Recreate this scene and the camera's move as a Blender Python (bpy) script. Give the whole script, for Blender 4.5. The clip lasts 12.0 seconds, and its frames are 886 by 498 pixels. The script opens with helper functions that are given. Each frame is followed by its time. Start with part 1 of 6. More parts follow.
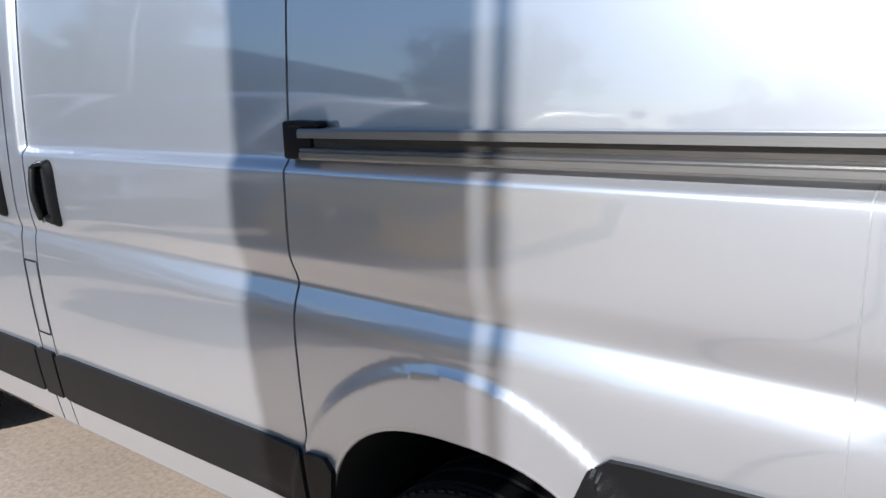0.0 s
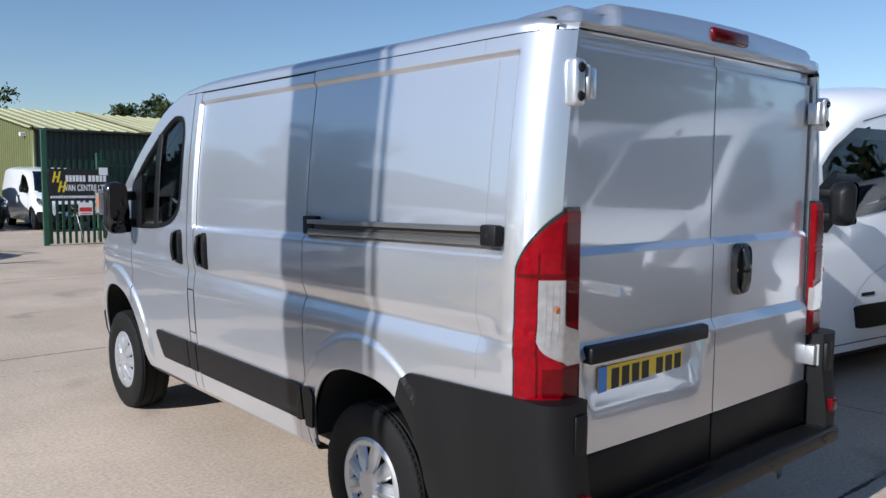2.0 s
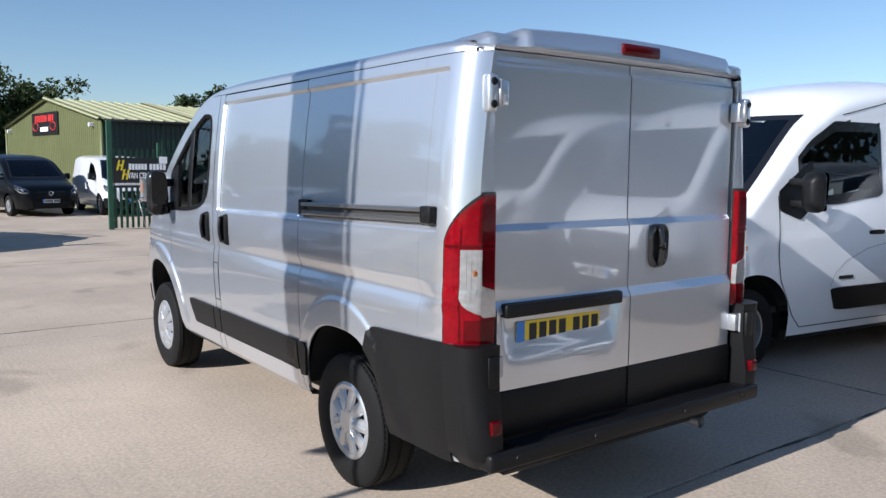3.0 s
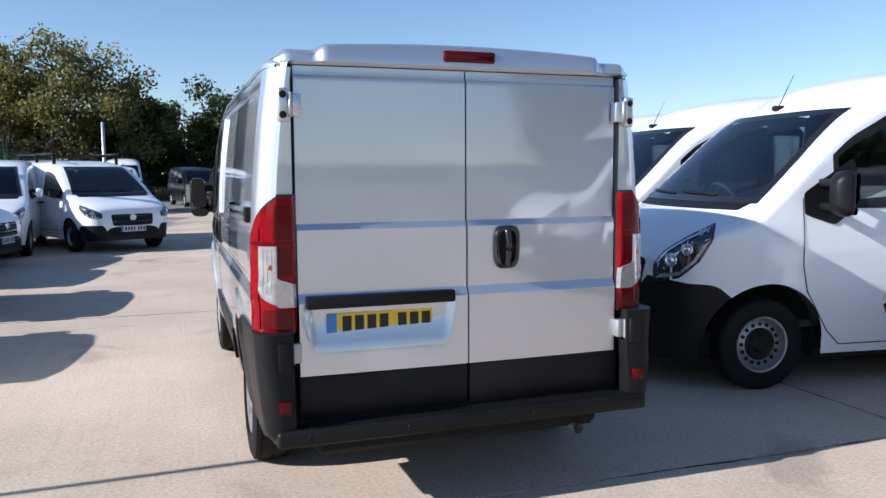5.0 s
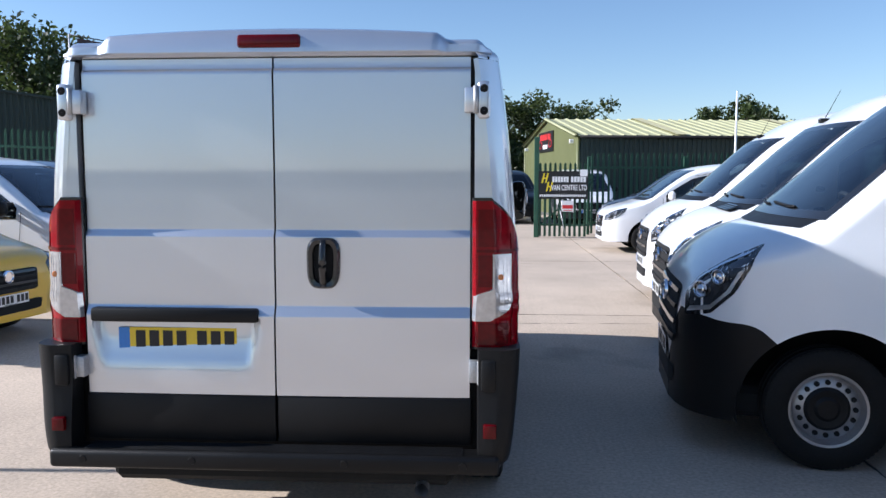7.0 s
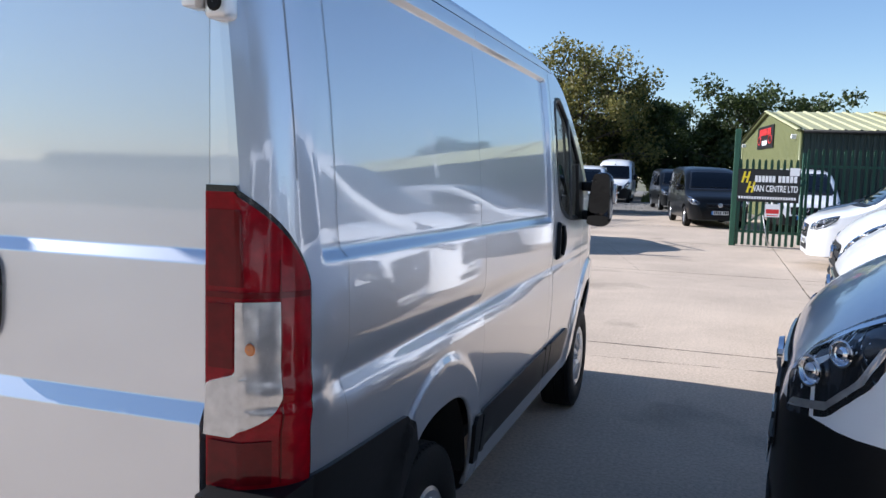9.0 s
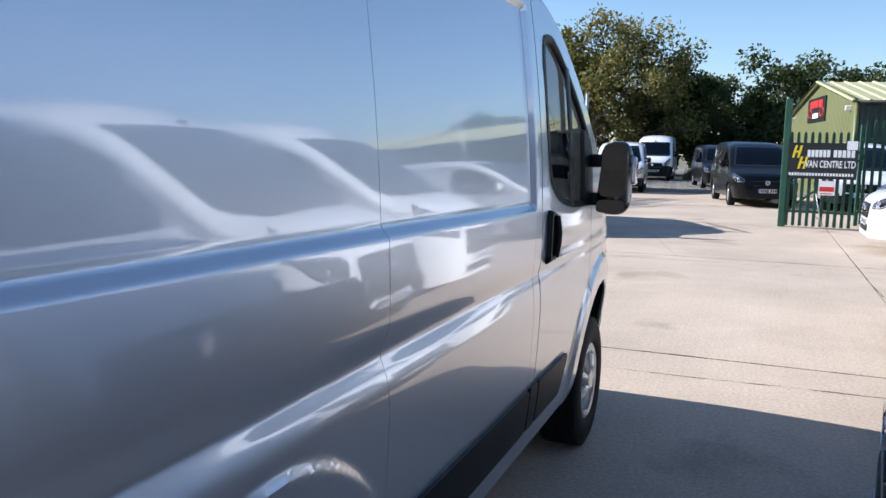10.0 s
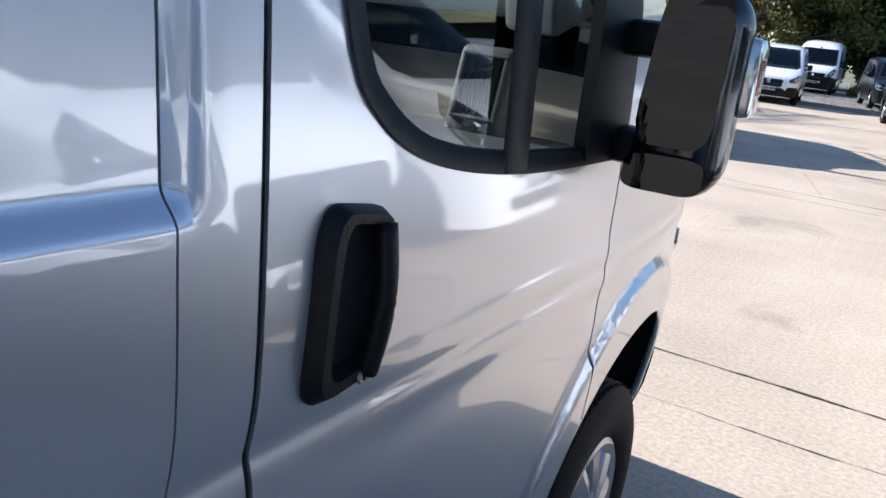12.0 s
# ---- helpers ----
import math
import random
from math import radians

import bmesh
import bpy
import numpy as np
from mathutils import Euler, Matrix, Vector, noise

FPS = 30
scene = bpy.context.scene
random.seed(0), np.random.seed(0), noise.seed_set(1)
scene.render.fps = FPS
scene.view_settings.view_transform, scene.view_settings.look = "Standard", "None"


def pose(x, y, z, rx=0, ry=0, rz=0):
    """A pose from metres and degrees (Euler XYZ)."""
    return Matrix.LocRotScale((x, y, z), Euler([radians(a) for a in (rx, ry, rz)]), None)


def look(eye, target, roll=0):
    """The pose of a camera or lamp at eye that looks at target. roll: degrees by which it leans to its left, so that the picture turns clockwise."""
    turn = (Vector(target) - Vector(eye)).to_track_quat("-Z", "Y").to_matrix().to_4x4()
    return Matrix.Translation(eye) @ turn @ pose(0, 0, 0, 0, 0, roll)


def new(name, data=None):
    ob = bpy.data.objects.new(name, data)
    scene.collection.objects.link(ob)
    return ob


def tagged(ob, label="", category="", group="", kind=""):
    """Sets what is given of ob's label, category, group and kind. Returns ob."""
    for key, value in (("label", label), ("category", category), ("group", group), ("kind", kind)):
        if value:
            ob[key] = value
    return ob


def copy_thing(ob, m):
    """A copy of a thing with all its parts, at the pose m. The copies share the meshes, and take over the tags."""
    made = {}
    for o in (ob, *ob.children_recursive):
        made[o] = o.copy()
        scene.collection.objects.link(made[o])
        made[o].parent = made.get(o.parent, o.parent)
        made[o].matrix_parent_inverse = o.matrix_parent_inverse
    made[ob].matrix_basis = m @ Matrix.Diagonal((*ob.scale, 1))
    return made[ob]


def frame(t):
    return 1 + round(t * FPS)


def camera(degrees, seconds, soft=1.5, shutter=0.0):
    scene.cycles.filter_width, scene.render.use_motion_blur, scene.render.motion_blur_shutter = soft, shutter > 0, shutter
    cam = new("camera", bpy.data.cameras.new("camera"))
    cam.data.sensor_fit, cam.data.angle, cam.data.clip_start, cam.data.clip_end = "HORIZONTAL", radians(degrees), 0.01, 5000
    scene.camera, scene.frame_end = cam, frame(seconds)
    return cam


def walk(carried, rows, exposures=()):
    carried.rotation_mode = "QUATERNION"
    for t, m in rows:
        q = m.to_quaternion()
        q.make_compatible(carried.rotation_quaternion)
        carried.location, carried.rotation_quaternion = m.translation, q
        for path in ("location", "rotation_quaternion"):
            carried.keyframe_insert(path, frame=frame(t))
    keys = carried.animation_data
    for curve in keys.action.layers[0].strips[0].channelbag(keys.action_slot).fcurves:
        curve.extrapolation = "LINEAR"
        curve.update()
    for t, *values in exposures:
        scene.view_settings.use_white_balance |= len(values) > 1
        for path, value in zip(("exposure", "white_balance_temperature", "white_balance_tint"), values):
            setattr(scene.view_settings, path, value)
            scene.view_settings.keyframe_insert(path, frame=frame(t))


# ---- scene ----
cam = camera(58.7, 12.0)
PATH = [
    (0, (-2.186, 0.147, 1.589), (-0.64, 1.325, 1.119), -1.8),
    (0.5, (-2.386, -0.29, 1.638), (-0.906, 1.019, 1.323), -1.5),
    (1, (-2.594, -0.706, 1.661), (-1.172, 0.683, 1.436), -0.6),
    (1.5, (-2.699, -1.218, 1.657), (-1.34, 0.238, 1.476), 0.1),
    (2, (-2.853, -1.634, 1.634), (-1.553, -0.124, 1.458), 0.4),
    (2.5, (-2.915, -2.08, 1.636), (-1.674, -0.524, 1.442), 0.4),
    (3, (-2.934, -2.445, 1.646), (-1.75, -0.846, 1.44), 0.5),
    (3.5, (-2.811, -2.771, 1.636), (-1.696, -1.125, 1.424), 0.6),
    (3.7, (-2.674, -2.938, 1.648), (-1.598, -1.266, 1.43), 0.6),
    (5.3, (-1.01, -3.589, 1.642), (-0.488, -1.667, 1.459), -0.5),
    (5.5, (-0.78, -3.591, 1.608), (-0.341, -1.648, 1.43), -0.6),
    (6, (-0.185, -3.563, 1.634), (0.052, -1.586, 1.449), -0.5),
    (6.5, (0.405, -3.506, 1.64), (0.452, -1.514, 1.462), -0.4),
    (7, (0.905, -3.232, 1.628), (0.787, -1.244, 1.449), 0.0),
    (7.5, (1.418, -2.928, 1.602), (1.142, -0.956, 1.421), 0.4),
    (7.7, (1.579, -2.751, 1.597), (1.221, -0.791, 1.422), 0.7),
    (9.5, (1.825, -0.695, 1.586), (1.123, 1.165, 1.367), 1.4),
    (10, (1.764, -0.065, 1.558), (1.023, 1.775, 1.304), 1.1),
    (10.5, (1.632, 0.491, 1.534), (0.873, 2.315, 1.224), 1.9),
    (11, (1.532, 1.197, 1.516), (0.748, 3.0, 1.146), 2.5),
    (11.5, (1.535, 1.701, 1.522), (0.685, 3.455, 1.078), 3.4),
    (12, (1.474, 2.28, 1.511), (0.507, 3.938, 0.948), 6.8),
]
walk(cam, [(t, look(eye, target, roll)) for t, eye, target, roll in PATH], [(0, 0.16, 6080, 12), (1.0, 0.14, 6060, 12), (2.5, 0.28, 6000, 12), (3.7, 0.45, 6000, 12), (5.5, 0.69, 5950, 14), (7.7, 0.71, 5930, 14), (9.5, 0.84, 6050, 14), (10.5, 0.98, 6050, 13), (12, 1.14, 6080, 12)])

# ---- world, sun and exposure ----
SUN_ELEV, SUN_AZ = 27.0, -91.9  # degrees above the horizon; bearing from +y, clockwise
world = bpy.data.worlds.new("world")
scene.world = world
world.use_nodes = True
wn = world.node_tree.nodes
sky = wn.new("ShaderNodeTexSky")
sky.sky_type, sky.sun_disc = "NISHITA", False
sky.sun_elevation, sky.sun_rotation = radians(SUN_ELEV), radians(SUN_AZ)
sky.air_density, sky.dust_density, sky.ozone_density = 1.0, 0.1, 3.2
wn["Background"].inputs["Strength"].default_value = 0.092
world.node_tree.links.new(sky.outputs["Color"], wn["Background"].inputs["Color"])
sun = new("sun", bpy.data.lights.new("sun", "SUN"))
sun.data.energy, sun.data.angle, sun.data.color = 5.0, radians(0.53), (1.0, 0.97, 0.915)
sdir = Vector((math.sin(radians(SUN_AZ)) * math.cos(radians(SUN_ELEV)), math.cos(radians(SUN_AZ)) * math.cos(radians(SUN_ELEV)), math.sin(radians(SUN_ELEV))))
sun.matrix_world = look(sdir * 60, (0, 0, 0))


# ---- materials ----
def mat(name, col, rough=0.5, metal=0.0, coat=0.0, var=0.12, scale=2.5, fine=70.0, bump=0.0, spec=0.5, rvar=0.1, coat_rough=0.03, stretch=(1, 1, 1)):
    """A surface with colour and gloss that vary at two scales, and a fine relief."""
    m = bpy.data.materials.new(name)
    m.use_nodes = True
    n, l = m.node_tree.nodes, m.node_tree.links
    b = n["Principled BSDF"]
    tc, mp = n.new("ShaderNodeTexCoord"), n.new("ShaderNodeMapping")
    mp.inputs["Scale"].default_value = stretch
    l.new(tc.outputs["Object"], mp.inputs["Vector"])
    big, small = n.new("ShaderNodeTexNoise"), n.new("ShaderNodeTexNoise")
    for t, s, d in ((big, scale, 5.0), (small, fine, 3.0)):
        t.inputs["Scale"].default_value, t.inputs["Detail"].default_value = s, d
        l.new(mp.outputs["Vector"], t.inputs["Vector"])
    add = n.new("ShaderNodeMath")
    add.operation = "ADD"
    l.new(big.outputs["Fac"], add.inputs[0])
    l.new(small.outputs["Fac"], add.inputs[1])
    ramp = n.new("ShaderNodeMapRange")
    ramp.inputs["From Min"].default_value, ramp.inputs["From Max"].default_value = 0.6, 1.4
    l.new(add.outputs[0], ramp.inputs["Value"])
    mix = n.new("ShaderNodeMix")
    mix.data_type = "RGBA"
    mix.inputs["A"].default_value = (*[c * (1 - var) for c in col], 1)
    mix.inputs["B"].default_value = (*[min(1, c * (1 + var)) for c in col], 1)
    l.new(ramp.outputs["Result"], mix.inputs["Factor"])
    l.new(mix.outputs["Result"], b.inputs["Base Color"])
    rr = n.new("ShaderNodeMapRange")
    rr.inputs["To Min"].default_value, rr.inputs["To Max"].default_value = max(0.01, rough * (1 - rvar)), min(1, rough * (1 + rvar))
    l.new(big.outputs["Fac"], rr.inputs["Value"])
    l.new(rr.outputs["Result"], b.inputs["Roughness"])
    b.inputs["Metallic"].default_value = metal
    b.inputs["Coat Weight"].default_value, b.inputs["Coat Roughness"].default_value = coat, coat_rough
    b.inputs["Specular IOR Level"].default_value = spec
    if bump:
        bp = n.new("ShaderNodeBump")
        bp.inputs["Strength"].default_value, bp.inputs["Distance"].default_value = 1.0, bump
        l.new(small.outputs["Fac"], bp.inputs["Height"])
        l.new(bp.outputs["Normal"], b.inputs["Normal"])
    return m


def glass(name, tint, ior=1.5):
    """Thin glass: clear through, glossy by Fresnel."""
    m = bpy.data.materials.new(name)
    m.use_nodes = True
    n, l = m.node_tree.nodes, m.node_tree.links
    n.remove(n["Principled BSDF"])
    f, t, g, x = n.new("ShaderNodeFresnel"), n.new("ShaderNodeBsdfTransparent"), n.new("ShaderNodeBsdfGlossy"), n.new("ShaderNodeMixShader")
    f.inputs["IOR"].default_value, t.inputs["Color"].default_value, g.inputs["Roughness"].default_value = ior, (*tint, 1), 0.01
    g.inputs["Color"].default_value = (0.95, 0.97, 1, 1)
    l.new(f.outputs[0], x.inputs[0])
    l.new(t.outputs[0], x.inputs[1])
    l.new(g.outputs[0], x.inputs[2])
    l.new(x.outputs[0], n["Material Output"].inputs["Surface"])
    return m


SILVER = mat("silver_paint", (0.605, 0.625, 0.66), 0.34, 0.72, 1.0, 0.03, 1.2, 900, spec=0.5, coat_rough=0.04)
SILVER.node_tree.nodes["Principled BSDF"].inputs["Coat IOR"].default_value = 2.15
GROOVE = mat("panel_groove", (0.36, 0.365, 0.37), 0.5, 0.3, 0, 0.1)
WHITE = mat("white_paint", (0.84, 0.85, 0.86), 0.3, 0, 0.8, 0.03, 1.5, 300)
BLACKPAINT = mat("black_paint", (0.004, 0.0045, 0.005), 0.3, 0, 0.25, 0.1, 2, 300, spec=0.2)
GREYPAINT = mat("slate_paint", (0.10, 0.13, 0.18), 0.3, 0.4, 0.9, 0.05, 2, 300)
YELLOWPAINT = mat("yellow_paint", (0.75, 0.44, 0.015), 0.3, 0, 0.9, 0.04, 2, 300)
PLASTIC = mat("black_plastic", (0.008, 0.008, 0.0085), 0.45, 0, 0, 0.25, 3, 260, 0.0006, rvar=0.2, spec=0.22)
GLOSSBLACK = mat("gloss_black", (0.012, 0.012, 0.013), 0.18, 0, 0.4, 0.1, 3, 200)
SEAM = mat("shut_line", (0.006, 0.006, 0.006), 0.8, 0, 0, 0.2)
RUBBER = mat("tyre_rubber", (0.009, 0.0088, 0.0086), 0.7, 0, 0, 0.3, 6, 90, 0.001, rvar=0.15, spec=0.2)
LINER = mat("arch_liner", (0.005, 0.005, 0.005), 0.9, 0, 0, 0.3)
TRIM = mat("wheel_trim_silver", (0.50, 0.51, 0.52), 0.3, 0.6, 0.5, 0.05, 5, 200)
STEEL = mat("wheel_steel", (0.34, 0.34, 0.35), 0.38, 0.7, 0.2, 0.15, 8, 120)
CHROME = mat("chrome", (0.8, 0.8, 0.82), 0.08, 1, 0, 0.03)
ALU = mat("rail_aluminium", (0.36, 0.355, 0.345), 0.36, 0.9, 0, 0.12, 4, 150, stretch=(1, 0.1, 4))
MIRRORGLASS = mat("mirror_glass", (0.032, 0.036, 0.040), 0.02, 1, 0, 0.01)
RED = mat("red_lens", (0.21, 0.0012, 0.006), 0.12, 0, 0.22, 0.35, 9, 40, coat_rough=0.02, spec=0.15)
DARKRED = mat("dark_red_lens", (0.10, 0.0008, 0.003), 0.15, 0, 0.25, 0.25, 9, 40, coat_rough=0.02, spec=0.15)
CLEARLENS = mat("clear_lens", (0.50, 0.50, 0.50), 0.14, 0.6, 1.0, 0.22, 14, 40, coat_rough=0.02)
AMBER = mat("amber_lens", (0.55, 0.16, 0.03), 0.2, 0, 1.0, 0.1)
LAMPDARK = mat("lamp_bezel", (0.03, 0.032, 0.036), 0.2, 0.2, 1.0, 0.2, 12, 80, coat_rough=0.02)
GLASS = glass("window_glass", (0.42, 0.50, 0.50))
CLEARGLASS = glass("clear_cab_glass", (0.72, 0.80, 0.78))
DARKGLASS = glass("tinted_glass", (0.05, 0.07, 0.09))
SCREEN = glass("windscreen_glass", (0.36, 0.43, 0.46), 1.75)
CABIN = mat("cabin_trim", (0.035, 0.036, 0.038), 0.7, 0, 0, 0.2, 4, 120)
CABINGREY = mat("cabin_grey", (0.09, 0.09, 0.094), 0.6, 0, 0, 0.15)
SEATCLOTH = mat("seat_cloth", (0.055, 0.057, 0.062), 0.9, 0, 0, 0.3, 8, 300, 0.001)
PLATEY = mat("plate_yellow", (0.78, 0.55, 0.02), 0.4, 0, 0.3, 0.05)
PLATEW = mat("plate_white", (0.78, 0.78, 0.76), 0.4, 0, 0.3, 0.05)
PLATEBLUE = mat("plate_blue", (0.03, 0.20, 0.58), 0.4, 0, 0.3, 0.05)
INK = mat("ink_black", (0.01, 0.01, 0.01), 0.5, 0, 0, 0.1)
SIGNBLACK = mat("sign_black", (0.012, 0.012, 0.012), 0.4, 0, 0, 0.2)
SIGNWHITE = mat("sign_white", (0.8, 0.8, 0.8), 0.5, 0, 0, 0.04)
SIGNYELLOW = mat("sign_yellow", (0.8, 0.62, 0.02), 0.5, 0, 0, 0.04)
SIGNRED = mat("sign_red", (0.6, 0.03, 0.03), 0.5, 0, 0, 0.08)
FENCE = mat("fence_green", (0.024, 0.088, 0.050), 0.45, 0.1, 0, 0.25, 4, 80)
GALV = mat("galvanised", (0.45, 0.46, 0.47), 0.5, 0.7, 0, 0.15, 8, 120)
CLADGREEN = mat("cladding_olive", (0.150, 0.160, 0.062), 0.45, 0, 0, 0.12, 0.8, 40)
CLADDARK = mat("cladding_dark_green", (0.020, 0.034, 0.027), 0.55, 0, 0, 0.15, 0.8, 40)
ROOFCREAM = mat("roof_sheet_pale", (0.44, 0.43, 0.24), 0.6, 0, 0, 0.15, 0.5, 20)
BARK = mat("bark", (0.10, 0.08, 0.06), 0.9, 0, 0, 0.35, 3, 40, 0.01)
WOOD = mat("weathered_pole_wood", (0.12, 0.10, 0.085), 0.85, 0, 0, 0.3, 4, 60, 0.004)
RUST = mat("rusty_steel", (0.10, 0.045, 0.025), 0.8, 0.2, 0, 0.4, 5, 60)


def leafmat(name, a, b):
    """Leaves whose green differs from clump to clump, with some light through them."""
    m = bpy.data.materials.new(name)
    m.use_nodes = True
    n, l = m.node_tree.nodes, m.node_tree.links
    g, mix = n.new("ShaderNodeNewGeometry"), n.new("ShaderNodeMix")
    mix.data_type = "RGBA"
    mix.inputs["A"].default_value, mix.inputs["B"].default_value = (*a, 1), (*b, 1)
    l.new(g.outputs["Random Per Island"], mix.inputs["Factor"])
    d, t, x = n["Principled BSDF"], n.new("ShaderNodeBsdfTranslucent"), n.new("ShaderNodeMixShader")
    l.new(mix.outputs["Result"], d.inputs["Base Color"])
    l.new(mix.outputs["Result"], t.inputs["Color"])
    d.inputs["Roughness"].default_value = 0.6
    x.inputs[0].default_value = 0.38
    l.new(d.outputs[0], x.inputs[1])
    l.new(t.outputs[0], x.inputs[2])
    l.new(x.outputs[0], n["Material Output"].inputs["Surface"])
    return m


LEAF_OAK = leafmat("leaf_dark", (0.028, 0.046, 0.013), (0.080, 0.108, 0.027))
LEAF_ASH = leafmat("leaf_autumn", (0.095, 0.105, 0.026), (0.27, 0.225, 0.060))
LEAF_HEDGE = leafmat("leaf_bramble", (0.030, 0.032, 0.014), (0.085, 0.065, 0.030))
HEDGEFACE = mat("clipped_hedge", (0.035, 0.05, 0.018), 0.9, 0, 0, 0.5, 0.6, 5, 0.05)
GRASSMAT = leafmat("grass_blade", (0.06, 0.09, 0.02), (0.20, 0.19, 0.07))


def concrete():
    """Broom-finished yard concrete: pale, stained, with fine brush lines across the slab."""
    m = mat("yard_concrete", (0.54, 0.438, 0.340), 0.88, 0, 0, 0.06, 0.7, 45, 0.0008, spec=0.2)
    n, l = m.node_tree.nodes, m.node_tree.links
    b = n["Principled BSDF"]
    src = b.inputs["Base Color"].links[0].from_socket
    tc = n["Texture Coordinate"]
    geo = n.new("ShaderNodeNewGeometry")
    blot = n.new("ShaderNodeTexNoise")
    blot.inputs["Scale"].default_value, blot.inputs["Detail"].default_value, blot.inputs["Roughness"].default_value = 0.45, 8, 0.65
    l.new(geo.outputs["Position"], blot.inputs["Vector"])
    r1 = n.new("ShaderNodeMapRange")
    r1.inputs["From Min"].default_value, r1.inputs["From Max"].default_value = 0.35, 0.7
    r1.inputs["To Min"].default_value, r1.inputs["To Max"].default_value = 1.10, 0.80
    l.new(blot.outputs["Fac"], r1.inputs["Value"])
    speck = n.new("ShaderNodeTexNoise")
    speck.inputs["Scale"].default_value, speck.inputs["Detail"].default_value, speck.inputs["Roughness"].default_value = 42, 8, 0.72
    l.new(geo.outputs["Position"], speck.inputs["Vector"])
    r2 = n.new("ShaderNodeMapRange")
    r2.inputs["From Min"].default_value, r2.inputs["From Max"].default_value = 0.3, 0.7
    r2.inputs["To Min"].default_value, r2.inputs["To Max"].default_value = 0.70, 1.24
    l.new(speck.outputs["Fac"], r2.inputs["Value"])
    mp = n.new("ShaderNodeMapping")
    mp.inputs["Scale"].default_value = (30, 0.35, 1)
    l.new(geo.outputs["Position"], mp.inputs["Vector"])
    lines = n.new("ShaderNodeTexNoise")
    lines.inputs["Scale"].default_value, lines.inputs["Detail"].default_value = 1.0, 3
    l.new(mp.outputs["Vector"], lines.inputs["Vector"])
    r3 = n.new("ShaderNodeMapRange")
    r3.inputs["To Min"].default_value, r3.inputs["To Max"].default_value = 0.93, 1.06
    l.new(lines.outputs["Fac"], r3.inputs["Value"])
    oil = n.new("ShaderNodeTexNoise")
    oil.inputs["Scale"].default_value, oil.inputs["Detail"].default_value, oil.inputs["Distortion"].default_value = 0.8, 3, 0.6
    l.new(geo.outputs["Position"], oil.inputs["Vector"])
    r4 = n.new("ShaderNodeMapRange")
    r4.inputs["From Min"].default_value, r4.inputs["From Max"].default_value = 0.61, 0.69
    r4.inputs["To Min"].default_value, r4.inputs["To Max"].default_value = 1.0, 0.78
    l.new(oil.outputs["Fac"], r4.inputs["Value"])
    prev = None
    for r in (r1, r2, r3, r4):
        if prev is None:
            prev = r.outputs["Result"]
            continue
        k = n.new("ShaderNodeMath")
        k.operation = "MULTIPLY"
        l.new(prev, k.inputs[0])
        l.new(r.outputs["Result"], k.inputs[1])
        prev = k.outputs[0]
    sc = n.new("ShaderNodeVectorMath")
    sc.operation = "SCALE"
    l.new(src, sc.inputs[0])
    l.new(prev, sc.inputs["Scale"])
    l.new(sc.outputs[0], b.inputs["Base Color"])
    bp = n.new("ShaderNodeBump")
    bp.inputs["Distance"].default_value = 0.0010
    l.new(lines.outputs["Fac"], bp.inputs["Height"])
    bp2 = n.new("ShaderNodeBump")
    bp2.inputs["Distance"].default_value = 0.0016
    l.new(speck.outputs["Fac"], bp2.inputs["Height"])
    l.new(bp.outputs["Normal"], bp2.inputs["Normal"])
    l.new(bp2.outputs["Normal"], b.inputs["Normal"])
    return m


CONCRETE = concrete()
GRAVEL = mat("grey_gravel", (0.20, 0.185, 0.165), 0.95, 0, 0, 0.4, 1.0, 25, 0.02)
EARTH = mat("field_ground", (0.16, 0.15, 0.09), 0.95, 0, 0, 0.35, 0.2, 6, 0.02)
JOINT = mat("joint_dirt", (0.075, 0.065, 0.055), 0.95, 0, 0, 0.3)


# ---- building tools ----
def thing(name, m, label, category, group="", kind=""):
    """An Empty at the base of a thing, which holds its parts."""
    ob = new(name)
    ob.empty_display_size = 0.2
    ob.matrix_basis = m
    return tagged(ob, label, category, group, kind)


def finish(bm, name, material, smooth=True, angle=32):
    me = bpy.data.meshes.new(name)
    if smooth:
        for f in bm.faces:
            f.smooth = True
        for e in bm.edges:
            if len(e.link_faces) == 2 and e.calc_face_angle(0) > radians(angle):
                e.smooth = False
    bm.to_mesh(me)
    bm.free()
    for m in material if isinstance(material, (list, tuple)) else (material,):
        me.materials.append(m)
    return me


def part(name, bm, material, parent=None, label="", smooth=True, angle=32):
    """One mesh object from a bmesh, under a thing or a part."""
    ob = new(name, finish(bm, name, material, smooth, angle))
    ob.parent = parent
    if label:
        tagged(ob, label)
    return ob


def outward(bm, axis, way):
    """Turns an open sheet so that it faces along way on the axis (0 x, 1 y, 2 z)."""
    bmesh.ops.recalc_face_normals(bm, faces=bm.faces)
    if sum(f.normal[axis] * f.calc_area() for f in bm.faces) * way < 0:
        bmesh.ops.reverse_faces(bm, faces=bm.faces)


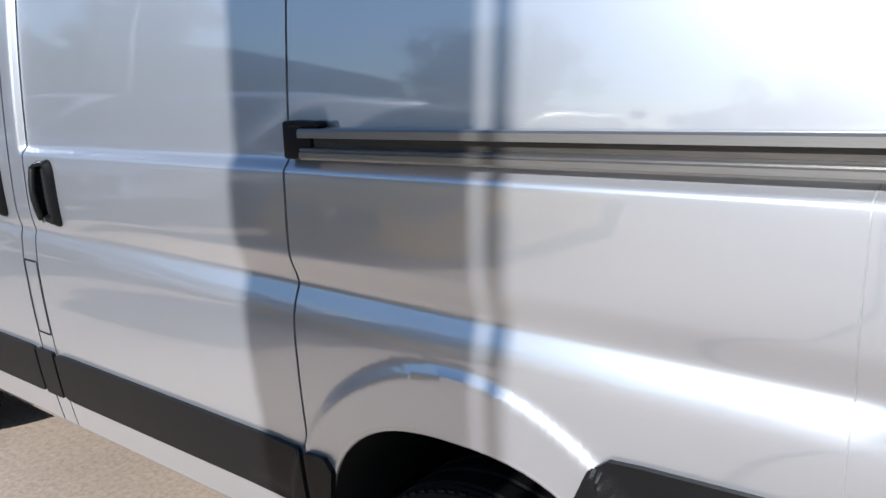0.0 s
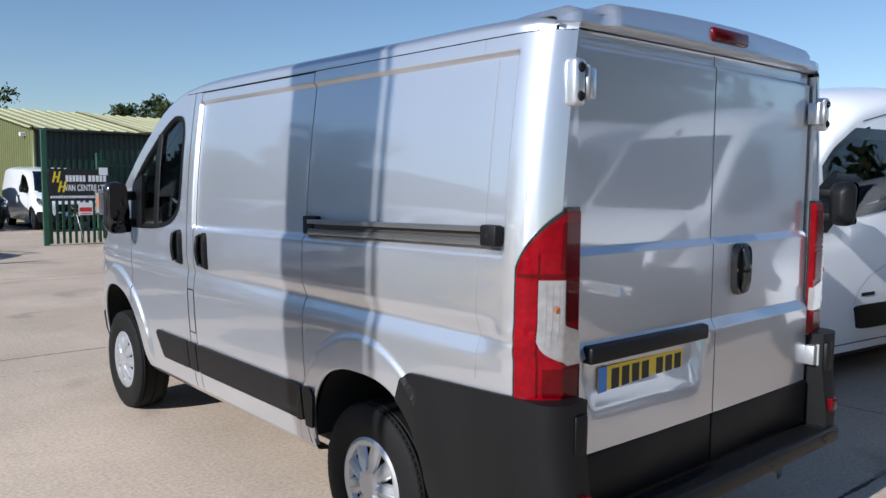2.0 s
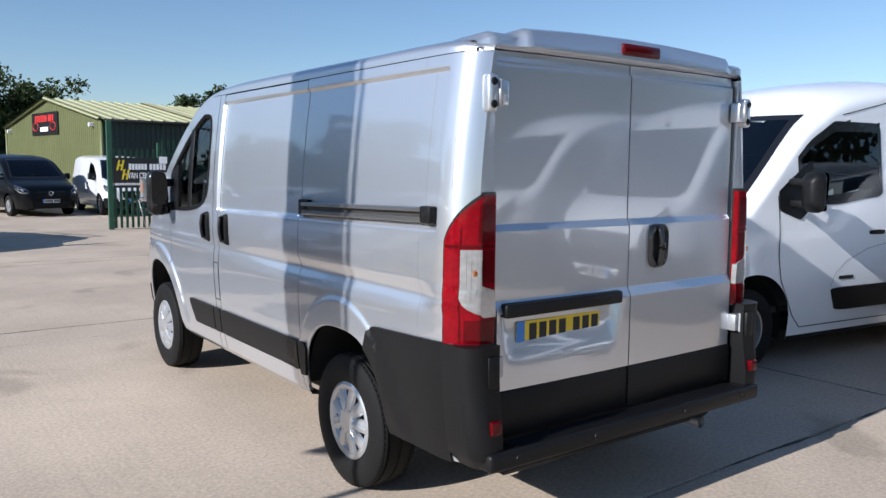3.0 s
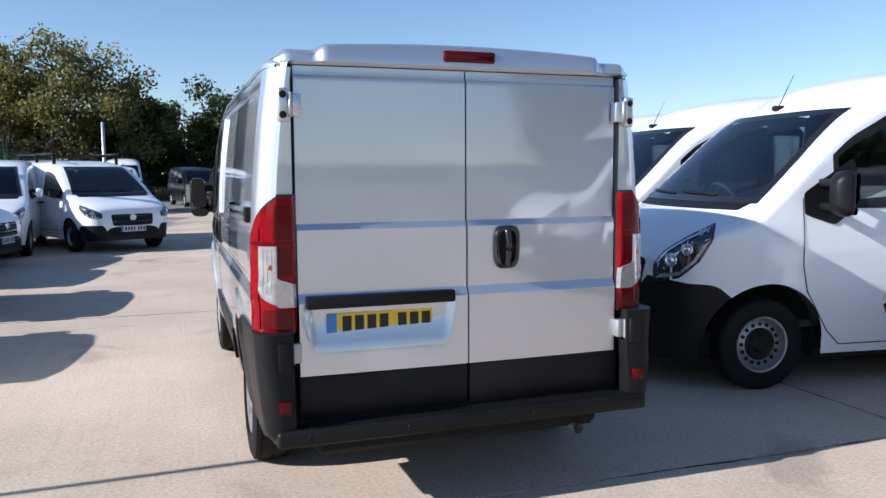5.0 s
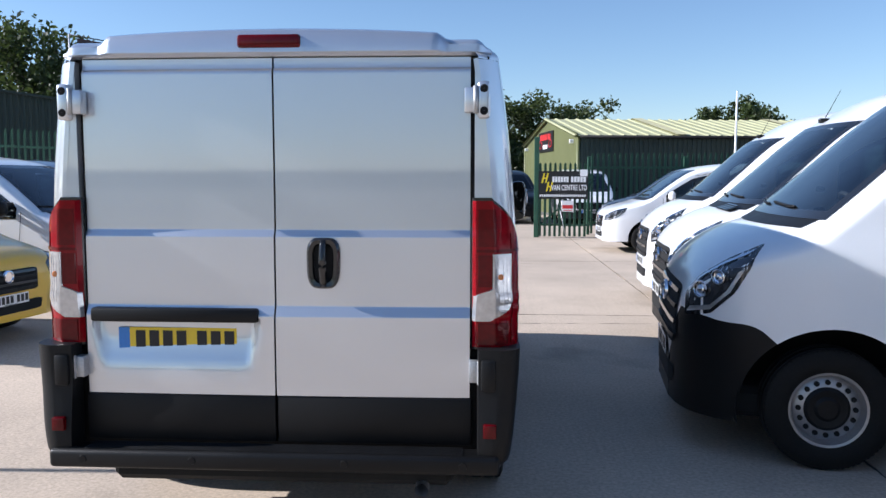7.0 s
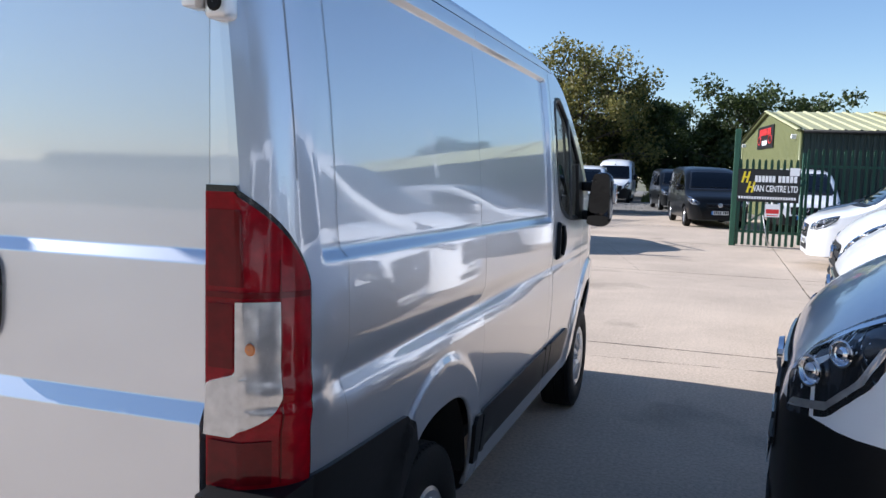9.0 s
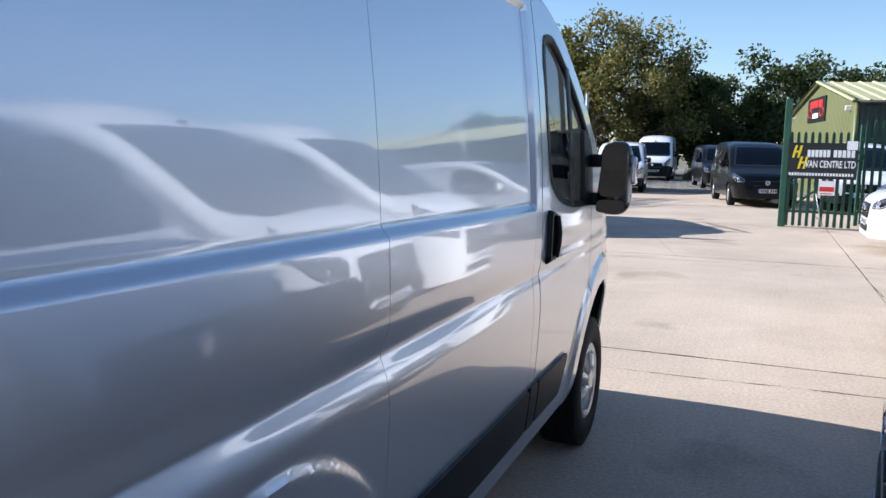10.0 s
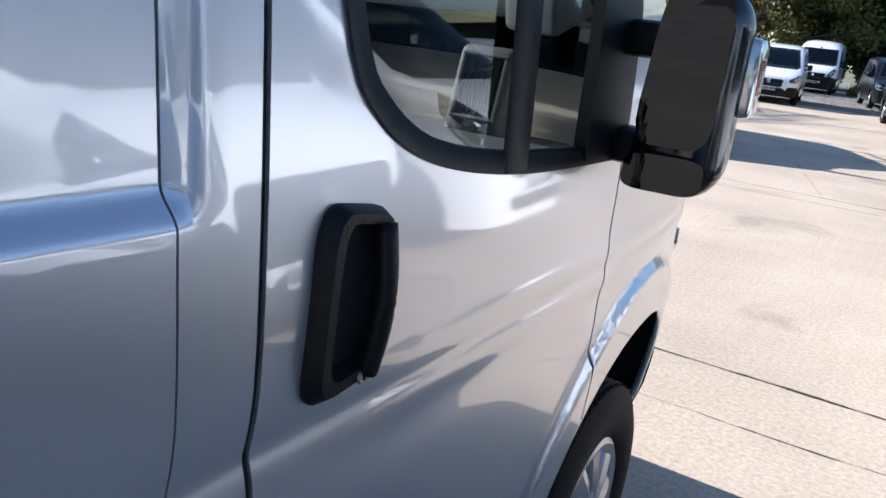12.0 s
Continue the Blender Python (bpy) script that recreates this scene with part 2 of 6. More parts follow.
def islands(name, bm, material, parent, label="", smooth=True, angle=32):
    """Each loose piece of a bmesh as a part of its own."""
    bm.verts.ensure_lookup_table()
    left = set(bm.verts)
    groups = []
    while left:
        todo, got = [left.pop()], []
        while todo:
            v = todo.pop()
            got.append(v)
            for e in v.link_edges:
                o = e.other_vert(v)
                if o in left:
                    left.discard(o)
                    todo.append(o)
        groups.append(got)
    out = []
    for g in groups:
        nb = bmesh.new()
        idx = {v: nb.verts.new(v.co) for v in g}
        for f in {f for v in g for f in v.link_faces}:
            nb.faces.new([idx[v] for v in f.verts])
        out.append(part(name, nb, material, parent, label, smooth, angle))
    bm.free()
    return out


def box(bm, x0, x1, y0, y1, z0, z1, bevel=0.0, seg=2, m=None):
    r = bmesh.ops.create_cube(bm, size=1.0)
    vs = r["verts"]
    for v in vs:
        v.co = Vector(((x0 + x1) / 2 + v.co.x * (x1 - x0), (y0 + y1) / 2 + v.co.y * (y1 - y0), (z0 + z1) / 2 + v.co.z * (z1 - z0)))
    if bevel:
        es = list({e for v in vs for e in v.link_edges})
        r = bmesh.ops.bevel(bm, geom=es, offset=bevel, segments=seg, affect="EDGES", profile=0.5)
        vs = list({v for f in r["faces"] for v in f.verts} | {v for v in vs if v.is_valid})
    if m is not None:
        bmesh.ops.transform(bm, matrix=m, verts=vs)
    return vs


def grid(bm, rows, flip=False, close=False):
    """Faces between rows of points; faces that collapse are left out."""
    vv = [[bm.verts.new(p) for p in r] for r in rows]
    for a, b in zip(vv, vv[1:]):
        k = len(a)
        for i in range(k if close else k - 1):
            j = (i + 1) % k
            q = [a[i], a[j], b[j], b[i]]
            if flip:
                q.reverse()
            bm.faces.new(q)
    return vv


def clean(bm, dist=0.0004):
    bmesh.ops.remove_doubles(bm, verts=bm.verts, dist=dist)
    bmesh.ops.dissolve_degenerate(bm, edges=bm.edges, dist=dist)


def lathe(bm, prof, seg=40, axis="x", at=(0, 0, 0)):
    """Turns a profile of (offset along the axis, radius) round the axis."""
    rows = []
    for o, r in prof:
        row = []
        for i in range(seg):
            a = 2 * math.pi * i / seg
            c, s = r * math.cos(a), r * math.sin(a)
            p = {"x": (o, c, s), "y": (c, o, s), "z": (c, s, o)}[axis]
            row.append(Vector(p) + Vector(at))
        rows.append(row)
    grid(bm, rows, close=True)
    bmesh.ops.recalc_face_normals(bm, faces=bm.faces)


def tube(bm, pts, r, seg=8, taper=None):
    """A round bar along points."""
    pts = [Vector(p) for p in pts]
    rows = []
    for i, p in enumerate(pts):
        d = (pts[min(i + 1, len(pts) - 1)] - pts[max(i - 1, 0)]).normalized()
        q = d.to_track_quat("Z", "Y")
        rr = r if taper is None else r + (taper - r) * i / (len(pts) - 1)
        rows.append([p + q @ Vector((rr * math.cos(2 * math.pi * k / seg), rr * math.sin(2 * math.pi * k / seg), 0)) for k in range(seg)])
    vv = grid(bm, rows, close=True)
    bm.faces.new(list(reversed(vv[0])))
    bm.faces.new(vv[-1])


def thick(bm, d):
    """Gives an open sheet a thickness d against its normals."""
    bmesh.ops.recalc_face_normals(bm, faces=bm.faces)
    bmesh.ops.solidify(bm, geom=bm.faces[:], thickness=d)


def rim(bm, way):
    """Folds the open edges of a panel inwards along way."""
    es = [e for e in bm.edges if len(e.link_faces) == 1]
    r = bmesh.ops.extrude_edge_only(bm, edges=es)
    bmesh.ops.translate(bm, verts=[v for v in r["geom"] if isinstance(v, bmesh.types.BMVert)], vec=way)


def smooth_curve(pts):
    """A smooth function through (u, v) points that overshoots nowhere."""
    u, v = np.array([p[0] for p in pts], float), np.array([p[1] for p in pts], float)
    h, d = np.diff(u), np.diff(v) / np.diff(u)
    m = np.zeros(len(u))
    for i in range(1, len(u) - 1):
        m[i] = 0 if d[i - 1] * d[i] <= 0 else (h[i - 1] + h[i]) * 1.0 / (h[i] / d[i - 1] + h[i - 1] / d[i])
    m[0], m[-1] = d[0], d[-1]

    def f(x):
        x = np.clip(np.asarray(x, float), u[0], u[-1])
        i = np.clip(np.searchsorted(u, x) - 1, 0, len(h) - 1)
        t = (x - u[i]) / h[i]
        return (2 * t**3 - 3 * t**2 + 1) * v[i] + (t**3 - 2 * t**2 + t) * h[i] * m[i] + (3 * t**2 - 2 * t**3) * v[i + 1] + (t**3 - t**2) * h[i] * m[i + 1]

    return f


def step(x, a, b):
    """0 before a, 1 after b, smooth between."""
    t = np.clip((np.asarray(x, float) - a) / (b - a), 0, 1)
    return t * t * (3 - 2 * t)


def lettering(name, text, size, material, parent, m, label="", fit=None, bold=0.0, align="CENTER"):
    """Flat raised letters in the built-in font; fit: the width that they shall have."""
    cu = bpy.data.curves.new(name, "FONT")
    cu.body, cu.size, cu.extrude, cu.offset, cu.align_x, cu.align_y = text, size, 0.002, bold, align, "CENTER"
    tmp = bpy.data.objects.new(name, cu)
    scene.collection.objects.link(tmp)
    bpy.context.view_layer.update()
    me = bpy.data.meshes.new_from_object(tmp.evaluated_get(bpy.context.evaluated_depsgraph_get()))
    bpy.data.objects.remove(tmp)
    me.materials.clear()
    me.materials.append(material)
    if fit:
        xs = [v.co.x for v in me.vertices]
        me.transform(Matrix.Diagonal((fit / (max(xs) - min(xs)), 1, 1, 1)))
    ob = new(name, me)
    ob.parent, ob.matrix_basis = parent, m
    if label:
        tagged(ob, label)
    return ob


# ---- vehicles: body shape ----
class Shape:
    """A vehicle's outer form: y from the tail (0) to the nose (L), half width by place and height, and the roof line."""

    def __init__(self, L, top, plan, prof, drop, wheels, arch, sill=0.30, feat=None, hub=0.34, power=3.2):
        self.L, self.top, self.plan, self.prof, self.drop = L, smooth_curve(top), smooth_curve(plan), smooth_curve(prof), smooth_curve(drop)
        self.wheels, self.arch, self.sill, self.feat, self.hub, self.power = wheels, arch, sill, feat, hub, power

    def shoulder(self, y):
        return self.top(y) - self.drop(y)

    def low(self, y):
        y = np.asarray(y, float)
        z = np.full(y.shape, self.sill, float)
        for w in self.wheels:
            k = np.clip(self.arch**2 - (y - w) ** 2, 0, None)
            z = np.maximum(z, np.where(k > 0, self.hub + np.sqrt(k), 0))
        return z

    def hw(self, y, z):
        y, z = np.asarray(y, float), np.asarray(z, float)
        zs = self.shoulder(y)
        zc = np.minimum(z, zs)
        b = self.plan(y) * self.prof(zc)
        if self.feat is not None:
            b = b + self.feat(y, zc)
        u = np.clip((z - zs) / self.drop(y), 0, 1)
        return b * (1 - u**2) ** (1 / self.power)

    def front(self, x, z, frac=0.42):
        a, b = self.L, self.L * frac
        for n in (140, 30, 12):
            ys = np.linspace(a, b, n)
            ok = (self.hw(ys, z) >= abs(x)) & (self.top(ys) >= z)
            i = int(np.argmax(ok))
            if not ok[i]:
                return float(b)
            a, b = ys[max(i - 1, 0)], ys[i]
        return float(b)

    def nose(self, s, deg, z, off=0.0):
        """The skin round the nose, by the angle from straight ahead as seen from a metre behind the tip."""
        q, w = math.sin(radians(deg)), math.cos(radians(deg))
        r = np.linspace(0.05, 1.25, 240)
        y = np.minimum(self.L - 1 + r * w, self.L)
        out = (r * q > self.hw(y, z)) | (self.L - 1 + r * w > self.L) | (z > self.top(y))
        i = int(np.argmax(out)) if out.any() else len(r) - 1
        d = float(r[max(i - 1, 0)]) + off
        return Vector((s * d * q, self.L - 1 + d * w, z))

    def side(self, s, y, z, off=0.0):
        return Vector((s * (float(self.hw(y, z)) + off), y, z))


def stations(L, wheels, arch, coarse=0.07):
    ys = set(np.round(np.arange(0, L - 0.3, coarse), 4))
    ys |= {L - f for f in (0, 0.004, 0.01, 0.018, 0.028, 0.04, 0.055, 0.075, 0.1, 0.13, 0.17, 0.21, 0.26, 0.31)}
    ys |= {0.0, 0.01, 0.03, 0.05}
    for w in wheels:
        for i in range(25):
            ys.add(round(w - arch * math.cos(math.pi * i / 24), 4))
    return sorted(ys)


def poly_patch(poly, place, cuts=5, depth=0.0, inward=None):
    """A polygon given on the skin, cut fine and laid onto it by place(a, b)."""
    bm = bmesh.new()
    f = bm.faces.new([bm.verts.new((a, b, 0)) for a, b in poly])
    bmesh.ops.triangulate(bm, faces=[f])
    bmesh.ops.subdivide_edges(bm, edges=bm.edges[:], cuts=cuts, use_grid_fill=True)
    for v in bm.verts:
        v.co = place(v.co.x, v.co.y)
    bmesh.ops.recalc_face_normals(bm, faces=bm.faces)
    if inward is not None:
        rim(bm, inward)
    return bm


def rounded(pts, r=0.25, n=4):
    """Rounds the corners of a polygon."""
    out, k = [], len(pts)
    for i in range(k):
        p, a, b = (np.array(pts[j % k], float) for j in (i, i - 1, i + 1))
        for t in np.linspace(0, 1, n):
            q0, q1 = p + (a - p) * r * (1 - t), p + (b - p) * r * t
            out.append(tuple(q0 + (q1 - q0) * t if t in (0.0, 1.0) else p * (1 - 0) * 0 + (p + (a - p) * r) * (1 - t) ** 2 + p * 2 * t * (1 - t) + (p + (b - p) * r) * t**2))
    return out


def strip(pts, place, w=0.008, n=10):
    """A thin dark line on the skin along points (a, b)."""
    bm = bmesh.new()
    path = []
    for (a0, b0), (a1, b1) in zip(pts, pts[1:]):
        for i in range(n):
            path.append((a0 + (a1 - a0) * i / n, b0 + (b1 - b0) * i / n))
    path.append(pts[-1])
    rows = []
    for i, (a, b) in enumerate(path):
        p, q = path[max(i - 1, 0)], path[min(i + 1, len(path) - 1)]
        da, db = q[0] - p[0], q[1] - p[1]
        k = w / 2 / max(1e-6, math.hypot(da, db))
        rows.append([place(a - db * k, b + da * k), place(a + db * k, b - da * k)])
    grid(bm, rows)
    return bm


def make_tyre(R, width, rim_r):
    """Tyre with a rounded shoulder and grooves cut into the tread."""
    bm = bmesh.new()
    w = width / 2
    prof = [(-w * 0.78, rim_r - 0.01), (-w * 0.95, rim_r + 0.015), (-w, rim_r + (R - rim_r) * 0.45), (-w * 0.96, R - 0.035), (-w * 0.86, R - 0.012)]
    for g in (-0.5, 0.0, 0.5):
        prof += [(w * (g - 0.07) * 1.2, R), (w * (g - 0.05) * 1.2, R - 0.007), (w * (g + 0.05) * 1.2, R - 0.007), (w * (g + 0.07) * 1.2, R)]
    prof += [(w * 0.86, R - 0.012), (w * 0.96, R - 0.035), (w, rim_r + (R - rim_r) * 0.45), (w * 0.95, rim_r + 0.015), (w * 0.78, rim_r - 0.01)]
    lathe(bm, prof, 56)
    return bm


def tread_blocks(R, width):
    """Cross cuts on the shoulders of the tread."""
    bm = bmesh.new()
    w = width / 2
    for i in range(72):
        a = 2 * math.pi * i / 72
        for s in (-1, 1):
            box(bm, s * w * 0.62, s * w * 0.84, -0.0085, 0.0085, R - 0.016, R - 0.005, m=Matrix.Rotation(a, 4, "X"))
    return bm


def make_wheel(name, style, R, width, parent, at, s, label="", seg=1):
    """A wheel whose outer side faces s along x. style: trim, steel or alloy."""
    w = new(name)
    w.parent, w.matrix_basis = parent, Matrix.Translation(at) @ (Matrix.Rotation(math.pi, 4, "Z") if s < 0 else Matrix.Identity(4))
    if label:
        tagged(w, label)
    rr = R * (0.615 if style == "steel" else 0.575)
    part("tyre", make_tyre(R, width, rr), RUBBER, w)
    tagged(part("tread", tread_blocks(R, width), RUBBER, w, smooth=False), kind="stuff")
    o = width / 2
    bm = bmesh.new()
    lathe(bm, [(-o * 0.8, rr), (-o * 0.8, rr - 0.02), (o * 0.2, rr - 0.025), (o * 0.25, 0.02), (o * 0.25, 0.001)], 40)
    part("wheel_barrel", bm, LINER if style == "trim" else STEEL, w)
    if style == "trim":
        bm = bmesh.new()
        lathe(bm, [(o * 0.55, rr + 0.004), (o * 0.86, rr + 0.002), (o * 0.92, rr - 0.012), (o * 0.86, rr - 0.034), (o * 0.7, rr - 0.045)], 48)
        part("trim_ring", bm, TRIM, w)
        n = 9
        bm = bmesh.new()
        for i in range(n):
            a0 = 2 * math.pi * i / n
            rows = []
            for q in range(9):
                u = q / 8
                rad = 0.05 + (rr - 0.022 - 0.05) * u
                half = rad * math.pi / n * (0.98 - 0.04 * u - 0.24 * float(step(u, 0.38, 0.78)) + 0.22 * float(step(u, 0.88, 1.0)))
                ox = o * (0.98 - 0.15 * u * u)
                c, sn = math.cos(a0), math.sin(a0)
                rows.append([(ox + dx, rad * c - k * half * sn, rad * sn + k * half * c) for k, dx in ((-1, -0.016), (-0.8, -0.004), (-0.12, 0.004), (0, 0.0015), (0.12, 0.004), (0.8, -0.004), (1, -0.016))])
            grid(bm, rows)
        bmesh.ops.recalc_face_normals(bm, faces=bm.faces)
        part("trim_spokes", bm, TRIM, w)
        bm = bmesh.new()
        lathe(bm, [(o * 0.8, 0.075), (o * 0.97, 0.068), (o * 1.02, 0.045), (o * 1.0, 0.032), (o * 1.0, 0.001)], 28)
        part("trim_centre", bm, TRIM, w)
        bm = bmesh.new()
        lathe(bm, [(o * 0.6, rr - 0.03), (o * 0.6, 0.03)], 32)
        part("trim_backing", bm, LINER, w)
    elif style == "steel":
        bm = bmesh.new()
        lathe(bm, [(o * 0.7, rr + 0.004), (o * 0.85, rr), (o * 0.82, rr - 0.014), (o * 0.3, rr - 0.03), (o * 0.45, rr - 0.055), (o * 0.5, rr - 0.09), (o * 0.3, 0.10), (o * 0.3, 0.001)], 44)
        part("wheel_disc", bm, STEEL, w)
        bm = bmesh.new()
        for i in range(16):
            lathe_at = Matrix.Rotation(2 * math.pi * i / 16, 4, "X") @ Matrix.Translation((o * 0.485, 0, rr - 0.062))
            bmesh.ops.create_cone(bm, cap_ends=True, segments=10, radius1=0.015, radius2=0.015, depth=0.012, matrix=lathe_at @ Matrix.Rotation(math.pi / 2, 4, "Y"))
        tagged(part("vent_hole_ring", bm, LINER, w), kind="stuff")
        bm = bmesh.new()
        lathe(bm, [(o * 0.3, rr * 0.60), (o * 0.55, rr * 0.58), (o * 0.66, rr * 0.5), (o * 0.6, rr * 0.33), (o * 0.7, rr * 0.25), (o * 0.7, 0.001)], 32)
        part("hub_cover", bm, PLASTIC, w)
    else:
        bm = bmesh.new()
        lathe(bm, [(o * 0.5, rr + 0.003), (o * 0.85, rr), (o * 0.8, rr - 0.02), (o * 0.4, rr - 0.03)], 44)
        for i in range(10):
            box(bm, o * 0.45, o * 0.72, -0.013, 0.013, 0.03, rr - 0.01, 0.004, 1, Matrix.Rotation(2 * math.pi * i / 10, 4, "X"))
        lathe(bm, [(o * 0.4, 0.07), (o * 0.8, 0.06), (o * 0.8, 0.001)], 24)
        part("alloy_rim", bm, TRIM, w)
    return w


def number_plate(parent, m, yellow, label):
    """A plate whose characters are plain bars."""
    p = new("number_plate")
    p.parent, p.matrix_basis = parent, m
    tagged(p, label)
    bm = bmesh.new()
    box(bm, -0.26, 0.26, -0.004, 0.0, -0.0555, 0.0555, 0.0015, 1)
    part("plate_board", bm, PLATEY if yellow else PLATEW, p, smooth=False)
    bm = bmesh.new()
    box(bm, -0.26, -0.212, -0.0052, -0.0042, -0.0555, 0.0555)
    part("blue_band", bm, PLATEBLUE, p, smooth=False)
    x = -0.185
    for i in range(7):
        bm = bmesh.new()
        box(bm, x, x + 0.043, -0.0052, -0.0042, -0.036, 0.042)
        part("plain_bar", bm, INK, p, smooth=False)
        x += 0.060 + (0.03 if i == 3 else 0)
    bm = bmesh.new()
    box(bm, -0.09, 0.10, -0.0052, -0.0042, -0.051, -0.046)
    part("maker_bar", bm, INK, p, smooth=False)
    return p


def cab_inside(t, S, zd, f_dash, f_bulk, w, hz, right=True, wheel_up=0.03):
    """Dashboard, steering wheel, seats and bulkhead of a cab."""
    L = S.L
    bm = bmesh.new()
    box(bm, -w, w, L - f_dash - 0.45, L - f_dash, zd - 0.35, zd, 0.07, 3)
    part("dashboard", bm, CABIN, t)
    bm = bmesh.new()
    box(bm, -w, w, L - f_bulk - 0.02, L - f_bulk + 0.02, 0.5, hz)
    part("bulkhead", bm, CABINGREY, t, smooth=False)
    bm = bmesh.new()
    box(bm, -w, w, L - f_bulk, L - f_dash + 0.1, 0.45, 0.5)
    part("cab_floor", bm, CABIN, t, smooth=False)
    sx = 0.48 if right else -0.48
    for x, wd in ((sx, 0.25), (-sx, 0.25), (-sx * 0.0, 0.21)):
        bm = bmesh.new()
        yb = L - f_bulk + 0.14
        box(bm, x - wd, x + wd, yb, yb + 0.55, 0.75, 0.95, 0.05, 2)
        box(bm, x - wd, x + wd, yb, yb + 0.16, 0.85, zd + 0.27, 0.05, 2, Matrix.Translation((0, 0, 0)))
        box(bm, x - 0.13, x + 0.13, yb + 0.02, yb + 0.12, zd + 0.29, zd + 0.47, 0.04, 2)
        part("seat", bm, SEATCLOTH, t)
    bm = bmesh.new()
    pts = [Vector((0.19 * math.cos(a), 0.19 * math.sin(a), 0)) for a in np.linspace(0, 2 * math.pi, 25)]
    mm = Matrix.Translation((sx, L - f_dash - 0.55, zd + wheel_up)) @ Matrix.Rotation(radians(55), 4, "X")
    tube(bm, [mm @ p for p in pts], 0.016, 8)
    box(bm, -0.06, 0.06, -0.06, 0.06, -0.03, 0.0, 0.015, 1, mm)
    box(bm, -0.18, 0.18, -0.02, 0.02, -0.02, -0.005, 0, 1, mm)
    part("steering_wheel", bm, CABIN, t)


def wing_mirror(t, S, s, y, z, h=0.34, w=0.22, out=0.16, house=None, x0=None, signal=False, lean=0.0):
    """An outside mirror: foot, two arms, housing, glass and a lower wide-angle glass."""
    house = house or PLASTIC
    x0 = float(S.hw(y, z)) if x0 is None else x0
    m = new("wing_mirror")
    m.parent = t
    xa, xb = x0 + out, x0 + out + w
    bm = bmesh.new()
    box(bm, xa, xb, y - 0.06, y + 0.09, z, z + h, 0.072, 6)
    for v in bm.verts:
        u = (v.co.y - y + 0.06) / 0.15
        k = 1 - 0.30 * max(0, u) ** 2
        v.co.x, v.co.z = (xa + xb) / 2 + (v.co.x - (xa + xb) / 2) * k, z + h / 2 + (v.co.z - z - h / 2) * k
        v.co.x += lean * max(0.0, (v.co.z - z) / h) * (xb - v.co.x) / w
        v.co.x *= s
    bmesh.ops.recalc_face_normals(bm, faces=bm.faces)
    part("housing", bm, house, m)
    for zz in (z + h * 0.22, z + h * 0.72):
        bm = bmesh.new()
        box(bm, x0 - 0.03, xa + 0.05, y - 0.02, y + 0.06, zz - 0.03, zz + 0.03, 0.015, 2)
        for v in bm.verts:
            v.co.x *= s
        bmesh.ops.recalc_face_normals(bm, faces=bm.faces)
        part("mirror_arm", bm, PLASTIC, m)
    for nm, za, zb, hr in (("mirror_glass", 0.27, 0.95, 0.25), ("wide_angle_glass", 0.06, 0.23, 0.35)):
        pr = rounded([(xa + 0.024, z + h * za), (xb - 0.024, z + h * za), (xb - 0.024, z + h * zb), (xa + 0.024, z + h * zb)], hr if nm[0] == "m" else 0.3, 5)
        part(nm, poly_patch(pr, lambda a, b: Vector((s * (a + lean * (b - z) / h * (xb - a) / w), y - 0.078 - 0.05 * (b - z - h * 0.5) + 0.13 * (a - (xa + xb) / 2), b)), 1), MIRRORGLASS, m, smooth=False)
    if signal:
        bm = bmesh.new()
        box(bm, s * (xb - 0.03), s * (xb + 0.012), y + 0.0, y + 0.07, z + h * 0.42, z + h * 0.78, 0.012, 2)
        bmesh.ops.recalc_face_normals(bm, faces=bm.faces)
        part("side_indicator", bm, CLEARLENS, m, "clear and amber side indicator")
        bm = bmesh.new()
        box(bm, s * (xb + 0.0), s * (xb + 0.014), y + 0.01, y + 0.05, z + h * 0.52, z + h * 0.7, 0.004, 1)
        part("indicator_bulb", bm, AMBER, m)
    return m


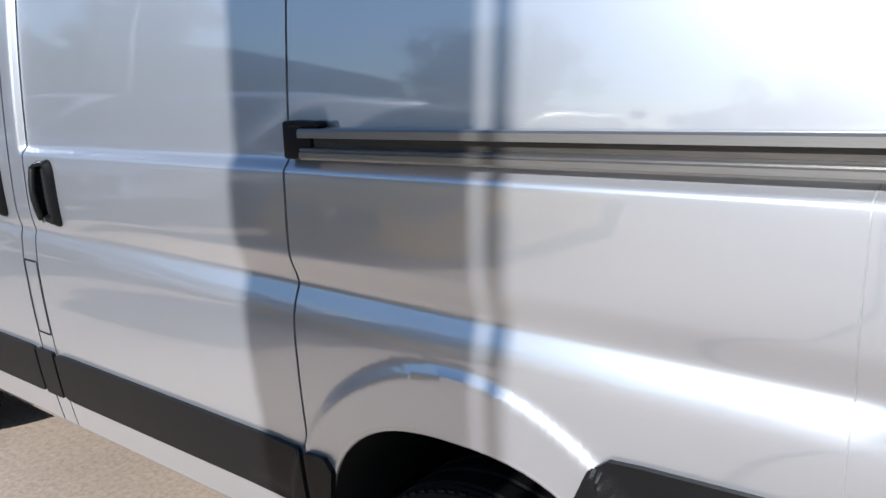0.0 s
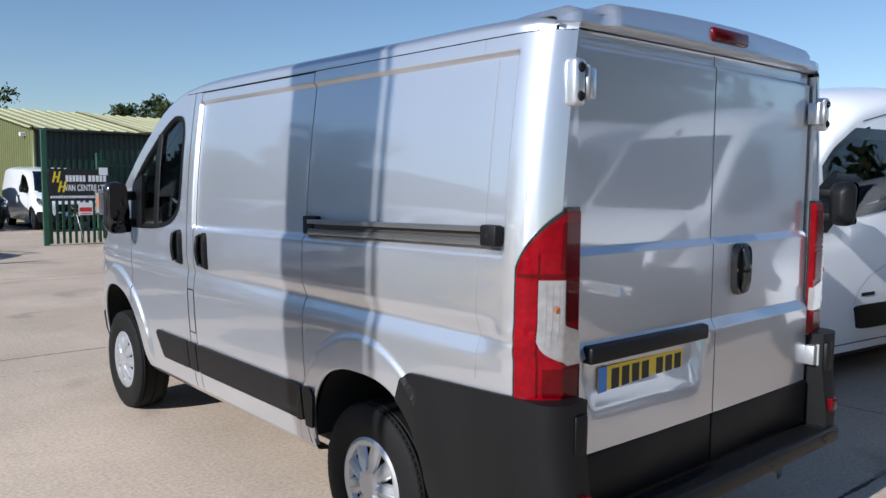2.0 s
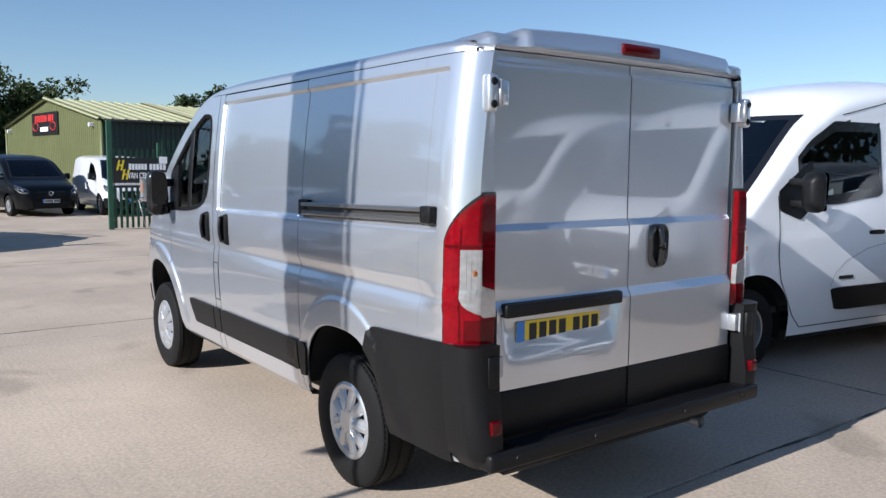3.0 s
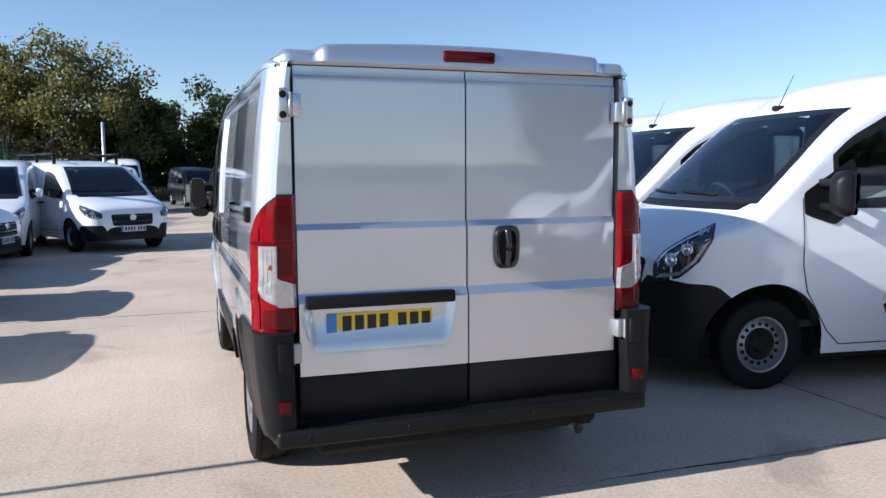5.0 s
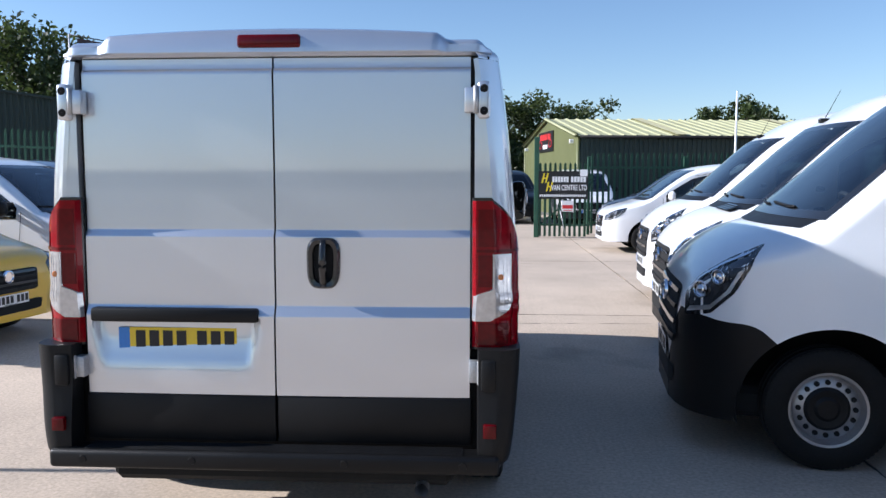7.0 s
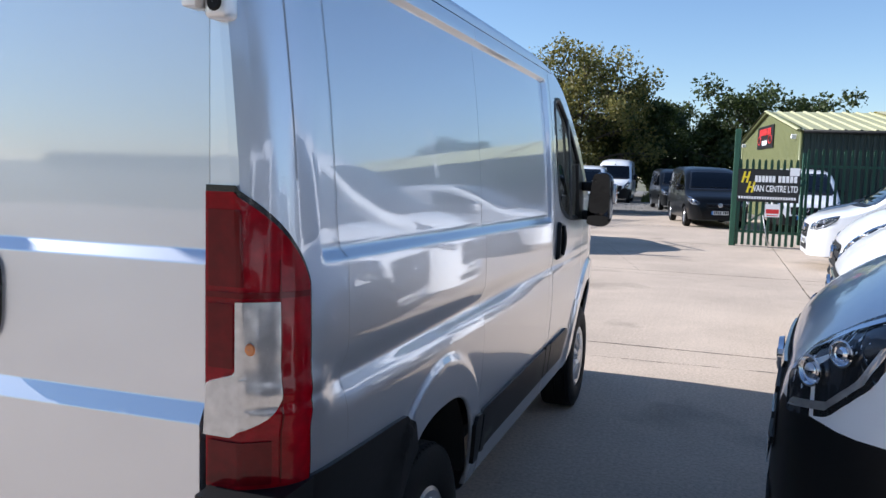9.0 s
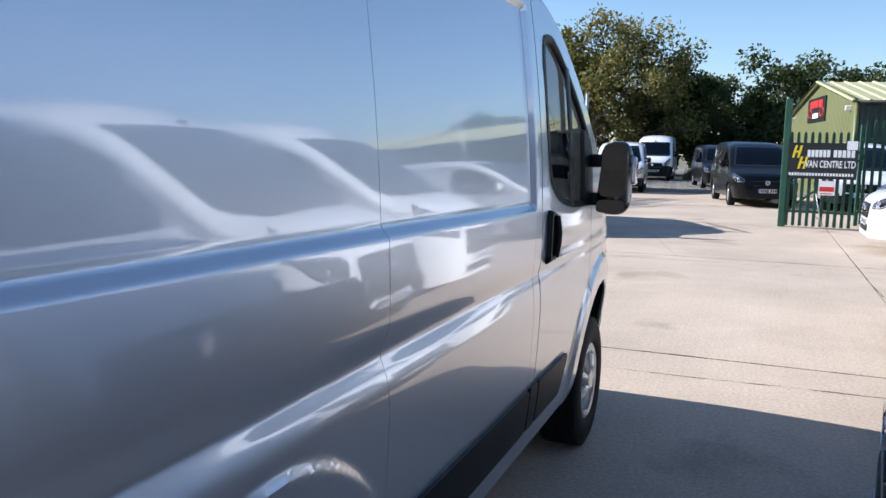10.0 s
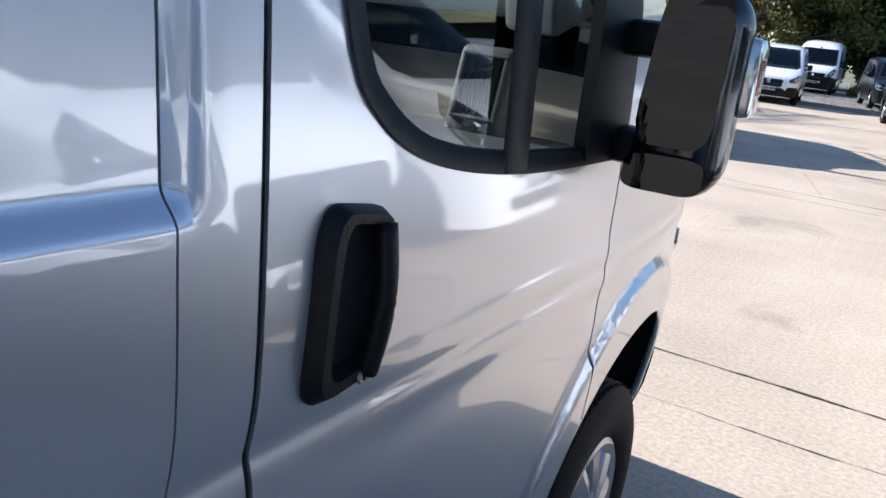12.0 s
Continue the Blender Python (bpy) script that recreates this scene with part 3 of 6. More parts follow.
FORMS = {
    "tall": dict(
        L=5.55, H=2.53, sill=0.23, arch=0.47, hub=0.345, over=0.80, rear=1.05, power=2.4,
        top=((0, 0.60), (0.02, 0.86), (0.05, 0.99), (0.12, 1.10), (0.25, 1.215), (0.42, 1.31), (0.60, 1.375), (0.70, 1.44), (0.82, 1.545), (1.1, 1.80), (1.35, 2.03), (1.50, 2.15), (1.65, 2.235), (1.92, 2.375), (2.35, 2.475), (3.0, 2.53), (5.45, 2.52), (5.55, 2.44)),
        plan=((0, 0.34), (0.02, 0.48), (0.05, 0.60), (0.1, 0.71), (0.18, 0.80), (0.3, 0.885), (0.5, 0.955), (0.8, 1.0), (5.47, 1.0), (5.55, 0.95)),
        prof=((0.2, 0.96), (0.45, 1.0), (0.8, 1.03), (1.1, 1.03), (1.4, 1.0), (1.9, 0.945), (2.45, 0.89)),
        drop=((0, 0.10), (0.1, 0.11), (0.3, 0.14), (0.55, 0.16), (0.8, 0.20), (1.5, 0.22), (2.2, 0.24), (3.0, 0.2), (5.55, 0.18)),
        bump=((0, 0.86), (0.2, 0.82), (0.50, 0.715), (0.57, 0.40), (0.67, 0.26), (5.55, 0.26)),
        win=(1.32, 2.47, 1.42, 2.07), screen=(1.395, 2.12, 0.885, 0.79), door=(1.06, 2.70), gap=0.03,
        sail=((1.07, 1.48), (1.07, 1.32), (1.32, 1.24), (1.55, 1.40), (1.50, 1.74)),
        lamp=((34, 0.81), (34, 0.95), (38.5, 1.06), (47, 1.17), (57, 1.265), (56.5, 1.14), (52, 0.98), (45, 0.85)),
        grille=(0.50, 0.60, 0.98), mirror=(1.25, 1.30, 0.35), handle=(2.36, 1.11), dash=(0.75, 1.38)),
    "mid": dict(
        L=5.0, H=1.95, sill=0.26, arch=0.40, hub=0.33, over=0.90, rear=0.95, power=3.6,
        top=((0, 0.55), (0.02, 0.74), (0.06, 0.86), (0.16, 0.95), (0.4, 1.04), (0.75, 1.13), (0.95, 1.21), (1.2, 1.38), (1.55, 1.62), (1.85, 1.79), (2.2, 1.89), (2.8, 1.945), (3.5, 1.95), (4.9, 1.92), (5.0, 1.84)),
        plan=((0, 0.58), (0.03, 0.70), (0.08, 0.79), (0.2, 0.885), (0.45, 0.96), (0.9, 1.0), (4.9, 0.99), (5.0, 0.94)),
        prof=((0.2, 0.91), (0.45, 0.95), (0.75, 0.975), (0.95, 0.965), (1.15, 0.94), (1.5, 0.875), (1.9, 0.80)),
        drop=((0, 0.10), (0.1, 0.10), (0.3, 0.11), (0.8, 0.10), (1.5, 0.10), (2.5, 0.14), (5.0, 0.14)),
        bump=((0, 0.58), (0.3, 0.58), (0.50, 0.50), (0.56, 0.36), (5.0, 0.32)),
        win=(1.28, 2.35, 1.18, 1.70), screen=(1.20, 1.80, 0.83, 0.66), door=(1.22, 2.50),
        lamp=((33, 0.72), (33, 0.82), (40, 0.89), (50, 0.96), (60, 1.00), (58, 0.90), (50, 0.78), (42, 0.72)),
        grille=(0.42, 0.56, 0.80), mirror=(1.38, 1.14, 0.22), handle=(2.32, 1.02), dash=(0.95, 1.16)),
}


VANS = {}


def parked_van(name, m, form, paint, label, bumper, wheels="steel", dark=False, group="", **more):
    """A van of a form that may already stand elsewhere: the same build with its own paint."""
    key = (form, wheels, *sorted(more.items()))
    if key not in VANS:
        VANS[key] = make_van(name, m, form, paint, label, bumper, wheels, dark=dark, group=group, **more)
        return VANS[key]
    t = copy_thing(VANS[key], m)
    t.name = name
    tagged(t, label, "van", group)
    coats = {"body": paint, "lower_body": bumper, "pane": DARKGLASS if dark else GLASS}
    for ob in t.children_recursive:
        kind = ob.name.split(".")[0]
        if kind in coats and ob.data:
            mtl = coats[kind]
            if kind == "pane" and ob.parent.name.split(".")[0] == "windscreen" and not dark:
                mtl = SCREEN
            ob.material_slots[0].link = "OBJECT"
            ob.material_slots[0].material = mtl
        if kind == "housing" and form == "mid" and bumper is not PLASTIC:
            ob.material_slots[0].link = "OBJECT"
            ob.material_slots[0].material = paint
        elif kind == "housing":
            ob.material_slots[0].link = "OBJECT"
            ob.material_slots[0].material = PLASTIC
    return t


def make_van(name, m, form, paint, label, bumper=None, wheels="steel", rack=False, aerial=False, side_windows=False, dark=False, grille_bars=4, plate=True, bars=PLASTIC, group="", tint=None, mould=False, vent=False):
    """A parked panel van of one of the forms, standing with its tail at the pose m and its nose along +y."""
    F = FORMS[form]
    L = F["L"]
    flip = lambda pts: sorted((L - f, v) for f, v in pts)
    S = Shape(L, flip(F["top"]), flip(F["plan"]), F["prof"], flip(F["drop"]), (F["rear"], L - F["over"]), F["arch"], F["sill"], hub=F["hub"], power=F["power"])
    bumpline = smooth_curve(flip(F["bump"]))
    t = thing(name, m, label, "van", group)
    ys = stations(L, S.wheels, F["arch"])
    wf0, wf1, wz0, wz1 = F["win"]
    sz0, sz1, sx0, sx1 = F["screen"]
    screenw = lambda z: sx0 + (sx1 - sx0) * (z - sz0) / (sz1 - sz0)
    wtop = lambda y: min(wz1, float(S.shoulder(y)) - F.get("gap", 0.075))
    body, bump = bmesh.new(), bmesh.new()
    for s in (-1, 1):
        rows = []
        for y in ys:
            zl, zs = float(S.low(y)), float(S.shoulder(y))
            zb = float(np.clip(bumpline(y), zl, max(zl, zs)))
            zz = [zl + (zb - zl) * i / 4 for i in range(4)] + [zb + (zs - zb) * i / 22 for i in range(23)]
            ring = [(s * float(h), y, z) for h, z in zip(S.hw(np.full(len(zz), y), np.array(zz)), zz)]
            b, T, d = float(S.hw(y, zs)), float(S.top(y)), float(S.drop(y))
            for i in range(1, 13):
                a = math.pi / 2 * i / 12
                ring.append((s * b * max(0.0, math.cos(a)) ** (2 / S.power), y, T - d + d * math.sin(a)))
            rows.append(ring)
        for r0, r1 in zip(rows, rows[1:]):
            for i in range(len(r0) - 1):
                c = [sum(p[k] for p in (r0[i], r0[i + 1], r1[i], r1[i + 1])) / 4 for k in range(3)]
                f = L - c[1]
                if i >= 4:
                    if wf0 + 0.03 < f < wf1 - 0.03 and wz0 + 0.03 < c[2] < wtop(c[1]) - 0.02 and i < 26:
                        continue
                    if f < L * 0.55 and sz0 + 0.03 < c[2] < sz1 - 0.03 and abs(c[0]) < screenw(c[2]) - 0.03 and i >= 26:
                        continue
                bm = bump if i < 4 else body
                q = [r0[i], r0[i + 1], r1[i + 1], r1[i]]
                q = [p for k, p in enumerate(q) if (Vector(p) - Vector(q[k - 1])).length > 1e-4]
                if len(q) > 2:
                    vs = [bm.verts.new(p) for p in q]
                    bm.faces.new(vs)
    for y in (0.0, L):
        zl, T = float(S.low(y)), float(S.top(y))
        zz = np.linspace(zl, T - 0.004, 20)
        bm = body if y == 0 else bump
        bm.faces.new([bm.verts.new((float(S.hw(y, z)), y, z)) for z in zz] + [bm.verts.new((-float(S.hw(y, z)), y, z)) for z in zz[::-1]])
    for bm in (body, bump):
        clean(bm, 0.0008)
        bmesh.ops.recalc_face_normals(bm, faces=bm.faces)
    part("body", body, paint, t, angle=40)
    islands("lower_body", bump, bumper or paint, t, angle=40)
    # underside and arch linings
    bm = bmesh.new()
    box(bm, -0.8, 0.8, 0.15, L - 0.25, 0.24, 0.42, 0.04, 1)
    part("underbody", bm, LINER, t, smooth=False)
    bm = bmesh.new()
    for w in S.wheels:
        for s in (-1, 1):
            rows = [[(s * x, w + (F["arch"] + 0.015) * math.cos(a), F["hub"] + (F["arch"] + 0.015) * math.sin(a)) for x in (0.5, 0.90)] for a in np.linspace(-0.25, math.pi + 0.25, 20)]
            grid(bm, rows)
            bm.faces.new([bm.verts.new((s * 0.5, w + (F["arch"] + 0.015) * math.cos(a), F["hub"] + (F["arch"] + 0.015) * math.sin(a))) for a in np.linspace(-0.25, math.pi + 0.25, 20)])
    clean(bm)
    islands("arch_lining", bm, LINER, t)
    for w in S.wheels:
        for s in (-1, 1):
            make_wheel("wheel", wheels, F["hub"], 0.215, t, (s * 0.855, w, F["hub"]), s)
    gl = tint or (DARKGLASS if dark else GLASS)
    for s in (-1, 1):
        P = lambda a, b, s=s, o=0.004: S.side(s, L - a, b, o)
        # cab side window with its black seal
        pane, seal = bmesh.new(), bmesh.new()
        n = 26
        cols = []
        for j in range(n + 1):
            f = wf0 + (wf1 - wf0) * j / n
            zt = wtop(L - f)
            r = 0.10
            e = min(1.0, (wf1 - f) / r)
            cut = 0.5 * r * (1 - math.sqrt(max(0, 1 - (1 - e) ** 2)))
            lo, hi = wz0 + cut - 0.06 * step(f, wf1, wf0 + 0.4), zt - cut
            cols.append([P(f, lo + (max(hi, lo + 0.01) - lo) * i / 8, o=0.005) for i in range(9)])
        for j in range(n):
            for i in range(8):
                edge = i in (0, 7) or j in (0, n - 1)
                bm = seal if edge else pane
                bm.faces.new([bm.verts.new(p) for p in (cols[j][i], cols[j][i + 1], cols[j + 1][i + 1], cols[j + 1][i])])
        clean(pane), clean(seal)
        outward(pane, 0, s)
        wd = new("door_window")
        wd.parent = t
        g = part("pane", pane, gl, wd)
        g.visible_shadow = False
        part("window_seal", seal, GLOSSBLACK, wd)
        d0, d1 = F["door"]
        zt = float(S.shoulder(L - d1)) - 0.02
        line = [(d0, wz0 + 0.02), (d0, 0.95), (d0 + 0.04, 0.75 if form == "tall" else 0.6), (d0 + 0.24, 0.44), (d0 + 0.36, 0.33), (d1, 0.33), (d1, zt)] if form == "tall" else [(d0, wz0 + 0.02), (d0, 0.95), (d0 + 0.02, 0.6), (d0 + 0.16, 0.44), (d1, 0.42), (d1, zt)]
        part("door_shut_line", strip(line, P, 0.009), SEAM, t)
        part("roof_shut_line", strip([(d1, zt), (F["win"][0] + 0.62, float(S.shoulder(L - F["win"][0] - 0.62)) - 0.02)], P, 0.009), SEAM, t)
        part("panel_shut_line", strip([(d1 + 1.25, zt - 0.1), (d1 + 1.25, 0.45)], P, 0.009), SEAM, t)
        if mould:
            # the skin has no fold here: a grey strip paints the crease's shade
            part("door_crease", strip([(1.76, 0.66), (1.80, 0.76), (1.95, 0.87), (2.25, 0.97), (2.69, 1.03)], P, 0.006), GROOVE, t)
            part("door_script", poly_patch([(1.86, 0.715), (2.06, 0.715), (2.06, 0.745), (1.86, 0.745)], lambda a, b: P(a, b, o=0.004), 1), INK, t, "small dark bar of lettering")
        if "sail" in F:
            part("mirror_sail", poly_patch(rounded(F["sail"], 0.1, 3), lambda a, b: P(a, b, o=0.008), 3, inward=(-s * 0.01, 0, 0)), PLASTIC, t)
        hf, hz = F["handle"]
        hd = part("door_handle", poly_patch(rounded([(hf - 0.10, hz - 0.02), (hf + 0.10, hz - 0.02), (hf + 0.10, hz + 0.02), (hf - 0.10, hz + 0.02)], 0.3), lambda a, b: P(a, b, o=0.02), 1, inward=(-s * 0.02, 0, 0)), PLASTIC, t)
        if mould:
            part("side_moulding", poly_patch(rounded([(d0 + 0.80, 0.44), (d1 + 0.9, 0.44), (d1 + 0.9, 0.645), (d0 + 0.70, 0.645)], 0.1), lambda a, b: P(a, b, o=0.015), 3, inward=(-s * 0.015, 0, 0)), bars, t)
        if side_windows:
            for a0, a1 in ((d1 + 0.15, d1 + 1.05), (d1 + 1.2, L - 0.35)):
                g = part("side_glass", poly_patch(rounded([(a0, wz0), (a1, wz0), (a1, wz1), (a0, wz1)], 0.08), lambda a, b: P(a, b, o=0.004), 4), GLOSSBLACK, t)
        # headlamp
        hl = new("headlamp")
        hl.parent = t
        lampside = lambda a, b, o: S.nose(s, a, b, o)
        part("lamp_bezel", poly_patch(rounded(F["lamp"], 0.12, 3), lambda a, b: lampside(a, b, 0.004), 7), LAMPDARK, hl)
        lamp = np.array(F["lamp"])
        c = lamp.mean(axis=0)
        k = lamp.shape[0]
        # chrome blade along the top, two reflector bowls, and a lower light strip
        topline = [lamp[1], lamp[2], lamp[3], lamp[4]]
        inner_pt = lambda p, u: tuple(p + (c - p) * u)
        part("upper_blade", poly_patch([inner_pt(p, 0.12) for p in topline] + [inner_pt(p, 0.26) for p in topline[::-1]], lambda a, b: lampside(a, b, 0.016), 3), CHROME, hl)
        low = [lamp[0], lamp[7], lamp[6], lamp[5]]
        part("lower_blade", poly_patch([inner_pt(p, 0.14) for p in low] + [inner_pt(p, 0.30) for p in low[::-1]], lambda a, b: lampside(a, b, 0.016), 3), CLEARLENS, hl)
        for u, rad in ((0.30, 0.052 if form == "tall" else 0.045), (0.62, 0.044 if form == "tall" else 0.038)):
            q = (lamp[0] + lamp[1]) / 2 * (1 - u) + (lamp[4] + lamp[5]) / 2 * u
            q = q * 0.8 + c * 0.2
            o, tip = lampside(q[0], q[1], 0.010), lampside(q[0], q[1], 0.10)
            bm = bmesh.new()
            lathe(bm, [(0.014, rad), (0.016, rad * 0.88), (0.0, rad * 0.80), (-0.006, rad * 0.55), (0.010, rad * 0.5), (0.018, rad * 0.3), (0.020, 0.001)], 22, "z")
            bmesh.ops.transform(bm, matrix=Matrix.Translation(o) @ (tip - o).normalized().to_track_quat("Z", "Y").to_matrix().to_4x4(), verts=bm.verts)
            part("reflector_bowl", bm, CHROME, hl)
        mf, mz, mh = F["mirror"]
        wing_mirror(t, S, s, L - mf, mz, mh, 0.2 if form == "tall" else 0.17, 0.07, house=PLASTIC if form == "tall" or bumper is PLASTIC else paint)
        bm = bmesh.new()
        box(bm, -0.04, 0.04, 0, 0.03, 0, 0.26 if form == "tall" else 0.35, 0.01, 1, Matrix.Translation((s * (float(S.hw(0.03, 1.0)) - 0.08), -0.012, 0.85)))
        part("tail_lamp", bm, RED, t)
    # windscreen
    ws = new("windscreen")
    ws.parent = t
    pane, frit = bmesh.new(), bmesh.new()
    nu, nv = 28, 16
    rows = []
    for j in range(nv + 1):
        z = sz0 + (sz1 - sz0) * j / nv
        row = []
        for i in range(nu + 1):
            x = (2 * i / nu - 1) * screenw(z)
            y = S.front(x, z)
            row.append(Vector((x, y + 0.004, z + 0.004)))
        rows.append(row)
    for j in range(nv):
        for i in range(nu):
            edge = i in (0, nu - 1) or j in (0, nv - 1)
            bm = frit if edge else pane
            bm.faces.new([bm.verts.new(p) for p in (rows[j][i], rows[j][i + 1], rows[j + 1][i + 1], rows[j + 1][i])])
    clean(pane), clean(frit)
    outward(pane, 1, 1)
    g = part("pane", pane, SCREEN if not dark else DARKGLASS, ws)
    g.visible_shadow = False
    part("windscreen_border", frit, GLOSSBLACK, ws)
    for k in (-0.35, 0.3):
        bm = bmesh.new()
        za = sz0 + 0.03
        tube(bm, [Vector((k + u, S.front(k + u, za + 0.03 + 0.03 * abs(u)) + 0.02, za + 0.03 + 0.03 * abs(u))) for u in np.linspace(-0.05, 0.5, 8)], 0.009, 6)
        part("wiper", bm, PLASTIC, ws)
    # cowl below the windscreen
    part("scuttle", poly_patch([(-sx0 * 0.9, sz0 - 0.05), (sx0 * 0.9, sz0 - 0.05), (sx0 * 0.95, sz0 + 0.01), (-sx0 * 0.95, sz0 + 0.01)], lambda a, b: Vector((a, S.front(a, b) + 0.003, b + 0.003)), 7), PLASTIC, t)
    if vent:
        vn = new("bonnet_vent")
        vn.parent = t
        TP = lambda o: (lambda a, b: Vector((a, b, float(S.top(b)) - 0.02 * (abs(a) / 0.9) ** 2 + o)))
        part("vent_panel", poly_patch(rounded([(-0.72, L - 0.62), (-0.2, L - 0.60), (-0.22, L - 0.50), (-0.66, L - 0.51)], 0.15), TP(0.008), 4), PLASTIC, vn)
        for i in range(4):
            y = L - 0.605 + 0.028 * i
            part("vent_slat", poly_patch([(-0.67, y - 0.008), (-0.24, y - 0.008), (-0.24, y + 0.006), (-0.67, y + 0.006)], TP(0.014), 2), GLOSSBLACK, vn)
    # grille, badge and plate on the nose
    FP = lambda o: (lambda a, b: Vector((a, S.front(a, b) + o, b)))
    gx, g0, g1 = F["grille"]
    gr = new("grille")
    gr.parent = t
    part("grille_backing", poly_patch(rounded([(-gx, g0), (gx, g0), (gx * 1.08, g1), (-gx * 1.08, g1)], 0.12), FP(0.004), 6), LINER, gr)
    for i in range(grille_bars):
        z = g0 + (g1 - g0) * (i + 0.5) / grille_bars
        part("grille_bar", poly_patch([(-gx * 0.97, z - 0.014), (gx * 0.97, z - 0.014), (gx * 0.99, z + 0.014), (-gx * 0.99, z + 0.014)], FP(0.016), 7, inward=(0, -0.012, 0)), GLOSSBLACK if i % 2 else PLASTIC, gr)
    bm = bmesh.new()
    zc = g0 + (g1 - g0) * 0.72
    lathe(bm, [(0, 0.072), (0.02, 0.068), (0.024, 0.056), (0.012, 0.05), (0.012, 0.001)], 28, "y", (0, S.front(0, zc) + 0.012, zc))
    part("round_badge", bm, CHROME, gr)
    part("lower_grille", poly_patch(rounded([(-0.45, 0.34), (0.45, 0.34), (0.48, 0.46), (-0.48, 0.46)], 0.15), FP(0.004), 5), LINER, t)
    if plate:
        zp = g0 - 0.06 if form == "tall" else g0 - 0.07
        number_plate(t, Matrix.Translation((0, S.front(0, zp) + 0.012, zp)) @ Matrix.Rotation(math.pi, 4, "Z"), False, "white front number plate with unreadable bars")
    cab_inside(t, S, F["dash"][1] - 0.04, F["dash"][0] + (0.05 if form == "tall" else 0.1), F["win"][1] + 0.35, F["prof"][2][1] - 0.16, F["H"] - 0.25)
    if rack:
        for y in np.linspace(0.6, L - 2.3, 3):
            bm = bmesh.new()
            box(bm, -0.75, 0.75, y - 0.025, y + 0.025, F["H"] + 0.07, F["H"] + 0.11, 0.01, 1)
            for s in (-1, 1):
                box(bm, s * 0.7 - 0.03, s * 0.7 + 0.03, y - 0.03, y + 0.03, F["H"] - 0.10, F["H"] + 0.08, 0.008, 1)
            part("roof_bar", bm, PLASTIC, t, smooth=False)
        for s in (-1, 1):
            bm = bmesh.new()
            tube(bm, [(s * 0.73, 0.5, F["H"] + 0.14), (s * 0.73, L - 2.2, F["H"] + 0.14)], 0.02, 8)
            part("roof_rail", bm, PLASTIC, t)
    if aerial:
        bm = bmesh.new()
        y = L - 1.52
        z = float(S.top(y))
        box(bm, -0.03, 0.03, y - 0.05, y + 0.05, z - 0.01, z + 0.035, 0.012, 1)
        tube(bm, [(0, y, z + 0.02), (0, y - 0.14, z + 0.30)], 0.0045, 6, 0.002)
        part("roof_aerial", bm, PLASTIC, t)
    return t


# ---- ground ----
def slab(x0, x1, y0, y1, material, name, parent, z=0.0, gap=0.010, uneven=0.0):
    bm = bmesh.new()
    g = gap / 2
    vs = [bm.verts.new(p) for p in ((x0 + g, y0 + g, z), (x1 - g, y0 + g, z), (x1 - g, y1 - g, z), (x0 + g, y1 - g, z))]
    f = bm.faces.new(vs)
    r = bmesh.ops.extrude_face_region(bm, geom=[f])
    bmesh.ops.translate(bm, verts=[v for v in r["geom"] if isinstance(v, bmesh.types.BMVert)], vec=(0, 0, -0.06))
    bmesh.ops.recalc_face_normals(bm, faces=bm.faces)
    es = [e for e in bm.edges if all(abs(v.co.z - z) < 1e-6 for v in e.verts)]
    bmesh.ops.bevel(bm, geom=es, offset=0.006, segments=2, affect="EDGES")
    return part(name, bm, material, parent, smooth=False)


bm = bmesh.new()
R = 400
grid(bm, [[(x, y, -0.055) for x in (-R, -40, 0, 40, R)] for y in (-R, -40, 0, 40, R)])
bmesh.ops.recalc_face_normals(bm, faces=bm.faces)
ground = tagged(part("ground", bm, EARTH, None, smooth=False), "rough grassy earth reaching to the horizon", "ground", kind="structure")
yard = tagged(new("yard_pavement"), "sunlit broom-finished concrete yard slabs with dark joints", "pavement", kind="structure")
bm = bmesh.new()
grid(bm, [[(x, y, -0.03) for x in (-22, 24)] for y in (-22, 33)])
part("joint_bed", bm, JOINT, yard, smooth=False)
YJ = [-21.5, -12.3, -6.15, 0.02, 6.15, 12.3, 18.6, 25.0, 32.0]
XJ = [-21.5, -12.3, -7.6, 3.08, 7.8, 12.5, 23.5]
for y0, y1 in zip(YJ, YJ[1:]):
    for x0, x1 in zip(XJ, XJ[1:]):
        slab(x0, x1, y0, y1, CONCRETE, "slab", yard, z=0.0)
def crumbled(x0, y0, x1, y1, w, seed):
    """Dark broken edge along a joint: a thin strip whose width wanders."""
    bm = bmesh.new()
    n = int(math.hypot(x1 - x0, y1 - y0) / 0.035)
    dx, dy = (x1 - x0) / n, (y1 - y0) / n
    k = math.hypot(dx, dy)
    rows = []
    for i in range(n + 1):
        c = noise.noise((i * 0.05, seed, 0.0)) * 0.02 + noise.noise((i * 0.4, seed, 4.0)) * 0.006
        ww = w * max(0.10, 0.35 + 1.2 * noise.noise((i * 0.16, seed, 9.0)) + 0.6 * noise.noise((i * 0.7, seed, 2.0)))
        x, y = x0 + dx * i, y0 + dy * i
        rows.append([(x - dy / k * (c + ww), y + dx / k * (c + ww), 0.0012), (x - dy / k * (c - ww), y + dx / k * (c - ww), 0.0012)])
    grid(bm, rows)
    bmesh.ops.recalc_face_normals(bm, faces=bm.faces)
    if sum(f.normal.z for f in bm.faces) < 0:
        bmesh.ops.reverse_faces(bm, faces=bm.faces)
    part("joint_edge", bm, JOINT, yard, smooth=False)


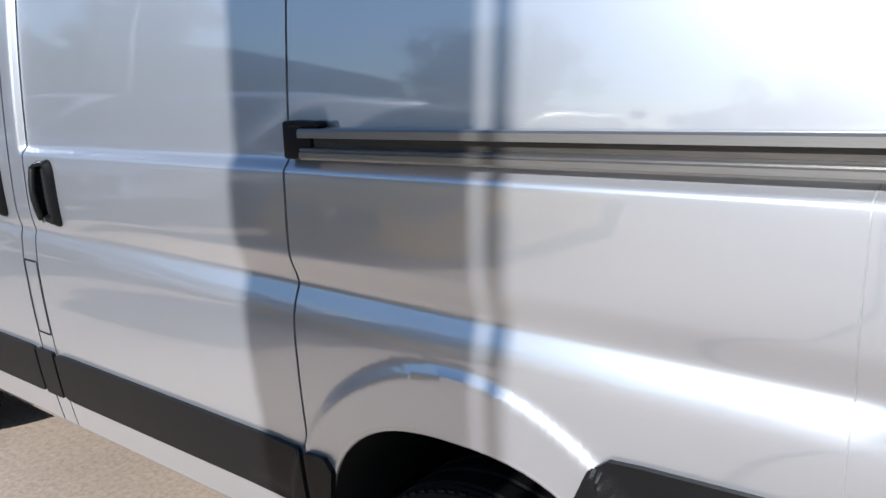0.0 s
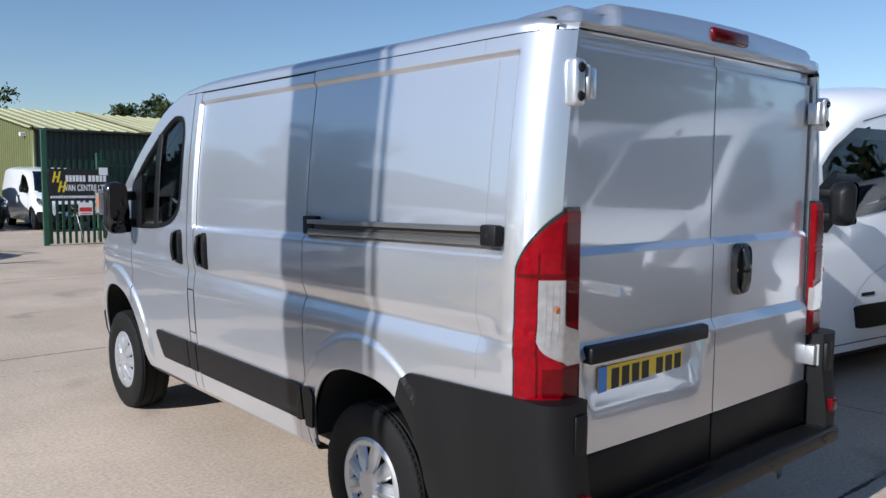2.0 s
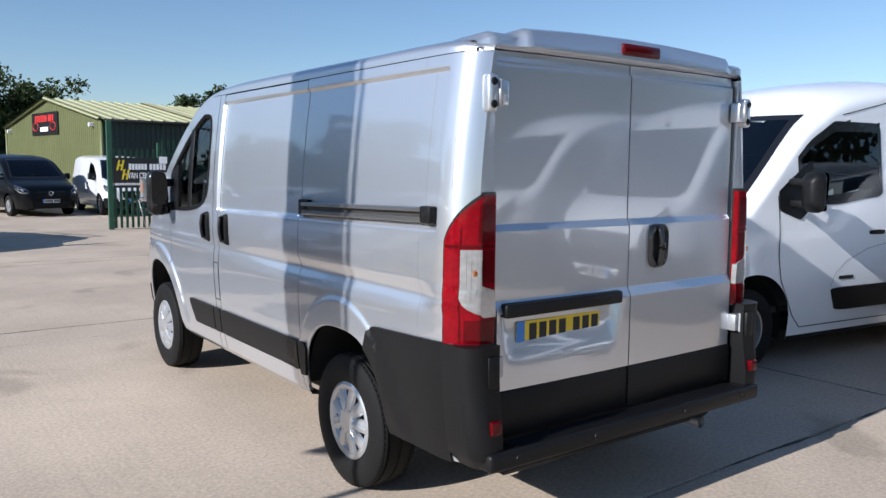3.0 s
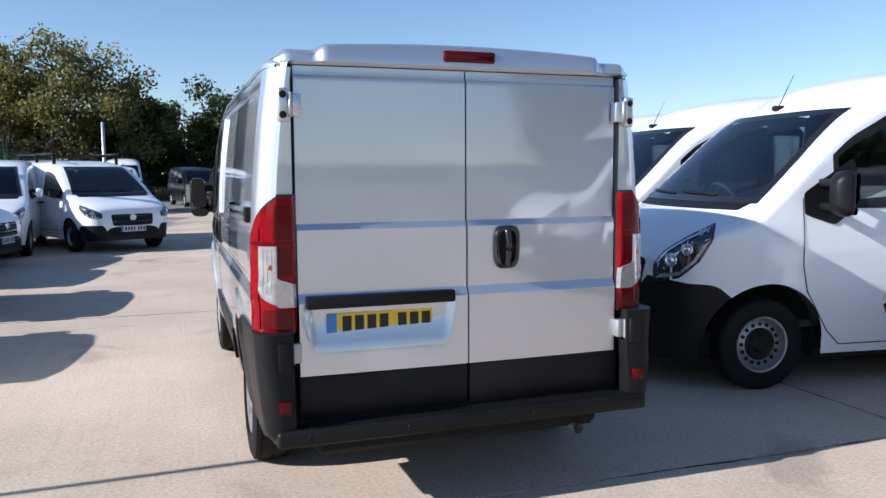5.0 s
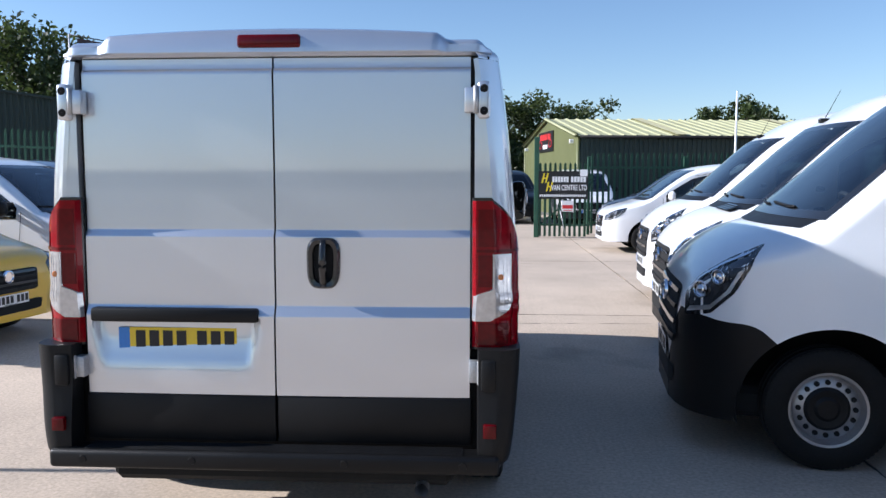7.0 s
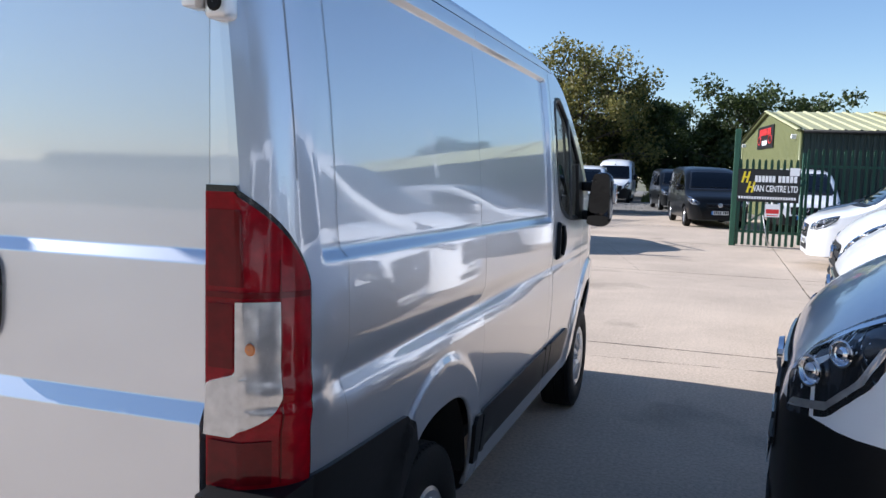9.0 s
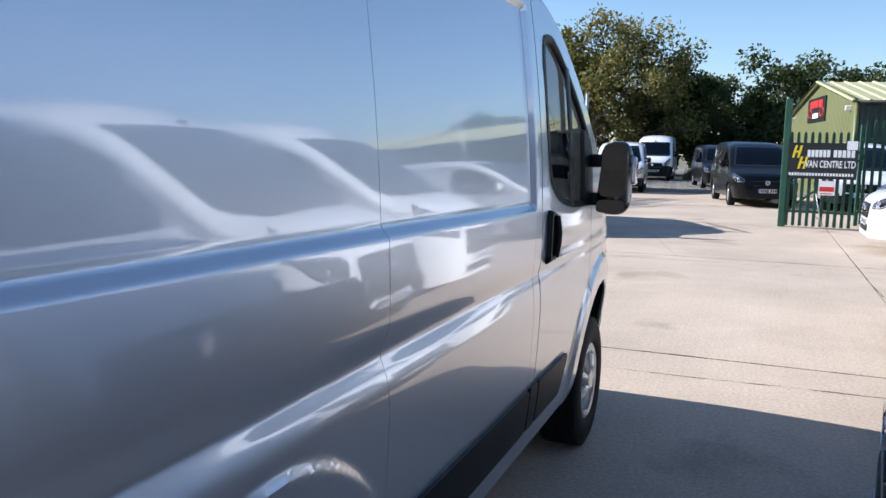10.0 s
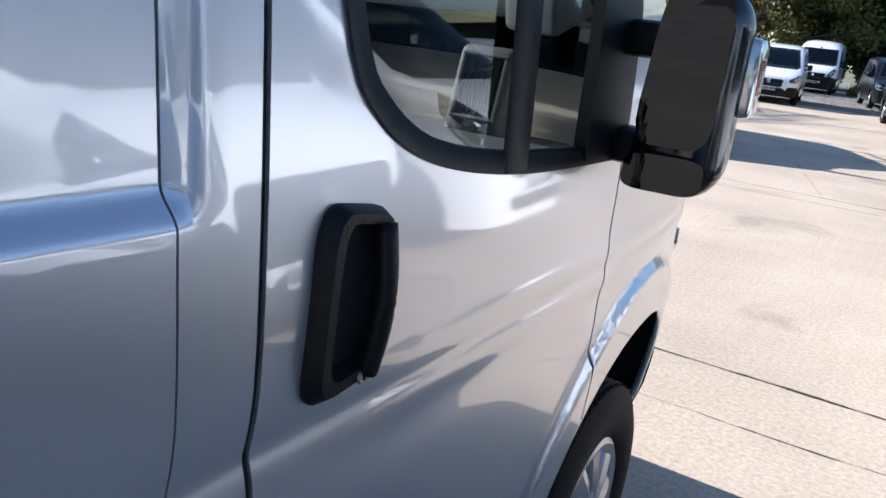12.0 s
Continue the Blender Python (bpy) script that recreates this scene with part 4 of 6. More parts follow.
for i, y in enumerate(YJ[2:8]):
    crumbled(-7.6, y, 7.8, y, 0.012, i + 0.5)
    if y > 3:
        crumbled(-7.6, y - 0.55 - 0.12 * (i % 3), 7.8, y - 0.42, 0.010, i + 7.5)
crumbled(3.08, -6.1, 3.08, 25, 0.010, 20.5)
crumbled(-4.2, 6.2, -2.6, 12.2, 0.007, 30.5)
crumbled(0.6, 12.4, -0.9, 18.5, 0.007, 31.5)
bm = bmesh.new()
rows = []
for i in range(61):
    rows.append([(-30 + 60 * j / 80, 32 + 50 * i / 60, 0.002 + 0.03 * noise.noise((j * 0.6, i * 0.6, 3.0))) for j in range(81)])
grid(bm, rows)
bmesh.ops.recalc_face_normals(bm, faces=bm.faces)
tagged(part("gravel_yard", bm, GRAVEL, None), "grey gravel yard beyond the gate", "gravel", kind="structure")


def stones(name, x0, x1, y0, y1, n, z, material, label):
    """Loose stones as one scatter."""
    rng = np.random.default_rng(11)
    verts, faces = [], []
    for _ in range(n):
        x, y, r = rng.uniform(x0, x1), rng.uniform(y0, y1), rng.uniform(0.02, 0.06)
        k = len(verts)
        q = rng.uniform(0.6, 1.2, 6) * r
        verts += [(x - q[0], y, z), (x, y - q[1], z), (x + q[2], y, z), (x, y + q[3], z), (x, y, z + q[4] * 0.7)]
        faces += [(k, k + 1, k + 4), (k + 1, k + 2, k + 4), (k + 2, k + 3, k + 4), (k + 3, k, k + 4)]
    me = bpy.data.meshes.new(name)
    me.from_pydata(verts, [], faces)
    me.materials.append(material)
    return tagged(new(name, me), label, "gravel", kind="stuff")


stones("loose_gravel", -12, 4, 32.2, 46, 5000, 0.0, GRAVEL, "loose grey gravel stones on the far yard")


def grass(name, x0, x1, y0, y1, n, h, label):
    rng = np.random.default_rng(5)
    verts, faces = [], []
    for _ in range(n):
        x, y, a, hh = rng.uniform(x0, x1), rng.uniform(y0, y1), rng.uniform(0, 6.28), h * rng.uniform(0.4, 1.2)
        k, w = len(verts), 0.03
        dx, dy = w * math.cos(a), w * math.sin(a)
        lx, ly = rng.uniform(-0.15, 0.15, 2)
        verts += [(x - dx, y - dy, 0), (x + dx, y + dy, 0), (x + lx, y + ly, hh)]
        faces.append((k, k + 1, k + 2))
    me = bpy.data.meshes.new(name)
    me.from_pydata(verts, [], faces)
    me.materials.append(GRASSMAT)
    return tagged(new(name, me), label, "grass", kind="stuff")


grass("rough_grass", -2.5, 8, 47, 60, 9000, 0.7, "rough yellow-green grass at the edge of the trees")
grass("rough_grass", -30, -5, 52, 62, 9000, 0.9, "rough grass below the trees")


# ---- trees and hedges ----
def leaf_cloud(name, centres, n, size, material, parent=None, rng=None):
    """Many small leaves about the given clumps (x, y, z, radius)."""
    c = np.array(centres)
    w = c[:, 3] ** 2
    c = c[rng.choice(len(c), n, p=w / w.sum())]
    unit = lambda a: a / np.linalg.norm(a, axis=1, keepdims=True)
    p = c[:, :3] + unit(rng.normal(size=(n, 3))) * (c[:, 3] * rng.uniform(0.25, 1.05, n))[:, None] * np.array((1, 1, 0.85))
    u = unit(rng.normal(size=(n, 3)))
    v = unit(np.cross(u, rng.normal(size=(n, 3))))
    k = (size * rng.uniform(0.6, 1.35, n))[:, None]
    verts = np.stack([p - u * k, p + v * k * 0.55, p + u * k, p - v * k * 0.55], axis=1).reshape(-1, 3)
    me = bpy.data.meshes.new(name)
    me.from_pydata(verts.tolist(), [], np.arange(4 * n).reshape(n, 4).tolist())
    me.materials.append(material)
    ob = new(name, me)
    ob.parent = parent
    return ob


def make_tree(x, y, h, spread, material, label, seed, n=6000, leaf=0.17, base=0.3, lean=0.0, bare=0.0):
    """Tapered trunk, forked limbs, and a crown of leaf clumps round the limbs' ends."""
    rng = np.random.default_rng(seed)
    t = thing("tree", Matrix.Translation((x, y, -0.03)), label, "tree")
    bm = bmesh.new()
    rt = h * 0.022
    fork = h * base
    trunk = [Vector((0, 0, 0)), Vector((lean * 0.2, 0, fork * 0.5)), Vector((lean * 0.5, 0.1, fork)), Vector((lean, 0.1, h * 0.62)), Vector((lean * 1.1, 0, h * 0.85))]
    tube(bm, trunk, rt, 9, rt * 0.25)
    clumps = []
    nl = 11 + int(h)
    for i in range(nl):
        a = i * 2.4 + rng.uniform(-0.4, 0.4)
        u = 0.25 + 0.7 * i / nl
        z0 = fork + (h * 0.8 - fork) * (u - 0.25) / 0.75
        reach = spread * (0.55 + 0.5 * math.sin(math.pi * min(1, 0.18 + u * 0.85))) * rng.uniform(0.75, 1.1)
        st = Vector((lean * u, 0, z0))
        en = st + Vector((reach * math.cos(a), reach * math.sin(a), h * rng.uniform(0.06, 0.2)))
        mid = (st + en) / 2 + Vector((rng.uniform(-0.2, 0.2), rng.uniform(-0.2, 0.2), h * 0.03))
        tube(bm, [st, mid, en], rt * 0.45, 6, rt * 0.08)
        for j in range(5):
            q = st + (en - st) * rng.uniform(0.35, 1.1) + Vector(rng.normal(size=3) * spread * 0.17)
            clumps.append((q.x, q.y, q.z, spread * rng.uniform(0.17, 0.33)))
            tube(bm, [st + (en - st) * 0.5, q], rt * 0.16, 5, rt * 0.04)
    for _ in range(6):
        q = Vector((lean + rng.normal() * spread * 0.25, rng.normal() * spread * 0.25, h * rng.uniform(0.84, 0.97)))
        clumps.append((q.x, q.y, q.z, spread * rng.uniform(0.12, 0.22)))
        tube(bm, [trunk[-1], q], rt * 0.2, 5, rt * 0.05)
    part("trunk", bm, BARK, t)
    leaf_cloud("crown", clumps, int(n * 2.3), leaf * 0.85, material, t, rng)
    return t


def make_hedge(name, x0, y0, x1, y1, h, label, material, seed, n=6000, w=1.2, leaf=0.13):
    rng = np.random.default_rng(seed)
    cs = []
    ln = math.hypot(x1 - x0, y1 - y0)
    for i in range(int(ln * 2.2)):
        u = rng.uniform()
        r = rng.uniform(0.4, 0.85)
        cs.append((x0 + (x1 - x0) * u + rng.normal() * w * 0.3, y0 + (y1 - y0) * u + rng.normal() * w * 0.3, rng.uniform(0.2, 1) * (h - r * 0.6), r))
    ob = leaf_cloud(name, cs, n, leaf, material, None, rng)
    return tagged(ob, label, "hedge", kind="stuff")


make_tree(-7.6, 55, 10.6, 4.6, LEAF_ASH, "tall ash tree with thinning yellow-green autumn leaves", 1, 5600, 0.17, 0.22)
make_tree(-11.6, 56, 9.9, 3.7, LEAF_ASH, "ash tree with olive and yellow autumn leaves", 2, 6000, 0.17, 0.2)
make_tree(-4.6, 60, 8.3, 3.6, LEAF_OAK, "dark green oak behind the ash trees", 3, 6500, 0.18, 0.15)
make_tree(-1.9, 66, 7.6, 3.4, LEAF_OAK, "dark green oak tree", 4, 5500, 0.18, 0.15)
make_tree(3.2, 58, 7.4, 4.2, LEAF_OAK, "broad dark green oak behind the green building", 5, 7500, 0.18, 0.15)
make_tree(7.0, 60, 7.3, 3.6, LEAF_OAK, "dark green oak with an uneven crown", 6, 6000, 0.18, 0.15)
make_tree(19.5, 58, 7.4, 3.5, LEAF_OAK, "round-topped oak rising behind the long roof", 7, 9000, 0.18, 0.2)
make_tree(25.5, 60, 5.6, 2.6, LEAF_OAK, "small oak behind the long roof", 8, 2500, 0.18, 0.2)
make_tree(-17.8, 42, 7.3, 3.0, LEAF_OAK, "dark oak behind the low shed", 9, 5000, 0.17, 0.2)
make_tree(-21.0, 33, 8.9, 3.6, LEAF_OAK, "dark oak rising behind the low shed", 11, 5000, 0.17, 0.2)
make_tree(-24.0, 44, 8.5, 3.8, LEAF_OAK, "dark oak behind the low shed", 10, 5000, 0.18, 0.2)
make_tree(-32, 22, 8.5, 4.5, LEAF_OAK, "dark oak at the side of the yard", 12, 4000, 0.2, 0.2)
make_tree(-36, 6, 7.5, 4.5, LEAF_OAK, "dark oak at the side of the yard", 13, 4000, 0.2, 0.2)
make_tree(-34, -8, 8.0, 4.5, LEAF_OAK, "dark oak at the side of the yard", 14, 4000, 0.2, 0.2)
make_hedge("bramble_hedge", -13.5, 40, -8, 52, 4.2, "brown-green bramble hedge beyond the fence", LEAF_HEDGE, 21, 6000)
make_hedge("bramble_hedge", -20, 36, -13, 40, 3.6, "brown-green bramble hedge beyond the fence", LEAF_HEDGE, 22, 5000)
make_hedge("bramble_hedge", -8, 56, 4, 66, 3.2, "dark undergrowth below the trees", LEAF_OAK, 23, 8000, 2.0, 0.17)
make_hedge("bramble_hedge", -24, 56, -8, 57, 4.0, "undergrowth below the ash trees", LEAF_HEDGE, 24, 8000, 1.6, 0.16)
make_hedge("far_hedge", -40, -16, -38, 40, 3.5, "dark hedge closing the yard", LEAF_OAK, 25, 6000, 1.5, 0.25)
bm = bmesh.new()
grid(bm, [[(x, -130 + 3 * k, (0, 2.2, 2.9, 0)[k] + (0.25 * noise.noise((x * 0.11, 1.0, k)) + 0.12 * noise.noise((x * 0.6, 2.0, k))) * (k in (1, 2))) for x in np.linspace(-120, 120, 481)] for k in range(4)])
bmesh.ops.recalc_face_normals(bm, faces=bm.faces)
tagged(part("far_hedge", bm, HEDGEFACE, None), "distant dark clipped hedge closing the field", "hedge", kind="structure")
make_tree(14.0, -20, 8.0, 4.2, LEAF_OAK, "dark oak at the back of the yard", 35, 5000, 0.22, 0.15)
make_tree(17.5, -25, 8.5, 4.4, LEAF_OAK, "dark oak at the back of the yard", 36, 5000, 0.22, 0.15)
make_tree(20, -16, 9.5, 4.8, LEAF_OAK, "dark oak behind the facing row of vans", 33, 5000, 0.22, 0.15)
make_hedge("far_hedge", 17, -26, 20, 12, 3.0, "dark hedge behind the facing row of vans", LEAF_OAK, 34, 7000, 1.5, 0.25)


# ---- green clad building ----
def sheet(bm, p0, p1, h0, h1, pitch=0.2, depth=0.03, n=None, zt=None):
    """Upright ribbed sheet from p0 to p1; zt gives its top edge by the share of the way."""
    d = Vector(p1) - Vector(p0)
    ln = d.length
    d.normalize()
    nrm = Vector((d.y, -d.x, 0))
    k = int(ln / pitch)
    pts = []
    for i in range(k):
        for u, o in ((0.0, 0.0), (0.30, 0.0), (0.42, depth), (0.88, depth)):
            pts.append(((i + u) * ln / k, o))
    pts.append((ln, 0))
    rows = []
    for s, o in pts:
        q = Vector(p0) + d * s + nrm * o
        rows.append([Vector((q.x, q.y, h0)), Vector((q.x, q.y, zt(s / ln) if zt else h1))])
    grid(bm, rows)


ROOFLIGHT = mat("rooflight", (0.62, 0.56, 0.30), 0.5)
A, B = Vector((4.46, 28.9, 0)), Vector((2.85, 40.0, 0))
ax = Vector((B.y - A.y, -(B.x - A.x), 0)).normalized()
LEN = 46.0
C, Dd = A + ax * LEN, B + ax * LEN
EH, RH = 3.30, 4.32
bld = thing("green_clad_building", Matrix.Identity(4), "long olive-green ribbed steel building with a pale low-pitched roof", "building")
bm = bmesh.new()
sheet(bm, B, A, 0, EH, zt=lambda u: EH + (RH - EH) * (1 - abs(2 * u - 1)))
part("gable_wall", bm, CLADGREEN, bld, "olive ribbed gable wall", smooth=False)
# darker cladding than the other walls: this side's shade is put into the colour
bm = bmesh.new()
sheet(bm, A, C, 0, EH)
part("side_wall", bm, CLADDARK, bld, "ribbed wall with its shade put into a dark green", smooth=False)
for p0, p1 in ((Dd, B), (C, Dd)):
    bm = bmesh.new()
    sheet(bm, p0, p1, 0, EH, pitch=0.6, zt=(lambda u: EH + (RH - EH) * (1 - abs(2 * u - 1))) if p0 == C else None)
    part("far_wall", bm, CLADGREEN, bld, smooth=False)
mid0 = (A + B) / 2
for side, E0 in ((0, A), (1, B)):
    bm = bmesh.new()
    n = int(LEN / 0.5)
    rows = []
    out = (E0 - mid0).normalized()
    for i in range(n + 1):
        for u, o in ((0, 0.0), (0.12, 0.045), (0.24, 0.045), (0.36, 0)):
            s = (i + u) * LEN / n - 0.25
            e = E0 + ax * s + out * 0.18
            r = mid0 + ax * s
            rows.append([Vector((e.x, e.y, EH + 0.02 + o)), Vector((r.x, r.y, RH + 0.07 + o))])
    grid(bm, rows)
    part("roof_slope", bm, ROOFCREAM, bld, "pale ribbed roof sheets", smooth=False)
    for i in range(7):
        bm = bmesh.new()
        s = 4.0 + 6.4 * i
        e, r = E0 + ax * s + out * 0.18, mid0 + ax * s
        w = ax * 0.5
        bm.faces.new([bm.verts.new(v) for v in (Vector((e.x, e.y, EH + 0.09)), Vector((e.x + w.x, e.y + w.y, EH + 0.09)), Vector((r.x + w.x, r.y + w.y, RH + 0.14)), Vector((r.x, r.y, RH + 0.14)))])
        part("roof_light", bm, ROOFLIGHT, bld, "pale translucent roof lights", smooth=False)
bm = bmesh.new()
for u0, u1 in ((0.0, 0.5), (0.5, 1.0)):
    p, q = B.lerp(A, u0), B.lerp(A, u1)
    z0, z1 = (EH, RH) if u0 == 0 else (RH, EH)
    tube(bm, [Vector((p.x, p.y, z0 + 0.05)) - ax * 0.1, Vector((q.x, q.y, z1 + 0.05)) - ax * 0.1], 0.09, 6)
for e in (A, B):
    tube(bm, [Vector((e.x, e.y, 0)) - ax * 0.03, Vector((e.x, e.y, EH)) - ax * 0.03], 0.07, 6)
part("verge_trim", bm, CLADGREEN, bld)
bm = bmesh.new()
o = (A - mid0).normalized() * 0.2
tube(bm, [A + o + Vector((0, 0, EH - 0.02)), C + o + Vector((0, 0, EH - 0.02))], 0.06, 8)
part("gutter", bm, PLASTIC, bld)
for u in (0.06, 0.93):
    p = B.lerp(A, u)
    bm = bmesh.new()
    box(bm, -0.1, 0.1, -0.08, 0.08, -0.08, 0.08, 0.02, 1, Matrix.Translation((p.x, p.y, EH - 0.16)) @ Matrix.Translation(-ax * 0.1))
    part("wall_light", bm, SIGNWHITE, bld, "small white wall light")
# sign board on the gable
p = B.lerp(A, 0.47)
face = Matrix((( -(B - A).normalized().x, 0, -ax.x, 0), (-(B - A).normalized().y, 0, -ax.y, 0), (0, 1, 0, 0), (0, 0, 0, 1)))
gs = thing("gable_sign", Matrix.Translation(p - ax * 0.06 + Vector((0, 0, 3.34))) @ face, "black sign board with red lettering on the gable", "sign")
bm = bmesh.new()
box(bm, -1.55, 1.55, -0.47, 0.47, -0.02, 0.02, 0.005, 1)
part("sign_board", bm, SIGNBLACK, gs, smooth=False)
for i, w in enumerate((0.22, 0.24, 0.2, 0.2, 0.22, 0.24, 0.1, 0.26, 0.22, 0.2)):
    bm = bmesh.new()
    box(bm, -1.1 + 0.23 * i, -1.1 + 0.23 * i + w * 0.75, 0.08, 0.36, 0.022, 0.03)
    part("sign_bar", bm, SIGNRED, gs, "plain red bar", smooth=False)
bm = bmesh.new()
box(bm, -0.5, 0.45, -0.33, -0.14, 0.022, 0.03)
part("white_bar", bm, SIGNWHITE, gs, smooth=False)
for s in (-1, 1):
    bm = bmesh.new()
    tube(bm, [(s * 1.05 + 0.32 * math.cos(a), -0.12 + 0.17 * math.sin(a), 0.028) for a in np.linspace(0, 2 * math.pi, 20)], 0.02, 5)
    part("red_emblem", bm, SIGNRED, gs)


# ---- palisade fences and gate ----
def pale_mesh(h):
    """One steel pale: a folded W section with a split pointed top."""
    bm = bmesh.new()
    prof = [(-0.034, 0.006), (-0.022, -0.008), (-0.010, 0.008), (0.010, 0.008), (0.022, -0.008), (0.034, 0.006)]
    rows = []
    for z, k in ((0.04, 1.0), (h - 0.14, 1.0), (h - 0.05, 0.9), (h, 0.35)):
        rows.append([Vector((x * k, y - (0.03 if z == h else 0.012 if z > h - 0.1 else 0), z)) for x, y in prof])
    grid(bm, rows)
    return finish(bm, "pale", FENCE, True, 20)


PALES = {}


def palisade(name, p0, p1, h, label, group="", pitch=0.155, category="fence"):
    """A palisade run: pales on two rails between upright posts."""
    p0, p1 = Vector((*p0, 0)), Vector((*p1, 0))
    d = p1 - p0
    ln = d.length
    ang = math.atan2(d.y, d.x)
    t = thing(name, Matrix.Translation(p0) @ Matrix.Rotation(ang, 4, "Z"), label, category, group)
    if h not in PALES:
        PALES[h] = pale_mesh(h)
    for i in range(int(ln / pitch)):
        ob = new("pale", PALES[h])
        ob.parent = t
        ob.matrix_basis = Matrix.Translation(((i + 0.5) * pitch, -0.03, 0))
    for z in (0.35, h - 0.42):
        bm = bmesh.new()
        box(bm, 0, ln, -0.02, 0.03, z - 0.03, z + 0.03, 0.004, 1)
        part("rail", bm, FENCE, t, smooth=False)
    for i in range(int(ln / 2.75) + 1):
        bm = bmesh.new()
        x = min(ln, i * 2.75)
        box(bm, x - 0.04, x + 0.04, 0.03, 0.13, 0, h - 0.1, 0.006, 1)
        part("post", bm, FENCE, t, smooth=False)
    return t


palisade("palisade_fence", (3.75, 19.7), (26, 20.6), 2.35, "green steel palisade fence before the long building", pitch=0.16)
palisade("palisade_fence", (-10.6, 14.6), (-6.1, 24.0), 2.8, "green steel palisade fence behind the parked vans", pitch=0.16)
palisade("palisade_fence", (-6.1, 24.0), (-5.2, 27.5), 2.35, "green steel palisade fence beside the entrance")
palisade("palisade_fence", (-22, 18.5), (-10.6, 14.6), 2.8, "green steel palisade fence before the dark shed", pitch=0.16)
gate = palisade("palisade_gate", (2.22, 18.62), (3.66, 18.45), 2.05, "open green palisade gate leaf carrying the sign boards", pitch=0.135, category="gate")
bm = bmesh.new()
box(bm, -0.10, 0.03, -0.05, 0.09, 0, 2.75, 0.01, 1)
part("gate_post", bm, FENCE, gate, "tall green square gate post", smooth=False)
bm = bmesh.new()
tube(bm, [(0.05, 0.05, 0.35), (1.48, 0.05, 1.55)], 0.022, 8)
part("gate_brace", bm, FENCE, gate)
bm = bmesh.new()
tube(bm, [(0.78, -0.06, 0.0), (0.62, -0.06, 0.75)], 0.012, 6)
part("drop_bolt", bm, GALV, gate)
gm = gate.matrix_basis @ Matrix.Translation((0, -0.085, 0)) @ Matrix.Rotation(math.pi / 2, 4, "X")
sg = thing("van_centre_sign", gm, "black sign board with white and yellow lettering on the gate", "sign")
bm = bmesh.new()
box(bm, 0.03, 1.36, 1.06, 1.82, -0.008, 0.008, 0.002, 1)
part("sign_board", bm, SIGNBLACK, sg, smooth=False)
bm = bmesh.new()
for i in range(6):
    box(bm, 0.40 + 0.075 * i, 0.40 + 0.075 * i + 0.060, 1.52, 1.67, 0.0085, 0.0105)
for i in range(5):
    box(bm, 0.90 + 0.083 * i, 0.90 + 0.083 * i + 0.066, 1.52, 1.67, 0.0085, 0.0105)
islands("name_bar", bm, SIGNWHITE, sg, "plain white bar", smooth=False)
lettering("lettering", "VAN CENTRE LTD", 0.205, SIGNWHITE, sg, Matrix.Translation((0.85, 1.365, 0.01)), fit=0.96, bold=0.005)
bm = bmesh.new()
for i in range(22):
    box(bm, 0.06 + 0.057 * i, 0.06 + 0.057 * i + 0.042, 1.125, 1.185, 0.0085, 0.0105)
islands("web_bar", bm, SIGNWHITE, sg, "small plain white bar", smooth=False)
for x, z in ((0.10, 1.50), (0.22, 1.27)):
    bm = bmesh.new()
    sh = Matrix(((1, 0.22, 0, 0), (0, 1, 0, 0), (0, 0, 1, 0), (0, 0, 0, 1)))
    for a, b, c, e in ((0, 0.045, 0, 0.26), (0.10, 0.145, 0, 0.26), (0.03, 0.12, 0.11, 0.15)):
        box(bm, a, b, c, e, 0.0085, 0.011, m=Matrix.Translation((x, z, 0)) @ sh)
    part("yellow_emblem", bm, SIGNYELLOW, sg, smooth=False)
for nm, b, mtl in (("white_corner_label", (1.14, 1.34, 1.68, 1.86), SIGNWHITE), ("notice_board", (0.66, 0.98, 0.72, 1.02), SIGNWHITE)):
    bm = bmesh.new()
    box(bm, *b, 0.009, 0.014)
    part(nm, bm, mtl, sg, smooth=False)
bm = bmesh.new()
box(bm, 0.68, 0.96, 0.80, 0.90, 0.0145, 0.0165)
box(bm, 0.70, 0.94, 0.745, 0.765, 0.0145, 0.0165)
part("red_notice_bar", bm, SIGNRED, sg, smooth=False)

# ---- dark shed beyond the left fence ----
sh = thing("dark_shed", pose(-16.2, 23.5, 0.0, 0, 0, 16), "low dark green clad shed with a shallow pitched roof", "building")
bm = bmesh.new()
sheet(bm, (-9, 0, 0), (6.2, 0, 0), 0, 3.9, zt=lambda u: 3.85 + 1.0 * (1 - abs(2 * u - 1)))
part("gable_wall", bm, CLADDARK, sh, smooth=False)
for p0, p1 in (((6.2, 0, 0), (6.2, 12, 0)), ((6.2, 12, 0), (-9, 12, 0)), ((-9, 12, 0), (-9, 0, 0))):
    bm = bmesh.new()
    sheet(bm, p0, p1, 0, 3.85, pitch=0.5)
    part("far_wall", bm, CLADDARK, sh, smooth=False)
bm = bmesh.new()
for x0, z0, x1, z1 in ((-9.15, 3.87, -1.4, 4.9), (6.35, 3.87, -1.4, 4.9)):
    vs = [bm.verts.new(p) for p in ((x0, -0.15, z0), (x1, -0.15, z1), (x1, 12, z1), (x0, 12, z0))]
    bm.faces.new(vs)
thick(bm, 0.08)
part("roof", bm, CLADDARK, sh, smooth=False)
bm = bmesh.new()
box(bm, -8.3, -6.9, -0.06, -0.03, 2.0, 2.7)
part("white_notice", bm, SIGNWHITE, sh, smooth=False)
bm = bmesh.new()
box(bm, 1.2, 5.4, -0.05, -0.03, 0, 2.4)
part("roller_door", bm, CLADDARK, sh, smooth=False)

